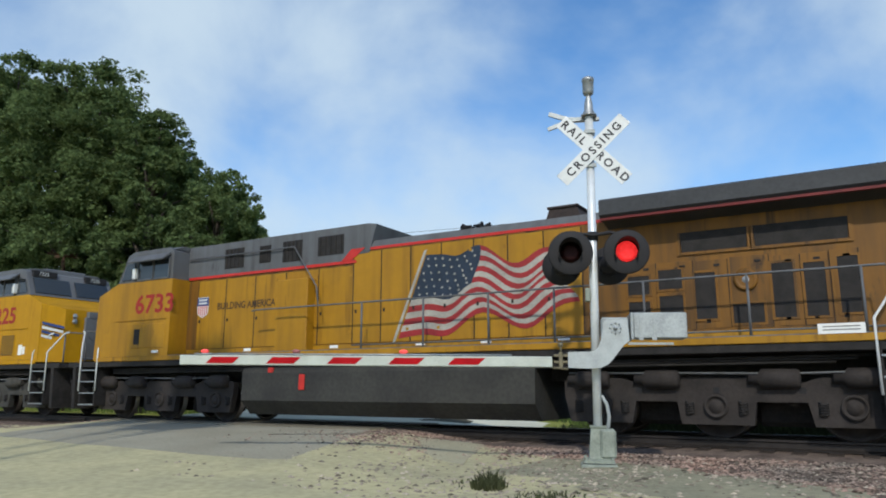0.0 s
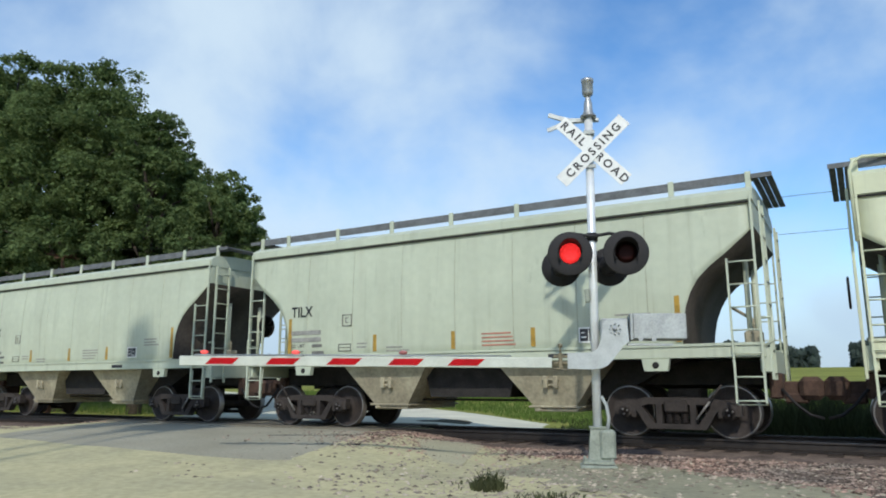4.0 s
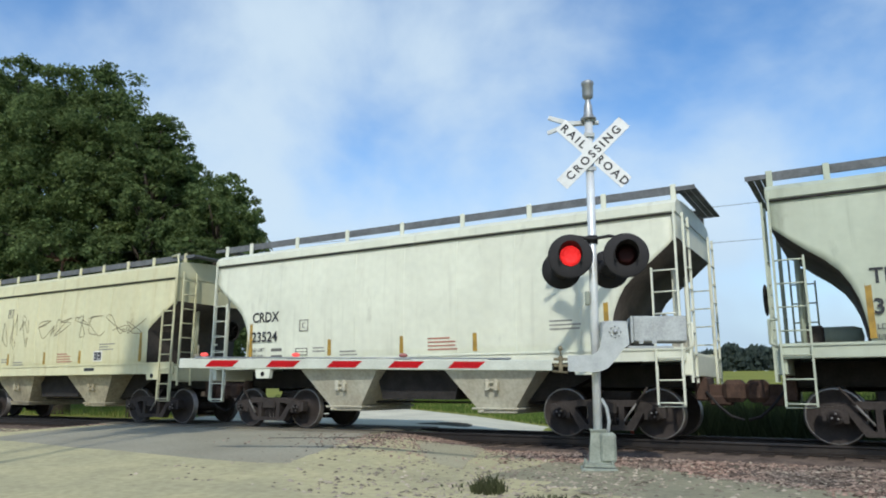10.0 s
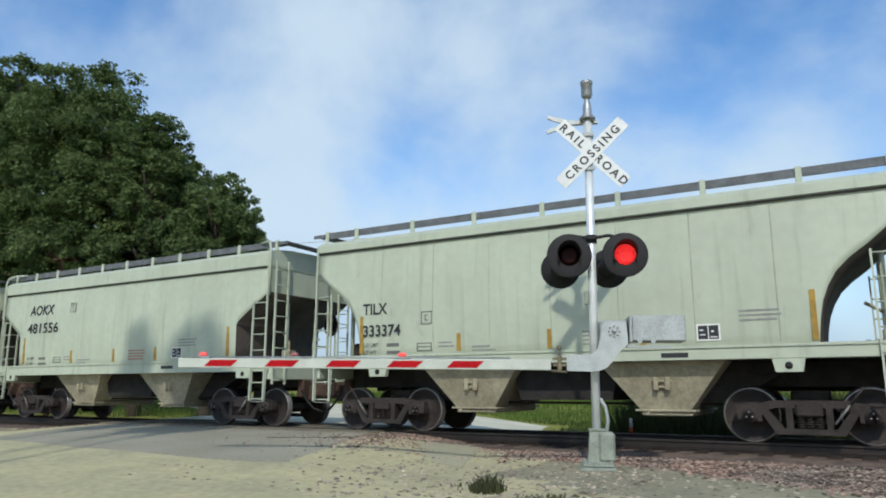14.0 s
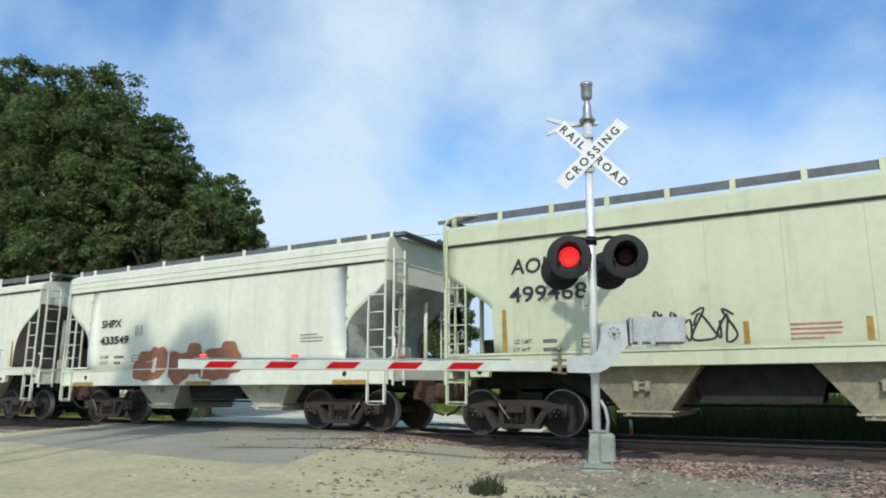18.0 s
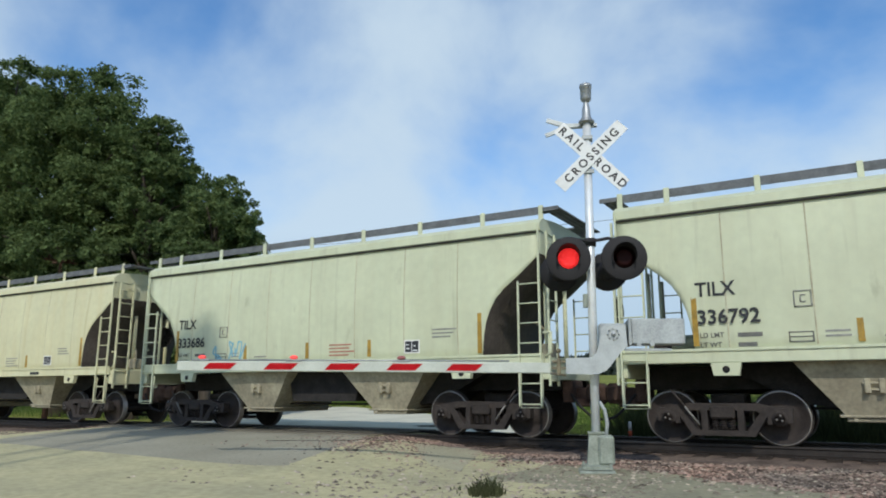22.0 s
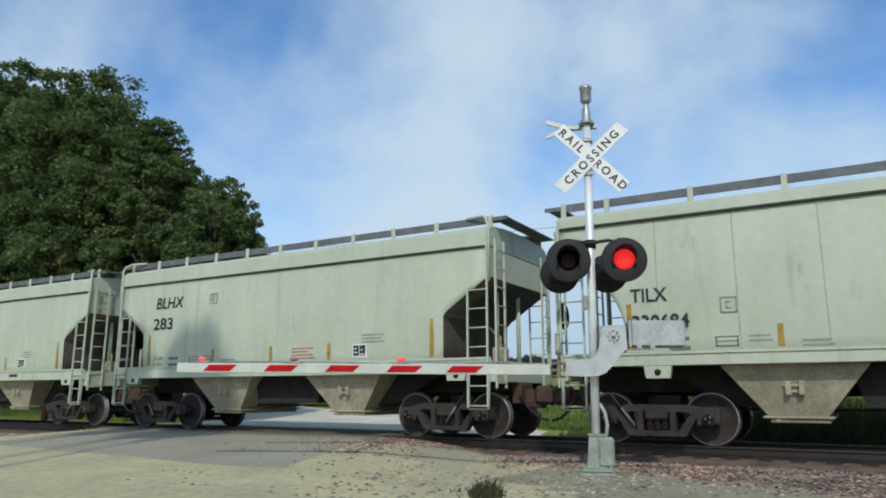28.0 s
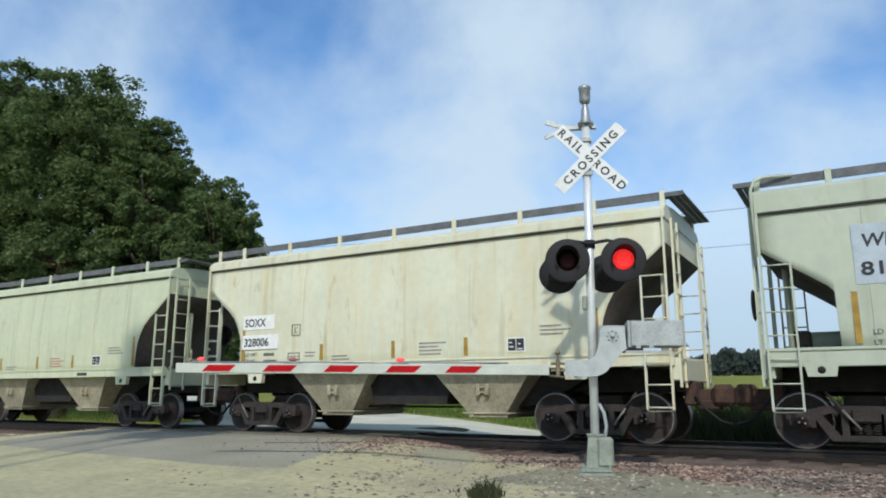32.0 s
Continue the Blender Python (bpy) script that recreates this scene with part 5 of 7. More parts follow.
def louvre(eng, x0, x1, y, z0, z1, s, n, upright=False):
    bm = bmesh.new()
    box(bm, x0, x1, min(y, y + s * 0.015), max(y, y + s * 0.015), z0, z1, 0.004)
    g = part("louvre", bm, "yellow", eng)
    for i in range(n):
        bm = bmesh.new()
        if upright:
            x = x0 + (x1 - x0) * (i + 0.5) / n
            w = (x1 - x0) / n * 0.3
            box(bm, x - w, x + w, min(y, y + s * 0.02), max(y, y + s * 0.02), z0 + 0.03, z1 - 0.03)
        else:
            z = z0 + (z1 - z0) * (i + 0.5) / n
            w = (z1 - z0) / n * 0.25
            box(bm, x0 + 0.03, x1 - 0.03, min(y, y + s * 0.02), max(y, y + s * 0.02), z - w, z + w)
        part("slat", bm, "mesh", g)


def locomotive(number, label, s, clean, old):
    """A cab diesel; x runs towards the cab, s is the side with the detail that the clip shows."""
    eng = thing("locomotive", label, "locomotive", group="engines of the train")
    H = 0.92
    yh = s * H
    # frame, deck and side sill
    bm = bmesh.new()
    box(bm, -10.6, 10.3, -0.55, 0.55, 0.95, 1.50, 0.03)
    box(bm, -10.7, 10.35, -1.5, 1.5, 1.42, 1.56, 0.01)
    part("frame", bm, "dark", eng)
    for q in (-1, 1):
        slab(eng, "side_sill", "yellow", -10.7, 9.1, q * 1.47, q * 1.53, 1.56, 1.68)
        slab(eng, "deck_edge", "lgrey", -10.7, 9.0, q * 1.0, q * 1.50, 1.60, 1.70)
    # engine hood: yellow sides, grey top
    bm = bmesh.new()
    prism(bm, [(-H, 1.66), (-H, 4.02), (H, 4.02), (H, 1.66)], -10.5 if old else -9.95, 6.05, axis="x")
    part("hood", bm, "yellow", eng)
    bm = bmesh.new()
    prism(bm, [(-H - 0.01, 4.08), (-H + 0.06, 4.24), (-0.4, 4.30), (0.4, 4.30), (H - 0.06, 4.24), (H + 0.01, 4.08)], -9.9, 0.0, axis="x")
    part("hood_roof", bm, "lgrey", eng)
    bm = bmesh.new()                                            # tall grey equipment section behind the cab
    if old:
        prism(bm, [(0.35, 3.78), (0.60, 3.95), (-0.05, 3.95), (-0.25, 4.62), (0.0, 4.66), (6.1, 4.66), (6.1, 3.78)], -H - 0.02, H + 0.02)
    else:
        prism(bm, [(-0.05, 4.06), (-0.05, 4.58), (0.1, 4.62), (6.1, 4.62), (6.1, 3.80), (1.55, 3.80), (1.25, 4.06)], -H - 0.02, H + 0.02)
    part("equipment_hood", bm, "lgrey", eng, "grey equipment hood")
    # red stripes
    zig = 1.45 if not old else 0.42
    bm = bmesh.new()
    prism(bm, [(-5.7, 4.02), (zig - 0.35, 4.02), (zig - 0.35, 4.08), (-5.7, 4.08)], yh, yh + s * 0.012)
    prism(bm, [(zig - 0.35, 4.08), (zig + 0.05, 4.08), (zig + 0.35, 3.80), (zig + 0.05, 3.80)], yh + s * 0.021, yh + s * 0.03)
    prism(bm, [(zig - 0.1, 3.74), (6.05, 3.74), (6.05, 3.81), (zig - 0.1, 3.81)], yh, yh + s * 0.03)
    part("red_stripe", bm, "red", eng)
    for x0, x1, z0, z1 in (((0.7, 1.5, 4.0, 4.48), (2.0, 2.65, 3.95, 4.48), (3.05, 3.45, 4.0, 4.45), (4.0, 4.7, 3.95, 4.48)) if old else ((0.3, 1.1, 3.93, 4.45), (2.38, 3.08, 3.90, 4.46), (3.3, 3.92, 3.92, 4.48), (4.0, 4.42, 4.30, 4.48), (4.57, 5.28, 3.94, 4.52))):
        bm = bmesh.new()
        box(bm, x0, x1, min(yh + s * 0.02, yh + s * 0.032), max(yh + s * 0.02, yh + s * 0.032), z0, z1, 0.004)
        g = part("intake_grille", bm, "mesh", eng, "dark intake grille")
        for i in range(5):
            x = x0 + (x1 - x0) * (i + 0.5) / 5
            slab(g, "grille_bar", "mesh" if old else "lgrey", x - 0.018, x + 0.018, yh + s * 0.03, yh + s * 0.05, z0 + 0.02, z1 - 0.02, 0)
    # hood doors
    x = -5.2
    while x < 5.7:
        w = 0.80 if x < 0 else 1.05
        if x + w > 6.0:
            break
        top = 3.98 if x < -0.3 else 3.68
        d = slab(eng, "hood_door", "yellow", x + 0.012, x + w - 0.012, yh, yh + s * 0.014, 1.86, top, 0.006)
        slab(d, "door_joint", "dark", x - 0.010, x + 0.010, yh, yh + s * 0.017, 1.86, top, 0)
        for zz in (2.1, top - 0.25):
            slab(d, "hinge", "yellow", x + 0.03, x + 0.10, yh + s * 0.012, yh + s * 0.03, zz, zz + 0.06, 0)
        slab(d, "latch", "dark", x + w - 0.12, x + w - 0.07, yh + s * 0.012, yh + s * 0.028, 2.55, 2.63, 0)
        x += w
    slab(eng, "hood_base", "yellow", -9.95, 6.0, yh, yh + s * 0.02, 1.70, 1.84, 0.005)
    # radiator section with its overhanging wings
    R0, R1 = (-10.9, -5.75) if old else (-10.2, -4.85)
    bm = bmesh.new()
    prism(bm, [(-H, 3.86), (-1.42, 3.98), (-1.48, 4.03), (-1.48, 4.30), (-1.42, 4.34), (-H, 4.40), (-0.6, 4.56), (0.6, 4.56), (H, 4.40), (1.42, 4.34), (1.48, 4.30), (1.48, 4.03), (1.42, 3.98), (H, 3.86)], R0, R1, axis="x")
    rad = part("radiator_wing", bm, "rad", eng, "dark grey overhanging radiator")
    slab(rad, "red_edge", "maroon", R0, R1, s * 1.36, s * 1.44, 3.93, 3.975, 0)
    for x0, x1 in (((-9.75, -8.34), (-8.2, -7.1)) if old else ((-9.7, -8.15), (-8.02, -6.75))):
        bm = bmesh.new()
        prism(bm, [(x0, 3.27), (x1, 3.27), (x1 + 0.02, 3.64), (x0 - 0.02, 3.64)], yh, yh + s * 0.02)
        g = part("radiator_screen", bm, "mesh", eng, "black radiator intake screen")
        bm = bmesh.new()
        for a, b, c, d in ((x0 - 0.08, x1 + 0.08, 3.22, 3.27), (x0 - 0.08, x0 - 0.02, 3.27, 3.64), (x1 + 0.02, x1 + 0.08, 3.27, 3.64)):
            box(bm, a, b, min(yh, yh + s * 0.035), max(yh, yh + s * 0.035), c, d)
        part("screen_frame", bm, "yellow", g)
    if old:
        vents = [(-6.48, -6.08, 2.55, 2.9), (-6.48, -6.08, 2.05, 2.42), (-7.07, -6.65, 2.62, 2.98), (-7.07, -6.65, 2.1, 2.5), (-7.64, -7.29, 2.05, 2.88), (-8.4, -7.9, 1.95, 2.28), (-8.89, -8.56, 2.02, 2.95), (-9.37, -9.05, 2.02, 2.92), (-9.85, -9.55, 2.05, 2.98)]
    else:
        vents = [(-9.75 + i * 0.44, -9.75 + i * 0.44 + (0.24 if i % 2 else 0.28), 1.98 + 0.06 * (i % 2), 2.86 + 0.05 * (i % 3)) for i in range(8)] + [(-6.12, -5.72, 2.0, 3.0)]
    if old:                                                     # radiator-end doors with joints, a round hand hole and a caution plate
        for x0, x1, z0, z1 in ((-8.52, -7.90, 1.86, 3.12), (-9.0, -8.6, 1.88, 3.08), (-9.43, -9.02, 1.88, 3.08), (-9.86, -9.45, 1.88, 3.1), (-7.85, -7.32, 1.88, 3.1), (-7.26, -6.62, 1.88, 3.12), (-6.6, -6.0, 1.88, 3.12)):
            d = slab(eng, "radiator_door", "yellow", x0, x1, yh, yh + s * 0.008, z0, z1, 0.004)
            slab(d, "door_joint", "dark", x0 - 0.014, x0 - 0.002, yh, yh + s * 0.010, z0, z1, 0)
            slab(d, "hinge", "dark", x0 + 0.12, x0 + 0.22, yh + s * 0.006, yh + s * 0.022, z1 - 0.12, z1 - 0.08, 0)
            slab(d, "latch", "dark", x1 - 0.2, x1 - 0.13, yh + s * 0.006, yh + s * 0.022, z0 + 0.10, z0 + 0.16, 0)
        bm = bmesh.new()
        lathe(bm, [(0.13, s * 0.0), (0.19, s * 0.0), (0.20, s * 0.03), (0.15, s * 0.05), (0.12, s * 0.02)], 20, "y", (-8.14, yh + s * 0.006, 2.7))
        part("access_ring", bm, "yellow", eng, "round access ring on the hood door")
        bm = bmesh.new()
        lathe(bm, [(0.0, s * 0.02), (0.075, s * 0.015), (0.085, s * 0.0)], 16, "y", (-8.14, yh + s * 0.01, 2.7))
        part("access_cap", bm, "steel", eng, "bare metal access cap")
        slab(eng, "caution_plate", "paper", -9.85, -9.2, s * 1.53, s * 1.536, 1.68, 1.84, 0, "white caution plate")
        for i in range(2):
            slab(eng, "plate_line", "paleink", -9.78, -9.27, s * 1.536, s * 1.539, 1.73 + i * 0.05, 1.75 + i * 0.05, 0)
    for x0, x1, z0, z1 in vents:
        bm = bmesh.new()
        box(bm, x0, x1, min(yh, yh + s * 0.012), max(yh, yh + s * 0.012), z0, z1, 0)
        g = part("vent_opening", bm, "mesh", eng, "dark vent opening")
        bm = bmesh.new()
        for a, b, c, d in ((x0 - 0.04, x0, z0 - 0.04, z1 + 0.04), (x1, x1 + 0.04, z0 - 0.04, z1 + 0.04), (x0, x1, z0 - 0.04, z0), (x0, x1, z1, z1 + 0.04)):
            box(bm, a, b, min(yh, yh + s * 0.022), max(yh, yh + s * 0.022), c, d)
        part("vent_frame", bm, "yellow", g)
    # stack, horn, roof boxes
    SX = -4.65 if old else -4.15
    bm = bmesh.new()
    prism(bm, [(SX - 0.4, 4.28), (SX + 0.4, 4.28), (SX + 0.3, 4.56), (SX - 0.3, 4.56)], -0.42, 0.42)
    box(bm, SX - 0.35, SX + 0.35, -0.46, 0.46, 4.54, 4.60, 0.02)
    part("exhaust_stack", bm, "stack", eng, "rusty exhaust stack")
    bm = bmesh.new()
    for i, ln in enumerate((0.26, 0.34, 0.22)):
        y = -0.16 + i * 0.16
        lathe(bm, [(0.03, 0.0), (0.035, ln * 0.6), (0.085, ln)], 10, "x", (-2.35, y, 4.47))
        lathe(bm, [(0.085, -ln), (0.035, -ln * 0.6), (0.03, 0.0)], 10, "x", (-2.4, y, 4.47))
    box(bm, -2.5, -2.25, -0.2, 0.2, 4.28, 4.42, 0.02)
    part("air_horn", bm, "black", eng, "black air horn cluster")
    # cab and nose
    bm = bmesh.new()
    prism(bm, [(6.05, 1.62), (6.05, 3.74), (8.35, 3.74), (9.15, 3.42), (9.2, 1.62)], -1.5, 1.5)
    part("cab", bm, "yellow", eng, "yellow lower cab")
    bm = bmesh.new()
    prism(bm, [(6.1, 3.74), (6.1, 4.50), (6.3, 4.62), (7.75, 4.62), (8.02, 4.52), (8.40, 3.74)], -1.46, 1.46)
    part("cab_top", bm, "lgrey", eng, "grey cab top")
    bm = bmesh.new()
    prism(bm, [(-1.40, 4.56), (-1.1, 4.68), (1.1, 4.68), (1.40, 4.56)], 6.15, 7.85, axis="x")
    box(bm, 6.5, 7.2, -0.9, 0.9, 4.66, 4.76, 0.03)
    box(bm, 7.3, 7.8, -0.7, 0.7, 4.66, 4.74, 0.03)
    part("cab_roof", bm, "lgrey", eng)
    bm = bmesh.new()                                            # full-width nose, narrowing to its face
    lo = [bm.verts.new(p) for p in ((9.19, -1.5, 1.62), (9.55, -0.9, 1.62), (9.55, 0.9, 1.62), (9.19, 1.5, 1.62))]
    hi = [bm.verts.new(p) for p in ((9.14, -1.5, 3.42), (9.45, -0.9, 3.28), (9.45, 0.9, 3.28), (9.14, 1.5, 3.42))]
    for k in range(4):
        bm.faces.new((lo[k], lo[(k + 1) % 4], hi[(k + 1) % 4], hi[k]))
    bm.faces.new(hi)
    bm.faces.new(lo[::-1])
    bmesh.ops.recalc_face_normals(bm, faces=bm.faces)
    nose = part("nose", bm, "yellow", eng, "yellow wide nose")
    bm = bmesh.new()
    box(bm, 9.5, 9.6, -0.28, 0.28, 1.72, 3.05, 0.01)
    part("nose_door", bm, "lgrey", nose)
    for q in (-1, 1):
        bm = bmesh.new()                                        # wing emblem on the slanted nose side
        for i in range(4):
            t = i * 0.13
            x0, x1 = 9.225, 9.54
            y0, y1 = q * 1.47, q * 0.95
            vv = [bm.verts.new(p) for p in ((x0, y0, 2.85 - t), (x1 - t * 0.3, y1, 2.72 - t), (x1 - t * 0.3, y1, 2.64 - t), (x0, y0, 2.77 - t))]
            bm.faces.new(vv).material_index = i % 2
        part("wing_emblem", bm, ["blue", "white_p"], nose, "blue and white winged emblem")
    bm = bmesh.new()
    box(bm, 9.45, 9.6, -0.2, 0.2, 3.0, 3.24, 0.02)
    part("headlight_housing", bm, "lgrey", nose)
    for z in (3.04, 2.88):
        bm = bmesh.new()
        lathe(bm, [(0.0, 0.03), (0.07, 0.02), (0.085, 0.0)], 14, "x", (9.53, s * 0.62, z + 0.02))
        part("headlight", bm, "steel", nose, "round headlight")
    # side windows with shade and mirror
    yc = s * 1.47
    for x0, x1 in ((6.25, 6.85), (6.91, 7.5)):
        bm = bmesh.new()
        box(bm, x0, x1, min(yc, yc + s * 0.02), max(yc, yc + s * 0.02), 3.80, 4.30, 0)
        w = part("side_window", bm, "glass", eng, "dark cab side window")
        bm = bmesh.new()
        for a, b, c, d in ((x0 - 0.04, x0, 3.76, 4.34), (x1, x1 + 0.04, 3.76, 4.34), (x0, x1, 3.76, 3.80), (x0, x1, 4.30, 4.34)):
            box(bm, a, b, min(yc, yc + s * 0.035), max(yc, yc + s * 0.035), c, d)
        part("window_frame", bm, "lgrey", w)
    bm = bmesh.new()
    prism(bm, [(7.66, 3.82), (8.22, 3.82), (8.04, 4.26), (7.70, 4.30)], yc, yc + s * 0.02)
    part("front_side_window", bm, "glass", eng, "dark quarter window")
    bm = bmesh.new()
    prism(bm, [(s * 1.48, 4.44), (s * 1.50, 4.47), (s * 1.78, 4.26), (s * 1.76, 4.23)], 6.2, 7.7, axis="x")
    part("sun_shade", bm, "lgrey", eng, "grey metal sun shade")
    slab(eng, "mirror", "white_p", 7.53, 7.65, yc, yc + s * 0.12, 3.82, 4.12, 0.01)
    for y0, y1 in ((-1.3, -0.1), (0.1, 1.3)):
        bm = bmesh.new()
        vv = [bm.verts.new(p) for p in ((8.39, y0, 3.84), (8.39, y1, 3.84), (8.15, y1, 4.34), (8.15, y0, 4.34))]
        bm.faces.new(vv)
        ww = [bm.verts.new((v.co.x - 0.03, v.co.y, v.co.z - 0.02)) for v in vv]
        for k in range(4):
            bm.faces.new((vv[k], ww[k], ww[(k + 1) % 4], vv[(k + 1) % 4]))
        part("windscreen", bm, "glass", eng, "dark blue-tinted windscreen")
    bm = bmesh.new()
    box(bm, 8.0, 8.14, -1.3, -0.5, 4.38, 4.58, 0.01)
    box(bm, 8.0, 8.14, 0.5, 1.3, 4.38, 4.58, 0.01)
    nb = part("number_board", bm, "black", eng)
    for y in (-1.12, 0.68):
        place("lettering", text_mesh(number, 0.17, "white_p"), nb, "", pose(8.145, y, 4.42, 90, 0, 90))
    # cab side fittings
    yb = s * 1.5
    if old:
        slab(eng, "side_hatch", "yellow", 6.2, 7.55, yb, yb + s * 0.02, 1.90, 2.55, 0.01)
        slab(eng, "hatch_slot", "mesh", 7.22, 7.45, yb + s * 0.015, yb + s * 0.028, 2.0, 2.42, 0)
        slab(eng, "drip_rail", "yellow", 6.2, 8.3, yb, yb + s * 0.03, 2.66, 2.69, 0)
    else:
        louvre(eng, 6.05, 6.78, yb, 1.84, 2.46, s, 11)
        louvre(eng, 7.12, 7.88, yb, 1.84, 2.48, s, 11)
        slab(eng, "drip_rail", "yellow", 6.1, 8.5, yb, yb + s * 0.03, 2.66, 2.69, 0)
        slab(eng, "data_card", "paper", 8.12, 8.32, yb, yb + s * 0.008, 1.84, 2.16, 0)
        slab(eng, "data_card", "paper", 8.35, 8.47, yb, yb + s * 0.008, 1.86, 2.10, 0)
        for x in (2.2, 4.2):
            louvre(eng, x, x + 0.6, yh + s * 0.012, 2.08, 2.28, s, 4)
    for x in ((-4.9, -3.2, -1.6, 0.8, 3.6, 6.4) if old else (-4.1, -3.2, -2.4, -1.5, 6.9, 5.0)):
        slab(eng, "warning_label", "paper", x, x + 0.24, yh * (1.65 if x > 6 else 1) , (yh * (1.65 if x > 6 else 1)) + s * 0.027, 1.76, 1.83, 0)
    # numbers, slogan, emblem
    if s < 0:
        side_letter(number, 0.71, "numred", eng, 6.16, yb + s * 0.006, 2.87, s, 1.16, 0.0, 0.018)
        side_letter("BUILDING AMERICA", 0.25, "slogan", eng, 1.98, yh + s * 0.02, 2.92, s, 1.02, 0.0, 0.009)
    else:
        side_letter(number, 0.70, "numred", eng, 7.52, yb + s * 0.006, 2.86, s, 1.15, 0.0, 0.016)
        side_letter("BUILDING AMERICA", 0.25, "slogan", eng, 4.90, yh + s * 0.02, 2.88, s, 0.92, 0.0, 0.006)
    shield(eng, 4.95 if s < 0 else 5.45, yh + s * 0.016, 3.06 if s < 0 else 2.96, s, 1.0 if s < 0 else 0.78)
    flag(eng, yh + s * 0.022, s)
    # handrails: stanchions and rail, in front of the hood
    ry = s * 1.46
    posts = (-9.87, -8.22, -6.5, -4.8, -3.4, -1.87, -0.26) if old else (-9.2, -7.5, -6.05, -4.7, -3.25, -1.5, 0.25)
    for x in posts:
        bm = bmesh.new()
        tube(bm, [(x, ry, 1.6), (x, ry, 2.72)], 0.024, 6)
        part("stanchion", bm, "lgrey", eng)
    bm = bmesh.new()
    if old:
        tube(bm, [(-10.3, ry, 1.9), (-10.2, ry, 2.72), (3.0, ry, 2.72), (3.1, ry, 2.7)], 0.022, 6)
    else:
        tube(bm, [(-10.3, ry, 1.9), (-10.2, ry, 2.72), (1.2, ry, 2.72), (1.8, ry, 3.38), (6.0, ry, 3.38)], 0.022, 6)
    tube(bm, [(-10.2, ry, 1.78), (0.0, ry, 1.78)], 0.018, 6)
    part("handrail", bm, "lgrey", eng)
    if not old:
        for x in (1.85, 2.85, 4.3):
            bm = bmesh.new()
            tube(bm, [(x, ry, 1.9 if x > 4 else 2.25), (x, ry, 3.38)], 0.022, 6)
            part("stanchion", bm, "lgrey", eng)
    else:
        bm = bmesh.new()
        box(bm, 1.55, 2.55, min(yh, s * 1.22), max(yh, s * 1.22), 1.70, 3.45, 0.02)
        part("side_cabinet", bm, "yellow", eng, "yellow equipment cabinet")
        bm = bmesh.new()
        tube(bm, [(6.0, s * 1.0, 4.3), (2.2, s * 1.02, 4.3), (1.2, s * 1.3, 3.2), (1.0, s * 1.46, 2.72)], 0.02, 6)
        part("handrail", bm, "lgrey", eng)
    # end steps, grab irons, pilots
    for e, x in ((1, 9.35), (-1, -10.35)):
        for q in (-1, 1):
            bm = bmesh.new()
            box(bm, x - 0.36, x - 0.32, q * 1.1, q * 1.5, 0.35, 1.6) if q > 0 else box(bm, x - 0.36, x - 0.32, -1.5, -1.1, 0.35, 1.6)
            box(bm, x + 0.32, x + 0.36, min(q * 1.1, q * 1.5), max(q * 1.1, q * 1.5), 0.35, 1.6)
            box(bm, x - 0.34, x + 0.34, min(q * 1.06, q * 1.1), max(q * 1.06, q * 1.1), 0.35, 1.6)
            well = part("step_well", bm, "dark", eng)
            for i in range(4):
                slab(well, "step", "steel", x - 0.34, x + 0.34, q * 1.12, q * 1.53, 0.36 + i * 0.32, 0.39 + i * 0.32, 0.004)
            for d in (-0.38, 0.38):
                bm = bmesh.new()
                k = e * 0.35
                tube(bm, [(x + d, q * 1.52, 0.75), (x + d, q * 1.52, 1.9), (x + d + k, q * 1.25, 2.45), (x + d + k + e * 0.15, q * 1.2, 2.5)], 0.022, 6)
                part("grab_iron", bm, "white_p", eng, "white grab iron")
        bm = bmesh.new()
        xe = x + e * 0.75
        prism(bm, [(-1.45, 0.25), (1.45, 0.25), (1.5, 1.45), (-1.5, 1.45)], min(x + e * 0.62, xe), max(x + e * 0.62, xe), axis="x")
        part("pilot", bm, "dark", eng)
        bm = bmesh.new()
        box(bm, min(xe, xe + e * 0.45), max(xe, xe + e * 0.45), -0.12, 0.12, 0.74, 0.98, 0.02)
        box(bm, min(xe + e * 0.2, xe + e * 0.42), max(xe + e * 0.2, xe + e * 0.42), -0.2, 0.2, 0.68, 1.04, 0.04)
        part("coupler", bm, "truck", eng)
        for k in range(3):
            y = s * (0.5 + k * 0.22)
            bm = bmesh.new()
            tube(bm, [(xe, y, 1.2), (xe + e * 0.14, y, 0.9), (xe + e * 0.12, y, 0.45)], 0.028, 6)
            part("air_hose", bm, "black", eng)
        for y in (-1.2, -0.5, 0.5, 1.2):
            bm = bmesh.new()
            tube(bm, [(xe - e * 0.05, y, 1.5), (xe - e * 0.05, y, 2.5)], 0.022, 6)
            part("end_stanchion", bm, "lgrey", eng)
        bm = bmesh.new()
        tube(bm, [(xe - e * 0.05, -1.2, 2.5), (xe - e * 0.05, -0.5, 2.5), (xe - e * 0.05, -0.3, 2.3), (xe - e * 0.05, 0.3, 2.3), (xe - e * 0.05, 0.5, 2.5), (xe - e * 0.05, 1.2, 2.5)], 0.02, 6)
        part("end_rail", bm, "lgrey", eng)
    # tank and reservoirs
    bm = bmesh.new()
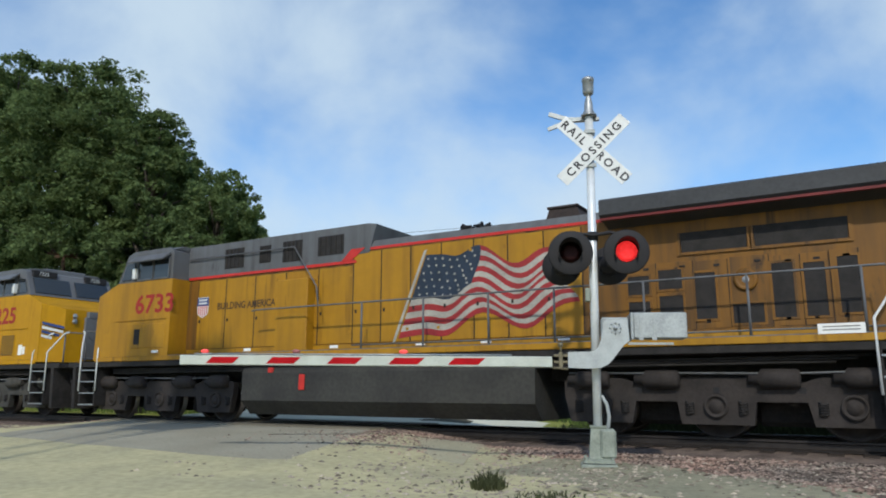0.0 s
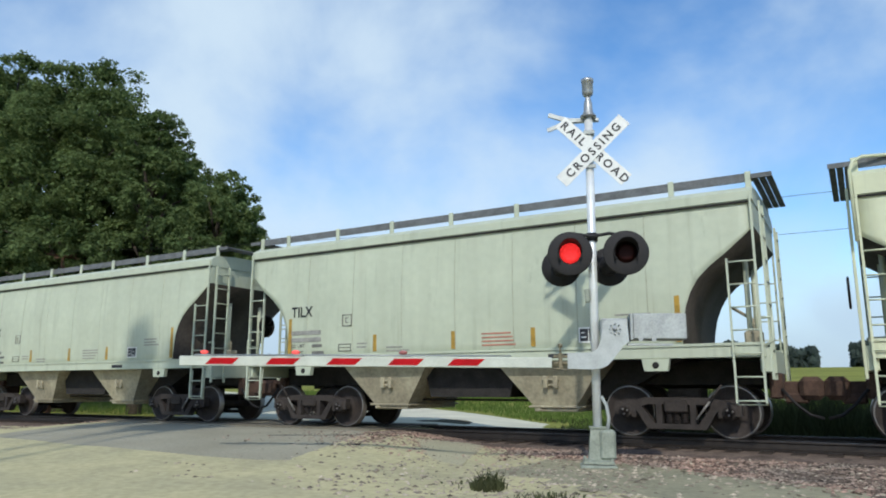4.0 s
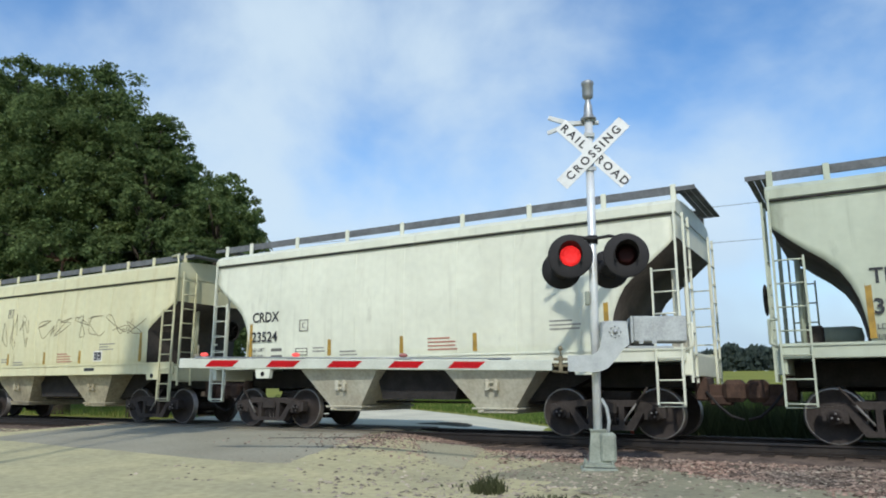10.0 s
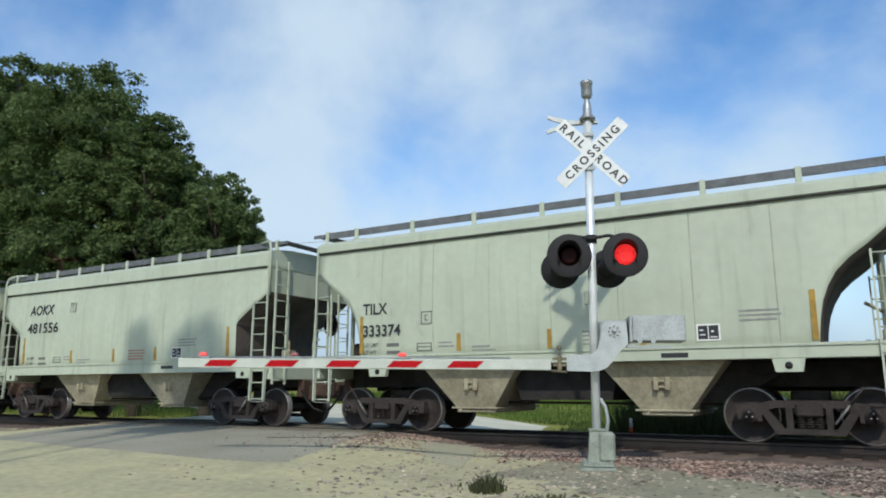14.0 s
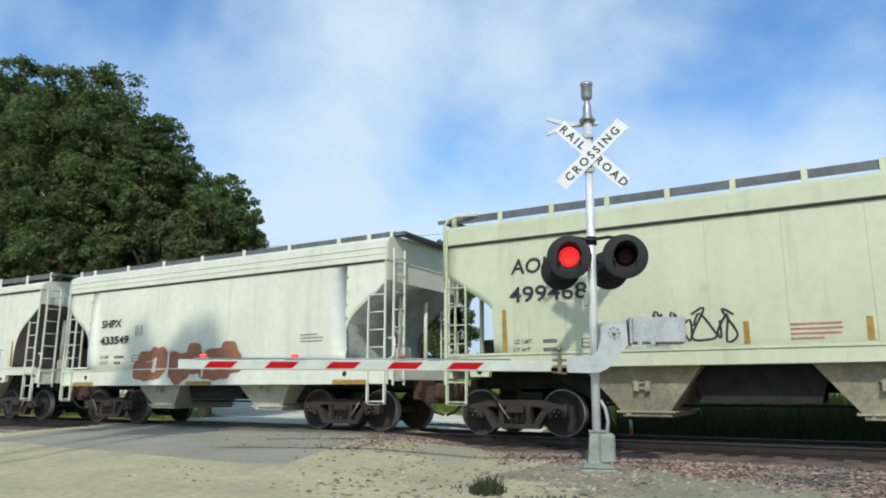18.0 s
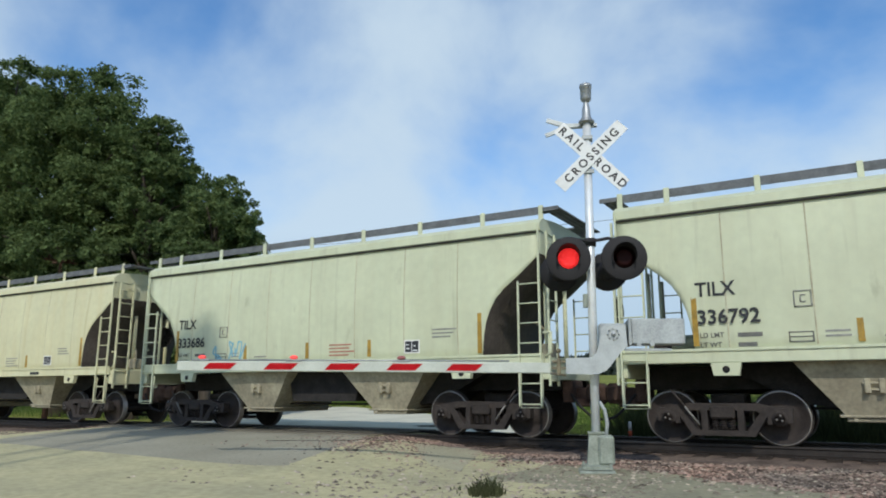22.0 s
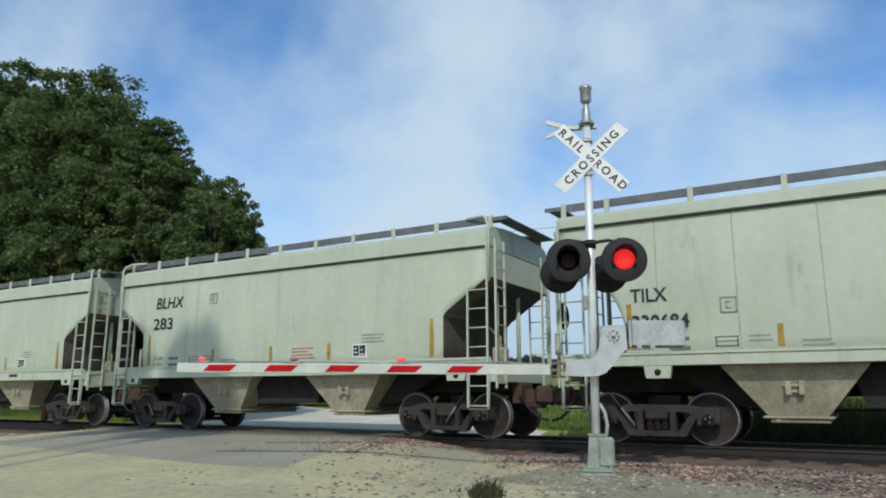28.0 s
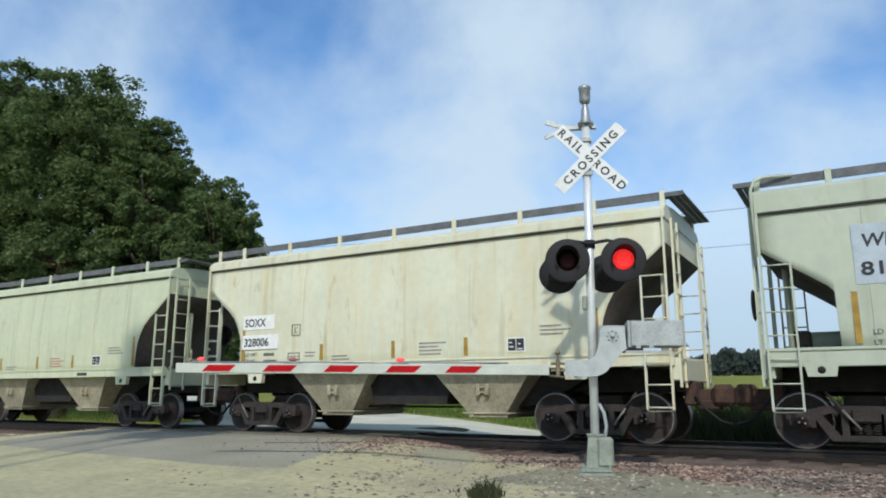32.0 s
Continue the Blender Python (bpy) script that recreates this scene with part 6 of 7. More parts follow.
    if old:
        prism(bm, [(-1.35, 1.34), (-1.42, 1.2), (-1.42, 0.55), (-1.1, 0.22), (1.1, 0.22), (1.42, 0.55), (1.42, 1.2), (1.35, 1.34)], -4.35, 3.35, axis="x")
    else:
        prism(bm, [(-1.20, 1.34), (-1.20, 0.85), (-1.42, 0.80), (-1.42, 0.55), (-1.1, 0.22), (1.1, 0.22), (1.42, 0.55), (1.42, 0.80), (1.20, 0.85), (1.20, 1.34)], -4.78, 4.0, axis="x")
    tank = part("fuel_tank", bm, "tank", eng, "grimy dark fuel tank")
    if old:
        slab(tank, "fuel_gauge", "red", 1.35, 1.52, s * 1.42, s * 1.45, 0.8, 1.15, 0.01)
        slab(tank, "filler_cap", "red", 2.35, 2.5, s * 1.36, s * 1.44, 1.2, 1.32, 0.01)
    else:
        for x0, x1 in ((-3.3, -1.5), (-1.1, 0.9)):
            bm = bmesh.new()
            lathe(bm, [(0.0, x0), (0.2, x0 + 0.03), (0.25, x0 + 0.12), (0.25, x1 - 0.12), (0.2, x1 - 0.03), (0.0, x1)], 18, "x", (0, s * 1.22, 1.08))
            part("air_reservoir", bm, "tank", tank, "grey air reservoir")
        slab(tank, "equipment_box", "tank", 1.3, 2.9, s * 1.18, s * 1.44, 0.82, 1.36, 0.03)
        slab(tank, "equipment_box", "tank", -4.15, -3.5, s * 1.18, s * 1.44, 0.82, 1.36, 0.03)
    bm = bmesh.new()
    for k in range(3):
        tube(bm, [(-10 + k * 0.3, s * 1.3, 1.36 - k * 0.05), (-3, s * 1.34, 1.30 - k * 0.04), (4, s * 1.34, 1.36 - k * 0.05), (8.5, s * 1.3, 1.34 - k * 0.05)], 0.02, 5)
    part("pipework", bm, "dark", eng)
    engine_truck(eng, 6.64, (-2.12, 0.03, 2.03), clean, s)
    engine_truck(eng, -7.56, (-2.03, 0.02, 2.01), clean, s)
    return eng


M["slogan"] = mat("faded_dark_lettering", (0.065, 0.035, 0.015), 0.6, 0, 0.3, 8, 40, 0.0)
M["old_yellow"] = hull("grimy_yellow_paint", (0.375, 0.185, 0.004), (0.17, 0.08, 0.007), 0.55, 0.55)
M["old_grey"] = hull("sooty_grey_paint", (0.11, 0.115, 0.12), (0.05, 0.045, 0.04), 0.6, 0.6)
M["maroon"] = mat("sooty_maroon_stripe", (0.16, 0.018, 0.016), 0.6, 0, 0.3, 2, 20, 0.0)
M["rad"] = mat("dark_radiator_grey", (0.05, 0.052, 0.054), 0.6, 0, 0.3, 1.5, 20, 0.08)
M["stack"] = mat("rusty_exhaust", (0.05, 0.035, 0.03), 0.8, 0, 0.5, 4, 20, 0.2)
M["tank"] = mat("grimy_tank_paint", (0.046, 0.045, 0.038), 0.75, 0, 0.45, 1.2, 12, 0.1, tint=(0.028, 0.027, 0.024))
M["grime"] = mat("grey_green_truck_grime", (0.060, 0.058, 0.049), 0.85, 0, 0.4, 3, 20, 0.2)
M["rust"] = mat("brown_truck_grime", (0.038, 0.031, 0.027), 0.85, 0, 0.4, 3, 20, 0.2)
M["fred"] = mat("faded_flag_red", (0.33, 0.025, 0.025), 0.55, 0, 0.3, 2, 20, 0.0)
M["fwhite"] = mat("faded_flag_white", (0.41, 0.39, 0.33), 0.55, 0, 0.3, 2, 20, 0.0)
M["fblue"] = mat("faded_flag_blue", (0.02, 0.033, 0.055), 0.55, 0, 0.3, 2, 20, 0.0)
M["numred"] = mat("red_number_paint", (0.32, 0.018, 0.01), 0.5, 0, 0.2, 4, 30, 0.0)
ENG_A = locomotive("6733", "weathered yellow and grey diesel locomotive running long hood first", 1, "rust", True)
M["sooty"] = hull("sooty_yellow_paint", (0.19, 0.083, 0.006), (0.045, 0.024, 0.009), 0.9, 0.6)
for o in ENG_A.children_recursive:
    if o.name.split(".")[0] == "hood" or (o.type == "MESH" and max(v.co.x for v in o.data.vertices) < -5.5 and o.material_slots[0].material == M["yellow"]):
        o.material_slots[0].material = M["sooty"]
    for sl in o.material_slots:
        if sl.material in (M["yellow"], M["lgrey"]):
            sl.material = M["old_yellow" if sl.material == M["yellow"] else "old_grey"]
ENG_B = locomotive("7225", "clean yellow and grey diesel locomotive running cab first", -1, "grime", False)


# ---- crossing signal with gate ----
BASE = (-3.33, -4.07, -0.17)
SIG = thing("crossing_signal", "silver railroad crossing signal mast with lowered gate arm", "crossing signal", pose(*BASE, 0, 0.65, 21))


def signal_lamp(parent, x, z, n):
    """Round background, hood, housing and a lens drum that turns its lit or its dark face forward."""
    bm = bmesh.new()
    lathe(bm, [(0.0, 0.03), (0.31, 0.03), (0.325, 0.015), (0.325, -0.005), (0.31, -0.012), (0.165, -0.012)], 32, "y", (x, -0.28, z))
    bg = part("background", bm, "black", parent, "round black lamp background")
    bm = bmesh.new()                                            # hood: cut tube
    k = 24
    a, b = [], []
    for i in range(k + 1):
        t = radians(-35 + 250 * i / k)
        ln = 0.10 + 0.22 * max(0.0, math.sin(t))
        for r, store in ((0.175, a), (0.165, b)):
            store.append((bm.verts.new((x + r * math.cos(t), -0.29, z + r * math.sin(t))), bm.verts.new((x + r * math.cos(t), -0.29 - ln, z + r * math.sin(t)))))
    for s in (a, b):
        for p, q in zip(s, s[1:]):
            bm.faces.new((p[0], q[0], q[1], p[1])).smooth = True
    for p, q, u, w in zip(a, a[1:], b, b[1:]):
        bm.faces.new((p[1], q[1], w[1], u[1]))
    part("hood", bm, "black", bg)
    bm = bmesh.new()
    lathe(bm, [(0.165, 0.0), (0.165, 0.20), (0.12, 0.27), (0.0, 0.28)], 20, "y", (x, -0.26, z))
    part("housing", bm, "black", bg)
    bm = bmesh.new()                                            # lens drum, lit in front, dark behind
    r = 0.150
    lathe(bm, [(0.0, -0.022), (r * 0.55, -0.02), (r, -0.006)], 24, "y", (0, 0, 0), 0)
    lathe(bm, [(r, -0.006), (r, 0.006)], 24, "y", (0, 0, 0), 1)
    lathe(bm, [(r, 0.006), (r * 0.55, 0.02), (0.0, 0.022)], 24, "y", (0, 0, 0), 1)
    drum = part("lens", bm, ["lit", "unlit"], parent, "red signal lens")
    drum.matrix_basis = pose(x, -0.30, z)
    return drum


def stadium(bm, cx, cz, length, width, ang, y, t, mi=0):
    c, s = math.cos(ang), math.sin(ang)
    pts = [(-length / 2, -width / 2), (length / 2, -width / 2), (length / 2, width / 2), (-length / 2, width / 2)]
    prism(bm, [(cx + px * c - pz * s, cz + px * s + pz * c) for px, pz in pts], y - t, y, mi)


def crossing_signal():
    z = 0.0
    bm = bmesh.new()
    tube(bm, [(0, 0, 0.05), (0, 0, 5.22)], 0.062, 20)
    mast = part("mast", bm, "mast", SIG, "round galvanised mast")
    bm = bmesh.new()
    lathe(bm, [(0.085, 5.14), (0.085, 5.20), (0.07, 5.22), (0.062, 5.36), (0.03, 5.48), (0.022, 5.50)], 16, "z")
    lathe(bm, [(0.12, 5.13), (0.12, 5.16)], 16, "z")
    part("mast_cap", bm, "steel", mast)
    bm = bmesh.new()
    lathe(bm, [(0.03, 5.46), (0.075, 5.50), (0.085, 5.53), (0.085, 5.70), (0.095, 5.71), (0.095, 5.755), (0.06, 5.775), (0.0, 5.78)], 18, "z")
    part("bell", bm, "steel", SIG, "galvanised crossing bell")
    # cast base with webs
    bm = bmesh.new()
    rings = [(0.21, 0.0), (0.21, 0.035), (0.135, 0.06), (0.10, 0.46), (0.115, 0.48), (0.115, 0.50)]
    prev = None
    for r, h in rings:
        ring = [bm.verts.new((sx * r, sy * r, h)) for sx, sy in ((-1, -1), (1, -1), (1, 1), (-1, 1))]
        if prev:
            for k in range(4):
                bm.faces.new((prev[k], prev[(k + 1) % 4], ring[(k + 1) % 4], ring[k]))
        prev = ring
    bm.faces.new(prev)
    for k in range(4):
        sx, sy = ((-1, -1), (1, -1), (1, 1), (-1, 1))[k]
        lathe(bm, [(0.022, 0.03), (0.022, 0.075), (0.0, 0.08)], 8, "z", (sx * 0.18, sy * 0.18, 0))
    base = part("base_casting", bm, "cast", SIG, "aluminium-painted pinnacle base")
    bm = bmesh.new()
    box(bm, 0.02, 0.24, -0.17, 0.12, 0.06, 0.46, 0.03)
    part("junction_box", bm, "cast", base)
    bm = bmesh.new()
    box(bm, -0.25, 0.25, -0.25, 0.25, -0.30, -0.012, 0.02)
    part("foundation", bm, "cast", SIG, "grey-green foundation block")
    bm = bmesh.new()
    tube(bm, [(0.13, -0.02, 0.40), (0.16, -0.02, 0.62), (0.13, -0.02, 0.80), (0.06, -0.02, 0.92)], 0.026, 8)
    part("conduit", bm, "silver", SIG)
    # crossbuck: two boards with black letters
    cx, cz = 0.05, 4.565
    for ang, words, y, t in ((45, None, -0.10, 0.012), (-45, None, -0.085, 0.012)):
        bm = bmesh.new()
        stadium(bm, cx, cz, 1.35, 0.22, radians(ang), y, t)
        b = part("crossbuck_board", bm, "white_p", SIG, "white crossbuck board with black letters")
        if ang == 45:
            front = b
        else:
            back = b
    def word(txt, s, size, ang, along, y):
        me = text_mesh(txt, size, "ink", 0.0, 0.0, 1.42, 0.005)
        w = max(v.co.x for v in me.vertices)
        a = radians(ang)
        m = Matrix.Translation((cx + along * math.cos(a), y, cz + along * math.sin(a))) @ Matrix.Rotation(-a, 4, "Y") @ pose(0, 0, 0, 90) @ Matrix.Translation((-w / 2, -size * 0.34, 0))
        place("lettering", me, s, "", m)
    word("CROSSING", front, 0.175, 45, 0.0, -0.1135)
    word("RAIL", back, 0.175, -45, -0.40, -0.0985)
    word("ROAD", back, 0.175, -45, 0.39, -0.0985)
    bm = bmesh.new()
    box(bm, -0.09, 0.09, -0.085, -0.05, 4.30, 4.36, 0.005)
    box(bm, -0.08, 0.08, -0.085, 0.08, 4.84, 4.90, 0.005)
    part("board_clamp", bm, "galv", SIG)
    # second crossbuck for the other direction, seen nearly edge-on
    bm = bmesh.new()
    prism(bm, [(-0.62, 5.22), (-0.60, 5.28), (-0.28, 5.17), (-0.30, 5.10)], 0.10, 0.14)
    prism(bm, [(-0.64, 5.02), (-0.62, 4.97), (-0.30, 5.08), (-0.32, 5.15)], 0.10, 0.14)
    prism(bm, [(-0.34, 5.17), (0.16, 5.15), (0.16, 5.11), (-0.34, 5.10)], 0.08, 0.16)
    part("rear_crossbuck", bm, "silver", SIG, "rear crossbuck boards seen on edge")
    # lamp arm and lamps
    bm = bmesh.new()
    tube(bm, [(-0.42, -0.10, 3.24), (-0.25, -0.09, 3.28), (0, -0.08, 3.24), (0.25, -0.09, 3.28), (0.42, -0.10, 3.24)], 0.026, 8)
    lathe(bm, [(0.085, 3.18), (0.085, 3.30)], 14, "z")
    tube(bm, [(-0.36, -0.10, 3.25), (-0.33, -0.16, 3.0)], 0.024, 8)
    tube(bm, [(0.42, -0.10, 3.24), (0.46, -0.16, 3.0)], 0.024, 8)
    part("lamp_bracket", bm, "black", SIG)
    drums = [signal_lamp(SIG, -0.33, 2.95, 0), signal_lamp(SIG, 0.46, 2.95, 1)]
    for x in (-0.46, 0.26):                                    # rear-facing lamps, lower and behind
        bm = bmesh.new()
        lathe(bm, [(0.0, 0.0), (0.29, 0.0), (0.30, 0.02), (0.29, 0.04)], 24, "y", (x, 0.30, 2.85))
        lathe(bm, [(0.15, 0.0), (0.15, -0.2), (0.1, -0.26), (0.0, -0.27)], 16, "y", (x, 0.30, 2.85))
        part("rear_lamp", bm, "black", SIG, "rear-facing signal lamp")
    # gate mechanism
    bm = bmesh.new()
    box(bm, 0.08, 0.46, -0.16, 0.16, 1.66, 2.02, 0.02)
    part("gate_mechanism", bm, "galv", SIG, "silver gate mechanism housing")
    bm = bmesh.new()
    prism(bm, [(-0.40, 1.30), (-0.40, 1.52), (-0.06, 1.53), (0.02, 1.58), (0.06, 1.68), (0.12, 1.96), (0.16, 1.99), (0.44, 1.98), (0.46, 1.68), (0.38, 1.62), (0.24, 1.44), (0.16, 1.35), (0.06, 1.305), (-0.06, 1.29)], -0.26, -0.22)
    for k in range(8):
        t = k * math.pi / 4
        lathe(bm, [(0.0, -0.285), (0.014, -0.285), (0.014, -0.25)], 6, "y", (0.27 + 0.075 * math.cos(t), 0, 1.86 + 0.075 * math.sin(t)), 1)
    lathe(bm, [(0.0, -0.30), (0.03, -0.30), (0.035, -0.25)], 10, "y", (0.27, 0, 1.86), 1)
    plate = part("arm_support_plate", bm, ["silver", "steel"], SIG, "silver arm support plate with bolts")
    bm = bmesh.new()
    box(bm, 0.48, 0.52, -0.27, 0.22, 1.70, 2.08, 0.01)
    box(bm, 0.52, 1.25, -0.24, 0.20, 1.72, 2.08, 0.015)
    for x in (0.62, 0.80):
        box(bm, x - 0.012, x + 0.012, -0.252, -0.22, 1.72, 2.0)
        box(bm, x - 0.03, x + 0.03, -0.26, -0.22, 1.69, 1.735)
    box(bm, 0.44, 1.06, -0.22, -0.15, 1.63, 1.66)
    part("counterweight", bm, "galv", SIG, "galvanised counterweight block")
    bm = bmesh.new()
    box(bm, -0.13, -0.06, -0.09, 0.0, 2.26, 2.46, 0.01)
    part("terminal_box", bm, "cast", SIG, "small grey terminal box on the mast")
    bm = bmesh.new()
    box(bm, -0.60, -0.40, -0.27, -0.23, 1.36, 1.40, 0.008)
    box(bm, -0.60, -0.40, -0.27, -0.23, 1.45, 1.49, 0.008)
    box(bm, -0.53, -0.47, -0.29, -0.21, 1.30, 1.52, 0.01)
    tube(bm, [(-0.50, -0.25, 1.5), (-0.50, -0.25, 1.62)], 0.014, 6)
    lathe(bm, [(0.0, 1.58), (0.035, 1.60), (0.035, 1.64), (0.0, 1.66)], 10, "z", (-0.50, -0.25, 0))
    tube(bm, [(-0.62, -0.31, 1.30), (-0.40, -0.31, 1.28)], 0.016, 6)
    part("arm_clamp", bm, "brass", SIG, "tarnished brass arm clamp")
    # arm: white tapered board with slanted red bars
    bm = bmesh.new()
    z0, z1, tip = 1.305, 1.455, -6.33
    box(bm, tip, -0.62, -0.28, -0.22, z0, z1, 0.01)
    arm = part("gate_arm", bm, "arm_white", SIG, "white gate arm with red slanted stripes")
    for c in (5.62, 4.64, 3.68, 2.74, 1.85):
        bm = bmesh.new()
        prism(bm, [(-c - 0.27, z0 + 0.026), (-c + 0.17, z0 + 0.026), (-c + 0.28, z1 - 0.026), (-c - 0.17, z1 - 0.026)], -0.284, -0.2805)
        part("red_stripe", bm, "stripe", arm)
    bm = bmesh.new()
    tube(bm, [(-1.2, -0.25, z1 + 0.02), (-3.8, -0.25, z1 + 0.02), (-6.1, -0.25, z1 + 0.015)], 0.012, 6)
    part("wire", bm, "steel", arm)
    small = []
    for x, n in ((-5.93, 2), (-4.45, 0), (-2.79, 1)):
        bm = bmesh.new()
        box(bm, x - 0.13, x + 0.13, -0.29, -0.21, z1, z1 + 0.03, 0.008)
        part("lamp_base", bm, "steel", arm)
        bm = bmesh.new()
        r = 0.042
        lathe(bm, [(0.0, -0.035), (r * 0.8, -0.03), (r, 0.0)], 14, "y", (0, 0, 0), 0)
        lathe(bm, [(r, 0.0), (r * 0.8, 0.03), (0.0, 0.035)], 14, "y", (0, 0, 0), 1 if n != 2 else 0)
        o = part("gate_lamp", bm, ["small_lit", "faint"], arm, "small red lamp on the gate arm")
        o.scale = (1.6, 1, 1)
        o.matrix_basis = Matrix.Translation((x, -0.25, z1 + 0.06)) @ Matrix.Diagonal((1.6, 1, 0.8, 1))
        small.append(o)
    return drums, small


M["stripe"] = mat("red_reflective_sheet", (0.40, 0.008, 0.012), 0.7, 0, 0.15, 5, 40, 0.0, spec=0.1)
M["brass"] = mat("tarnished_brass_fitting", (0.22, 0.19, 0.12), 0.5, 0.5, 0.4, 12, 60, 0.1)
M["faint"] = mat("clear_red_lamp", (0.35, 0.12, 0.11), 0.3, 0, 0.2, 20, 60, 0.0)
DRUMS, SMALL = crossing_signal()


def beats():
    """When the lamps change over."""
    return [0.58 * k for k in range(6)] + [2.9 + 0.5973 * k for k in range(1, 38)] + [25.0 + 0.58 * k for k in range(1, 6)] + [27.9 + 0.6 * k for k in range(1, 7)]


def SIGNAL_MOTION():
    """The lenses turn about: the lamp next to the counterweight is lit first."""
    for drum, lit in ((DRUMS[0], False), (DRUMS[1], True), (SMALL[1], False), (SMALL[2], True)):
        home = drum.matrix_basis.copy()
        ang = 0 if lit else 180
        rows = [] if beats()[0] < 0.01 else [(0.0, home @ Matrix.Rotation(radians(ang), 4, "Z"))]
        for t in beats():
            if t > 31.8:
                break
            rows += [(t + k / 30, home @ Matrix.Rotation(radians(ang + k * 60), 4, "Z")) for k in range(4)]
            ang += 180
        rows.append((32.0, home @ Matrix.Rotation(radians(ang), 4, "Z")))
        walk(drum, rows)


# ---- trees, far things and sky ----
def tree(name, label, height, spread, seed, leaves, low=0.1, mtl="leaf", size=0.26, lobes=26, girth=0.02):
    """Tapered trunk, forking limbs and an uneven crown: leafy boughs, each of many clumps."""
    rnd = random.Random(seed)
    root = thing(name, label, "tree")
    bm = bmesh.new()
    r0 = height * girth
    tube(bm, [(0, 0, -0.8), (0, 0, height * 0.12), (0.1, 0.1, height * 0.35), (0, 0, height * 0.6), (0.1, 0, height * 0.8)], [r0 * 1.3, r0, r0 * 0.75, r0 * 0.45, r0 * 0.12], 10)
    trunk = part("trunk", bm, "bark", root)
    mid, up = height * (0.5 + low / 2), height * (0.5 - low / 2)
    clumps = []
    for i in range(lobes):
        zz = 1 - 2 * (i + 0.4) / lobes
        a = i * 2.399963 + rnd.uniform(-0.35, 0.35)
        q = math.sqrt(max(0.0, 1 - zz * zz))
        big = spread * rnd.uniform(0.26, 0.42)
        kx, kz = (spread - big) / spread * rnd.uniform(0.85, 1.06), (up - big * 0.85) / up
        c = Vector((math.cos(a) * q * spread * kx, math.sin(a) * q * spread * kx, mid + zz * up * kz))
        z0 = max(height * 0.12, min(c.z - 0.12 * height, height * 0.66))
        bm = bmesh.new()
        p0 = Vector((0, 0, z0))
        tube(bm, [p0, p0.lerp(c, 0.5) + Vector((0, 0, 0.03 * height)), c], [r0 * 0.34, r0 * 0.2, 0.03], 6)
        part("limb", bm, "bark", trunk)
        for _ in range(30):
            v = Vector((rnd.gauss(0, 1), rnd.gauss(0, 1), rnd.gauss(0.2, 1))).normalized()
            clumps.append((c + Vector((v.x, v.y, v.z * 0.85)) * big * rnd.uniform(0.55, 0.92), big * rnd.uniform(0.16, 0.36), v))
    for _ in range(lobes * 9):                                  # inner foliage round the limbs
        a, q = rnd.random() * 6.28, math.sqrt(rnd.random()) * 0.72
        w = rnd.uniform(-0.8, 0.8)
        v = Vector((math.cos(a) * q, math.sin(a) * q, w * (1 - q * 0.5)))
        clumps.append((Vector((v.x * spread, v.y * spread, mid + v.z * up)), spread * rnd.uniform(0.08, 0.14), v.normalized()))
    total = sum(r * r for _, r, _ in clumps)
    verts, faces = [], []
    for c, r, out in clumps:
        for _ in range(int(leaves * r * r / total)):
            v = (Vector((rnd.gauss(0, 1), rnd.gauss(0, 1), rnd.gauss(0, 1))) + out * 0.4).normalized()
            p = c + Vector((v.x, v.y, v.z * 0.75)) * r * rnd.uniform(0.35, 1.12)
            u = (v * 0.6 + Vector((rnd.gauss(0, 0.5), rnd.gauss(0, 0.5), rnd.gauss(0.55, 0.5)))).normalized()
            a = u.orthogonal().normalized()
            b = u.cross(a)
            t = rnd.random() * 6.28
            a, b = a * math.cos(t) + b * math.sin(t), b * math.cos(t) - a * math.sin(t)
            s = size * rnd.uniform(0.6, 1.3)
            i = len(verts)
            verts += [p - a * s * 0.5, p + b * s * 0.32 + u * s * 0.08, p + a * s * 0.5, p - b * s * 0.32 + u * s * 0.06]
            faces.append((i, i + 1, i + 2, i + 3))
    me = bpy.data.meshes.new("crown")
    me.from_pydata([tuple(v) for v in verts], [], faces)
    me.materials.append(M[mtl])
    place("crown", me, root, "dense dark green foliage")
    return root


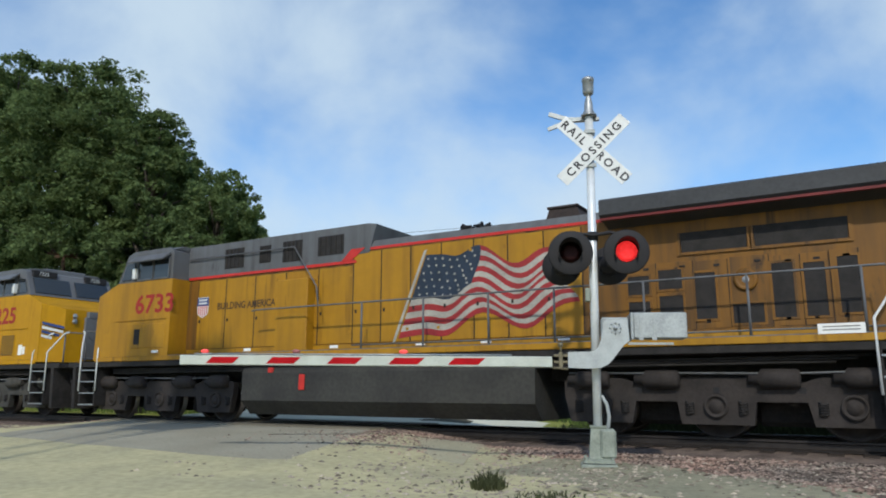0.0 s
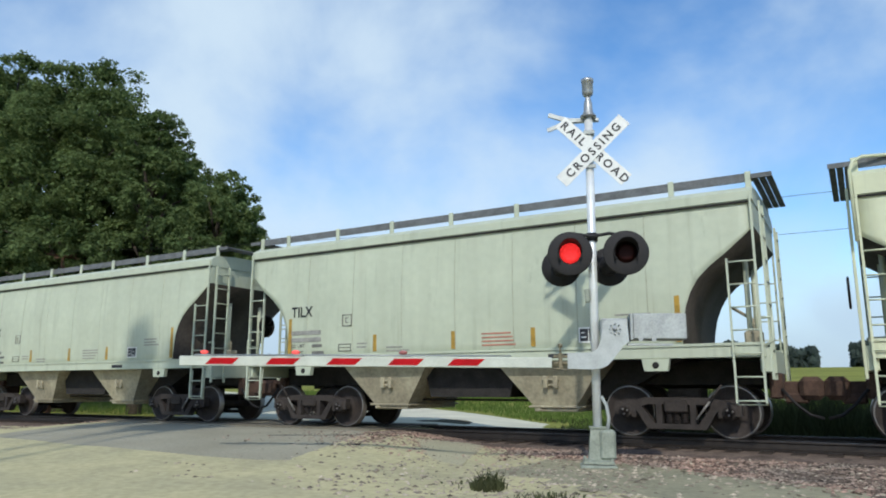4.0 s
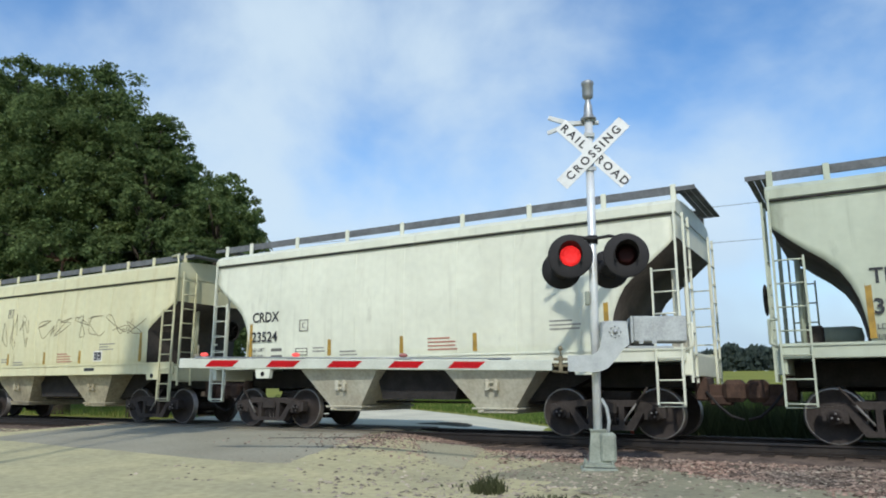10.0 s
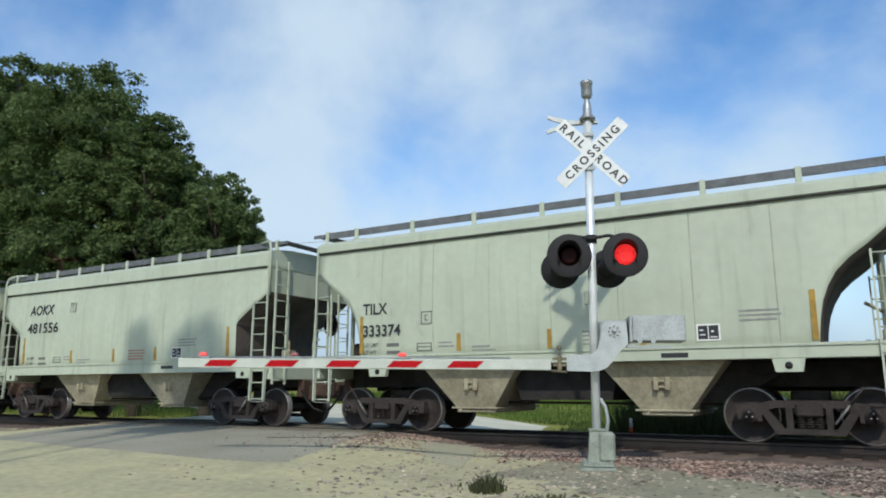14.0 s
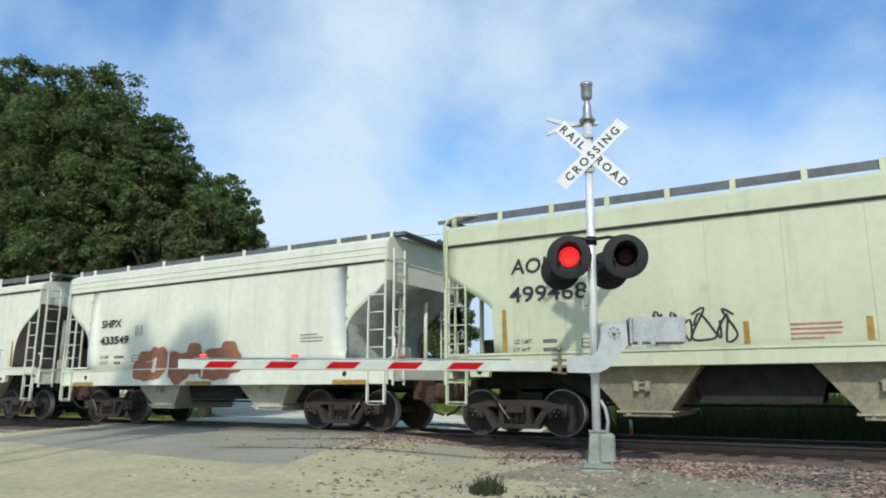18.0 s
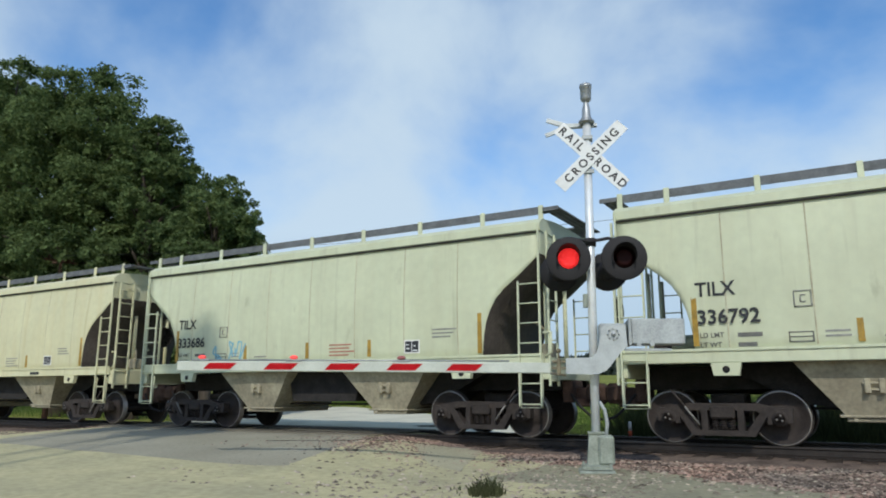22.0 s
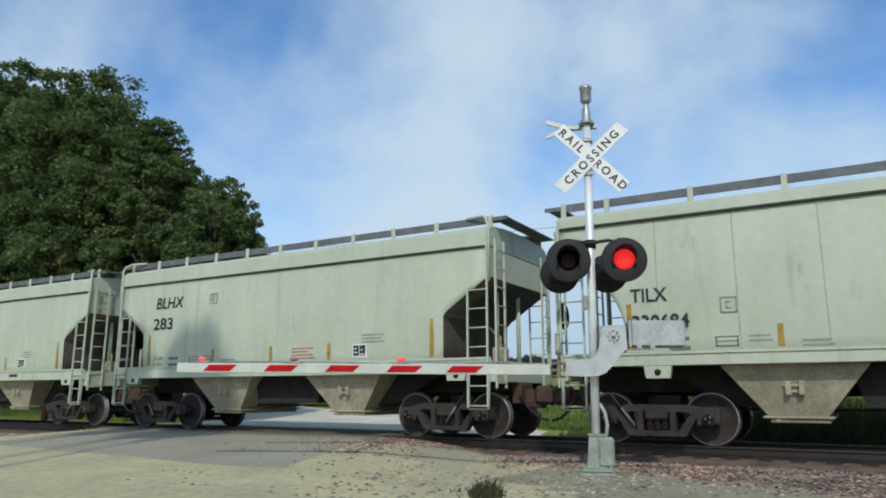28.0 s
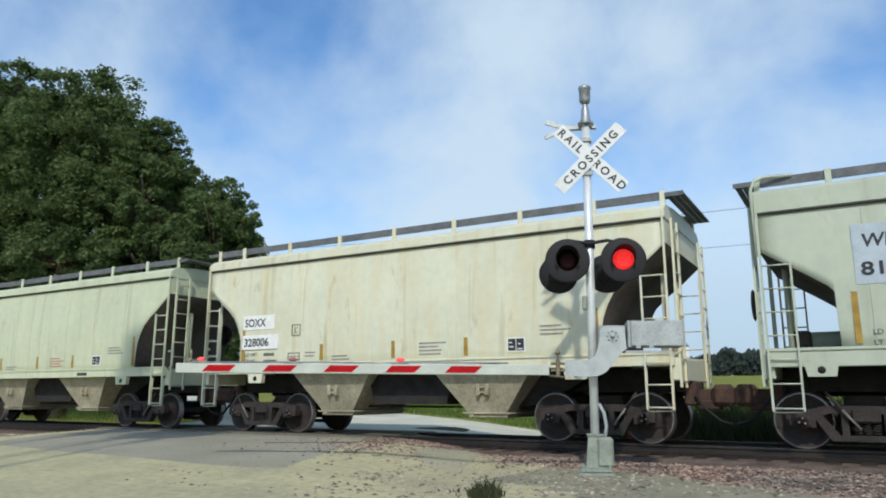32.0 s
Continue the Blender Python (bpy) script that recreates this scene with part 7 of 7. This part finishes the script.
def trees():
    oak = tree("oak_tree", "tall dark green oak beside the track", 21.1, 6.6, 3, 155000, size=0.22, lobes=34)
    oak.matrix_basis = pose(-39.5, 10.5, -0.4, 0, 0, 35)
    second = tree("oak_tree", "dark green oak between two taller trees", 16.6, 3.3, 8, 62000, size=0.2)
    second.matrix_basis = pose(-32.4, 10.0, -0.4)
    third = tree("oak_tree", "smaller green tree at the end of the grove", 12.2, 3.2, 5, 52000, size=0.19)
    third.matrix_basis = pose(-27.2, 10.0, -0.4)
    tall = tree("oak_tree", "tallest dark green oak of the grove", 24.0, 5.0, 14, 80000, size=0.23)
    tall.matrix_basis = pose(-48.4, 10.5, -0.4)
    copy_thing(oak, pose(-58.0, 12.5, -0.4, 0, 0, 80))
    copy_thing(second, pose(-37.5, 17.0, -0.4, 0, 0, 140))
    copy_thing(third, pose(-31.5, 14.0, -0.4, 0, 0, 200))
    copy_thing(third, pose(-26.2, 30.0, -0.1, 0, 0, 75) @ Matrix.Scale(1.0, 4))
    shade = tree("roadside_tree", "slim green tree on the near side of the road", 17.5, 0.8, 21, 9000, low=0.74, size=0.3, lobes=14, girth=0.007)
    shade.matrix_basis = pose(-9.6, -17.9, -0.5)
    copy_thing(shade, pose(-7.75, -17.9, -0.7, 0, 0, 60))
    copy_thing(shade, pose(-6.75, -17.9, -0.5, 0, 0, 190))
    # far tree line on the rise, distance haze mixed into its leaf colour
    rnd = random.Random(4)
    verts, faces = [], []
    for _ in range(60000):
        x = rnd.uniform(-420, 260)
        if -16 < x < -3 or (-40 < x < -30 and rnd.random() < 0.6):
            continue
        y = 325 + rnd.uniform(-8, 8)
        top = 9 + 4 * noise.noise((x * 0.035, 0, 0)) + 3 * noise.noise((x * 0.15, 0, 5))
        if x > 60:
            top *= 0.8
        z = ground_z(x, y) + top * rnd.random() ** 0.7
        s = rnd.uniform(0.8, 2.0)
        a = rnd.random() * 6.28
        i = len(verts)
        verts += [(x - s * math.cos(a), y - s * math.sin(a), z - s * 0.4), (x + s * math.cos(a), y + s * math.sin(a), z - s * 0.5), (x + rnd.uniform(-s, s) * 0.5, y, z + s)]
        faces.append((i, i + 1, i + 2))
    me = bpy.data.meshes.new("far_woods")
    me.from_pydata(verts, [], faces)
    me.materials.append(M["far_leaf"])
    tagged(new("far_woods", me), "hazy dark green tree line on the horizon", "woods", kind="stuff")


trees()


def cloud_mat():
    """Thin broken cloud: patches of glow with clear gaps."""
    m = bpy.data.materials.new("thin_cloud")
    m.use_nodes = True
    nt = m.node_tree
    n, l = nt.nodes, nt.links
    n.remove(n["Principled BSDF"])
    tc = n.new("ShaderNodeTexCoord")
    mp = n.new("ShaderNodeMapping")
    mp.inputs["Scale"].default_value = (1, 1, 1.25)
    l.new(tc.outputs["Object"], mp.inputs["Vector"])
    ns = n.new("ShaderNodeTexNoise")
    ns.inputs["Scale"].default_value, ns.inputs["Detail"].default_value, ns.inputs["Roughness"].default_value, ns.inputs["Distortion"].default_value = 3.8, 6, 0.5, 0.15
    l.new(mp.outputs[0], ns.inputs["Vector"])
    acc = ns.outputs["Fac"]

    def add(sock, other, op="ADD"):
        q = n.new("ShaderNodeMath")
        q.operation = op
        l.new(sock, q.inputs[0])
        if isinstance(other, float):
            q.inputs[1].default_value = other
        else:
            l.new(other, q.inputs[1])
        return q.outputs[0]
    # broad banks and clear holes, by direction: azimuth from +y to -x, elevation, width, weight
    for az, el, wide, weight in CLOUDS:
        d = Vector((-math.sin(radians(az)) * math.cos(radians(el)), math.cos(radians(az)) * math.cos(radians(el)), math.sin(radians(el))))
        dist = n.new("ShaderNodeVectorMath")
        dist.operation = "DISTANCE"
        l.new(tc.outputs["Object"], dist.inputs[0])
        dist.inputs[1].default_value = d
        mr = n.new("ShaderNodeMapRange")
        mr.interpolation_type = "SMOOTHSTEP"
        mr.inputs["From Min"].default_value, mr.inputs["From Max"].default_value = 0.0, wide
        mr.inputs["To Min"].default_value, mr.inputs["To Max"].default_value = weight, 0.0
        l.new(dist.outputs["Value"], mr.inputs["Value"])
        acc = add(acc, mr.outputs[0])
    sep = n.new("ShaderNodeSeparateXYZ")
    l.new(tc.outputs["Object"], sep.inputs[0])
    haze = n.new("ShaderNodeMapRange")
    haze.inputs["From Min"].default_value, haze.inputs["From Max"].default_value = 0.0, 0.24
    haze.inputs["To Min"].default_value, haze.inputs["To Max"].default_value = 0.42, 0.0
    l.new(sep.outputs["Z"], haze.inputs["Value"])
    acc = add(acc, haze.outputs[0])
    rp = n.new("ShaderNodeMapRange")
    rp.interpolation_type = "SMOOTHSTEP"
    rp.inputs["From Min"].default_value, rp.inputs["From Max"].default_value = 0.30, 0.80
    rp.inputs["To Max"].default_value = 0.92
    l.new(acc, rp.inputs["Value"])
    em, tr, mx = n.new("ShaderNodeEmission"), n.new("ShaderNodeBsdfTransparent"), n.new("ShaderNodeMixShader")
    em.inputs["Strength"].default_value = 1.0
    far = n.new("ShaderNodeValToRGB")                           # bluer and dimmer towards the horizon
    far.color_ramp.elements[0].position, far.color_ramp.elements[1].position = 0.02, 0.22
    far.color_ramp.elements[0].color, far.color_ramp.elements[1].color = (0.44, 0.60, 0.79, 1), (0.69, 0.85, 0.99, 1)
    l.new(sep.outputs["Z"], far.inputs["Fac"])
    l.new(far.outputs[0], em.inputs["Color"])
    l.new(rp.outputs[0], mx.inputs["Fac"])
    l.new(tr.outputs[0], mx.inputs[1])
    l.new(em.outputs[0], mx.inputs[2])
    l.new(mx.outputs[0], n["Material Output"].inputs["Surface"])
    return m


# banks of cloud as they stand at the clip's middle
CLOUDS = [(30, 10, 0.75, 0.17), (38, 17, 0.30, 0.12), (4, 15, 0.24, 0.10), (55, 33, 0.30, -0.10), (66, 14, 0.35, 0.08), (6, 25, 0.30, -0.22), (-16, 10, 0.3, -0.1)]


def cloud_dome():
    bm = bmesh.new()
    rows = []
    for j in range(19):
        el = radians(-4 + j * 4.5)
        rows.append([bm.verts.new((-math.sin(radians(a)) * math.cos(el), math.cos(radians(a)) * math.cos(el), math.sin(el))) for a in range(-125, 171, 5)])
    for a, b in zip(rows, rows[1:]):
        for i in range(len(a) - 1):
            bm.faces.new((a[i], a[i + 1], b[i + 1], b[i])).smooth = True
    ob = part("cloud_backdrop", bm, cloud_mat())
    tagged(ob, "thin white cloud drifting over blue sky", "clouds", kind="structure")
    ob.scale = (2400, 2400, 2400)
    return ob


CLOUD = cloud_dome()


def utility_line():
    """Wooden pole by the grove, another beyond the crossing, and two wires along the track."""
    pole = thing("utility_pole", "weathered brown wooden utility pole with a crossarm", "utility pole", pose(-36.6, 8.0, -0.5), "poles of the wire line")
    bm = bmesh.new()
    tube(bm, [(0, 0, 0), (0, 0, 8.65)], [0.15, 0.10], 10)
    part("pole", bm, "pole", pole)
    bm = bmesh.new()
    box(bm, -0.07, 0.07, -0.9, 0.9, 8.25, 8.37, 0.01)
    box(bm, -0.75, 0.75, -0.06, 0.06, 8.25, 8.36, 0.01)
    part("crossarm", bm, "pole", pole)
    for y in (-0.7, 0.7):
        bm = bmesh.new()
        lathe(bm, [(0.02, 8.37), (0.05, 8.42), (0.05, 8.5), (0.02, 8.54)], 8, "z", (0, y, 0))
        part("insulator", bm, "pole", pole)
    copy_thing(pole, pose(30.0, 8.0, -1.6))
    for y, z0, z1, sag in ((7.3, 8.0, 6.9, 1.3), (8.7, 7.2, 6.3, 1.4)):
        bm = bmesh.new()
        pts = [(-36.6 + 66.6 * t / 24, y, z0 + (z1 - z0) * t / 24 - sag * 4 * (t / 24) * (1 - t / 24)) for t in range(25)]
        tube(bm, pts, 0.007, 5)
        tagged(part("overhead_wire", bm, "black"), "thin dark overhead wire along the track", "wire", "wires of the line")


def farmstead():
    """Pale silo and shed far off on the rise."""
    z = ground_z(-66, 318)
    silo = thing("silo", "pale grey farm silo on the horizon", "silo", pose(-66.5, 318, z - 0.5))
    bm = bmesh.new()
    lathe(bm, [(1.6, 0), (1.6, 13.5)], 20, "z")
    part("tower", bm, "white_p", silo)
    bm = bmesh.new()
    lathe(bm, [(1.65, 13.5), (1.3, 14.6), (0.4, 15.3), (0.0, 15.4)], 20, "z")
    part("dome", bm, "steel", silo)
    shed = thing("farm_shed", "white farm shed on the horizon", "shed", pose(-62.5, 316, z - 0.5))
    bm = bmesh.new()
    box(bm, -1.8, 1.8, -3, 3, 0, 6.0, 0.05)
    part("wall", bm, "white_p", shed)
    bm = bmesh.new()
    prism(bm, [(-2.1, 5.9), (2.1, 5.9), (0, 8.2)], -3.3, 3.3)
    part("roof", bm, "walk", shed)


M["pole"] = mat("weathered_pole_wood", (0.16, 0.09, 0.055), 0.9, 0, 0.4, 2, 20, 0.3, stretch=(4, 4, 0.5))
utility_line()
farmstead()


# ---- motion ----
TRACK_ROWS = [(0.0, -43.15), (2.0, -9.40), (8.0, 92.68), (16.0, 228.78), (24.0, 365.24), (32.0, 501.63)]
SPEED = 17.03


def ahead(t):
    for (t0, a), (t1, b) in zip(TRACK_ROWS, TRACK_ROWS[1:]):
        if t <= t1:
            return a + (b - a) * (t - t0) / (t1 - t0)
    return b


def spin(ob, home, radius, t0, t1):
    """Turns a wheelset as it rolls, frame by frame while it is near the crossing."""
    f0, f1 = max(0, int(t0 * FPS)), min(int(32 * FPS), int(t1 * FPS))
    rows = [(0.0, home)] if f0 > 0 else []
    per = SPEED / radius / FPS
    for f in range(f0, f1 + 1):
        rows.append((f / FPS, home @ Matrix.Rotation((f - f0) * per, 4, "Y")))
    if f1 < 32 * FPS:
        rows.append((32.0, rows[-1][1]))
    if len(rows) > 1:
        walk(ob, rows)


def roll(thing_, offset, radius, turned=0, sign=1):
    walk(thing_, [(t, pose(a + offset, 0, 0, 0, 0, turned)) for t, a in TRACK_ROWS])
    t0, t1 = 1e9, -1e9
    for k in range(0, 641):
        x = ahead(k / 20) + offset
        if -34 < x < 18:
            t0, t1 = min(t0, k / 20), max(t1, k / 20)
    if t0 > t1:
        return
    for o in thing_.children_recursive:
        if o.name.split(".")[0] == "wheelset":
            spin(o, o.matrix_basis.copy(), radius * sign, t0, t1)


def motions():
    for i, car in enumerate(TRAIN):
        roll(car, -PITCH_M * i - HALF_L, 0.457)
    roll(ENG_B, 12.23, 0.533)
    roll(ENG_A, 33.40, 0.533, 180, -1)
    SIGNAL_MOTION()
    walk(CLOUD, [(t, pose(0, EYE[1], 0, 0, 0, 17.0 - 0.9 * t)) for t in (0.0, 8.0, 16.0, 24.0, 32.0)])


motions()
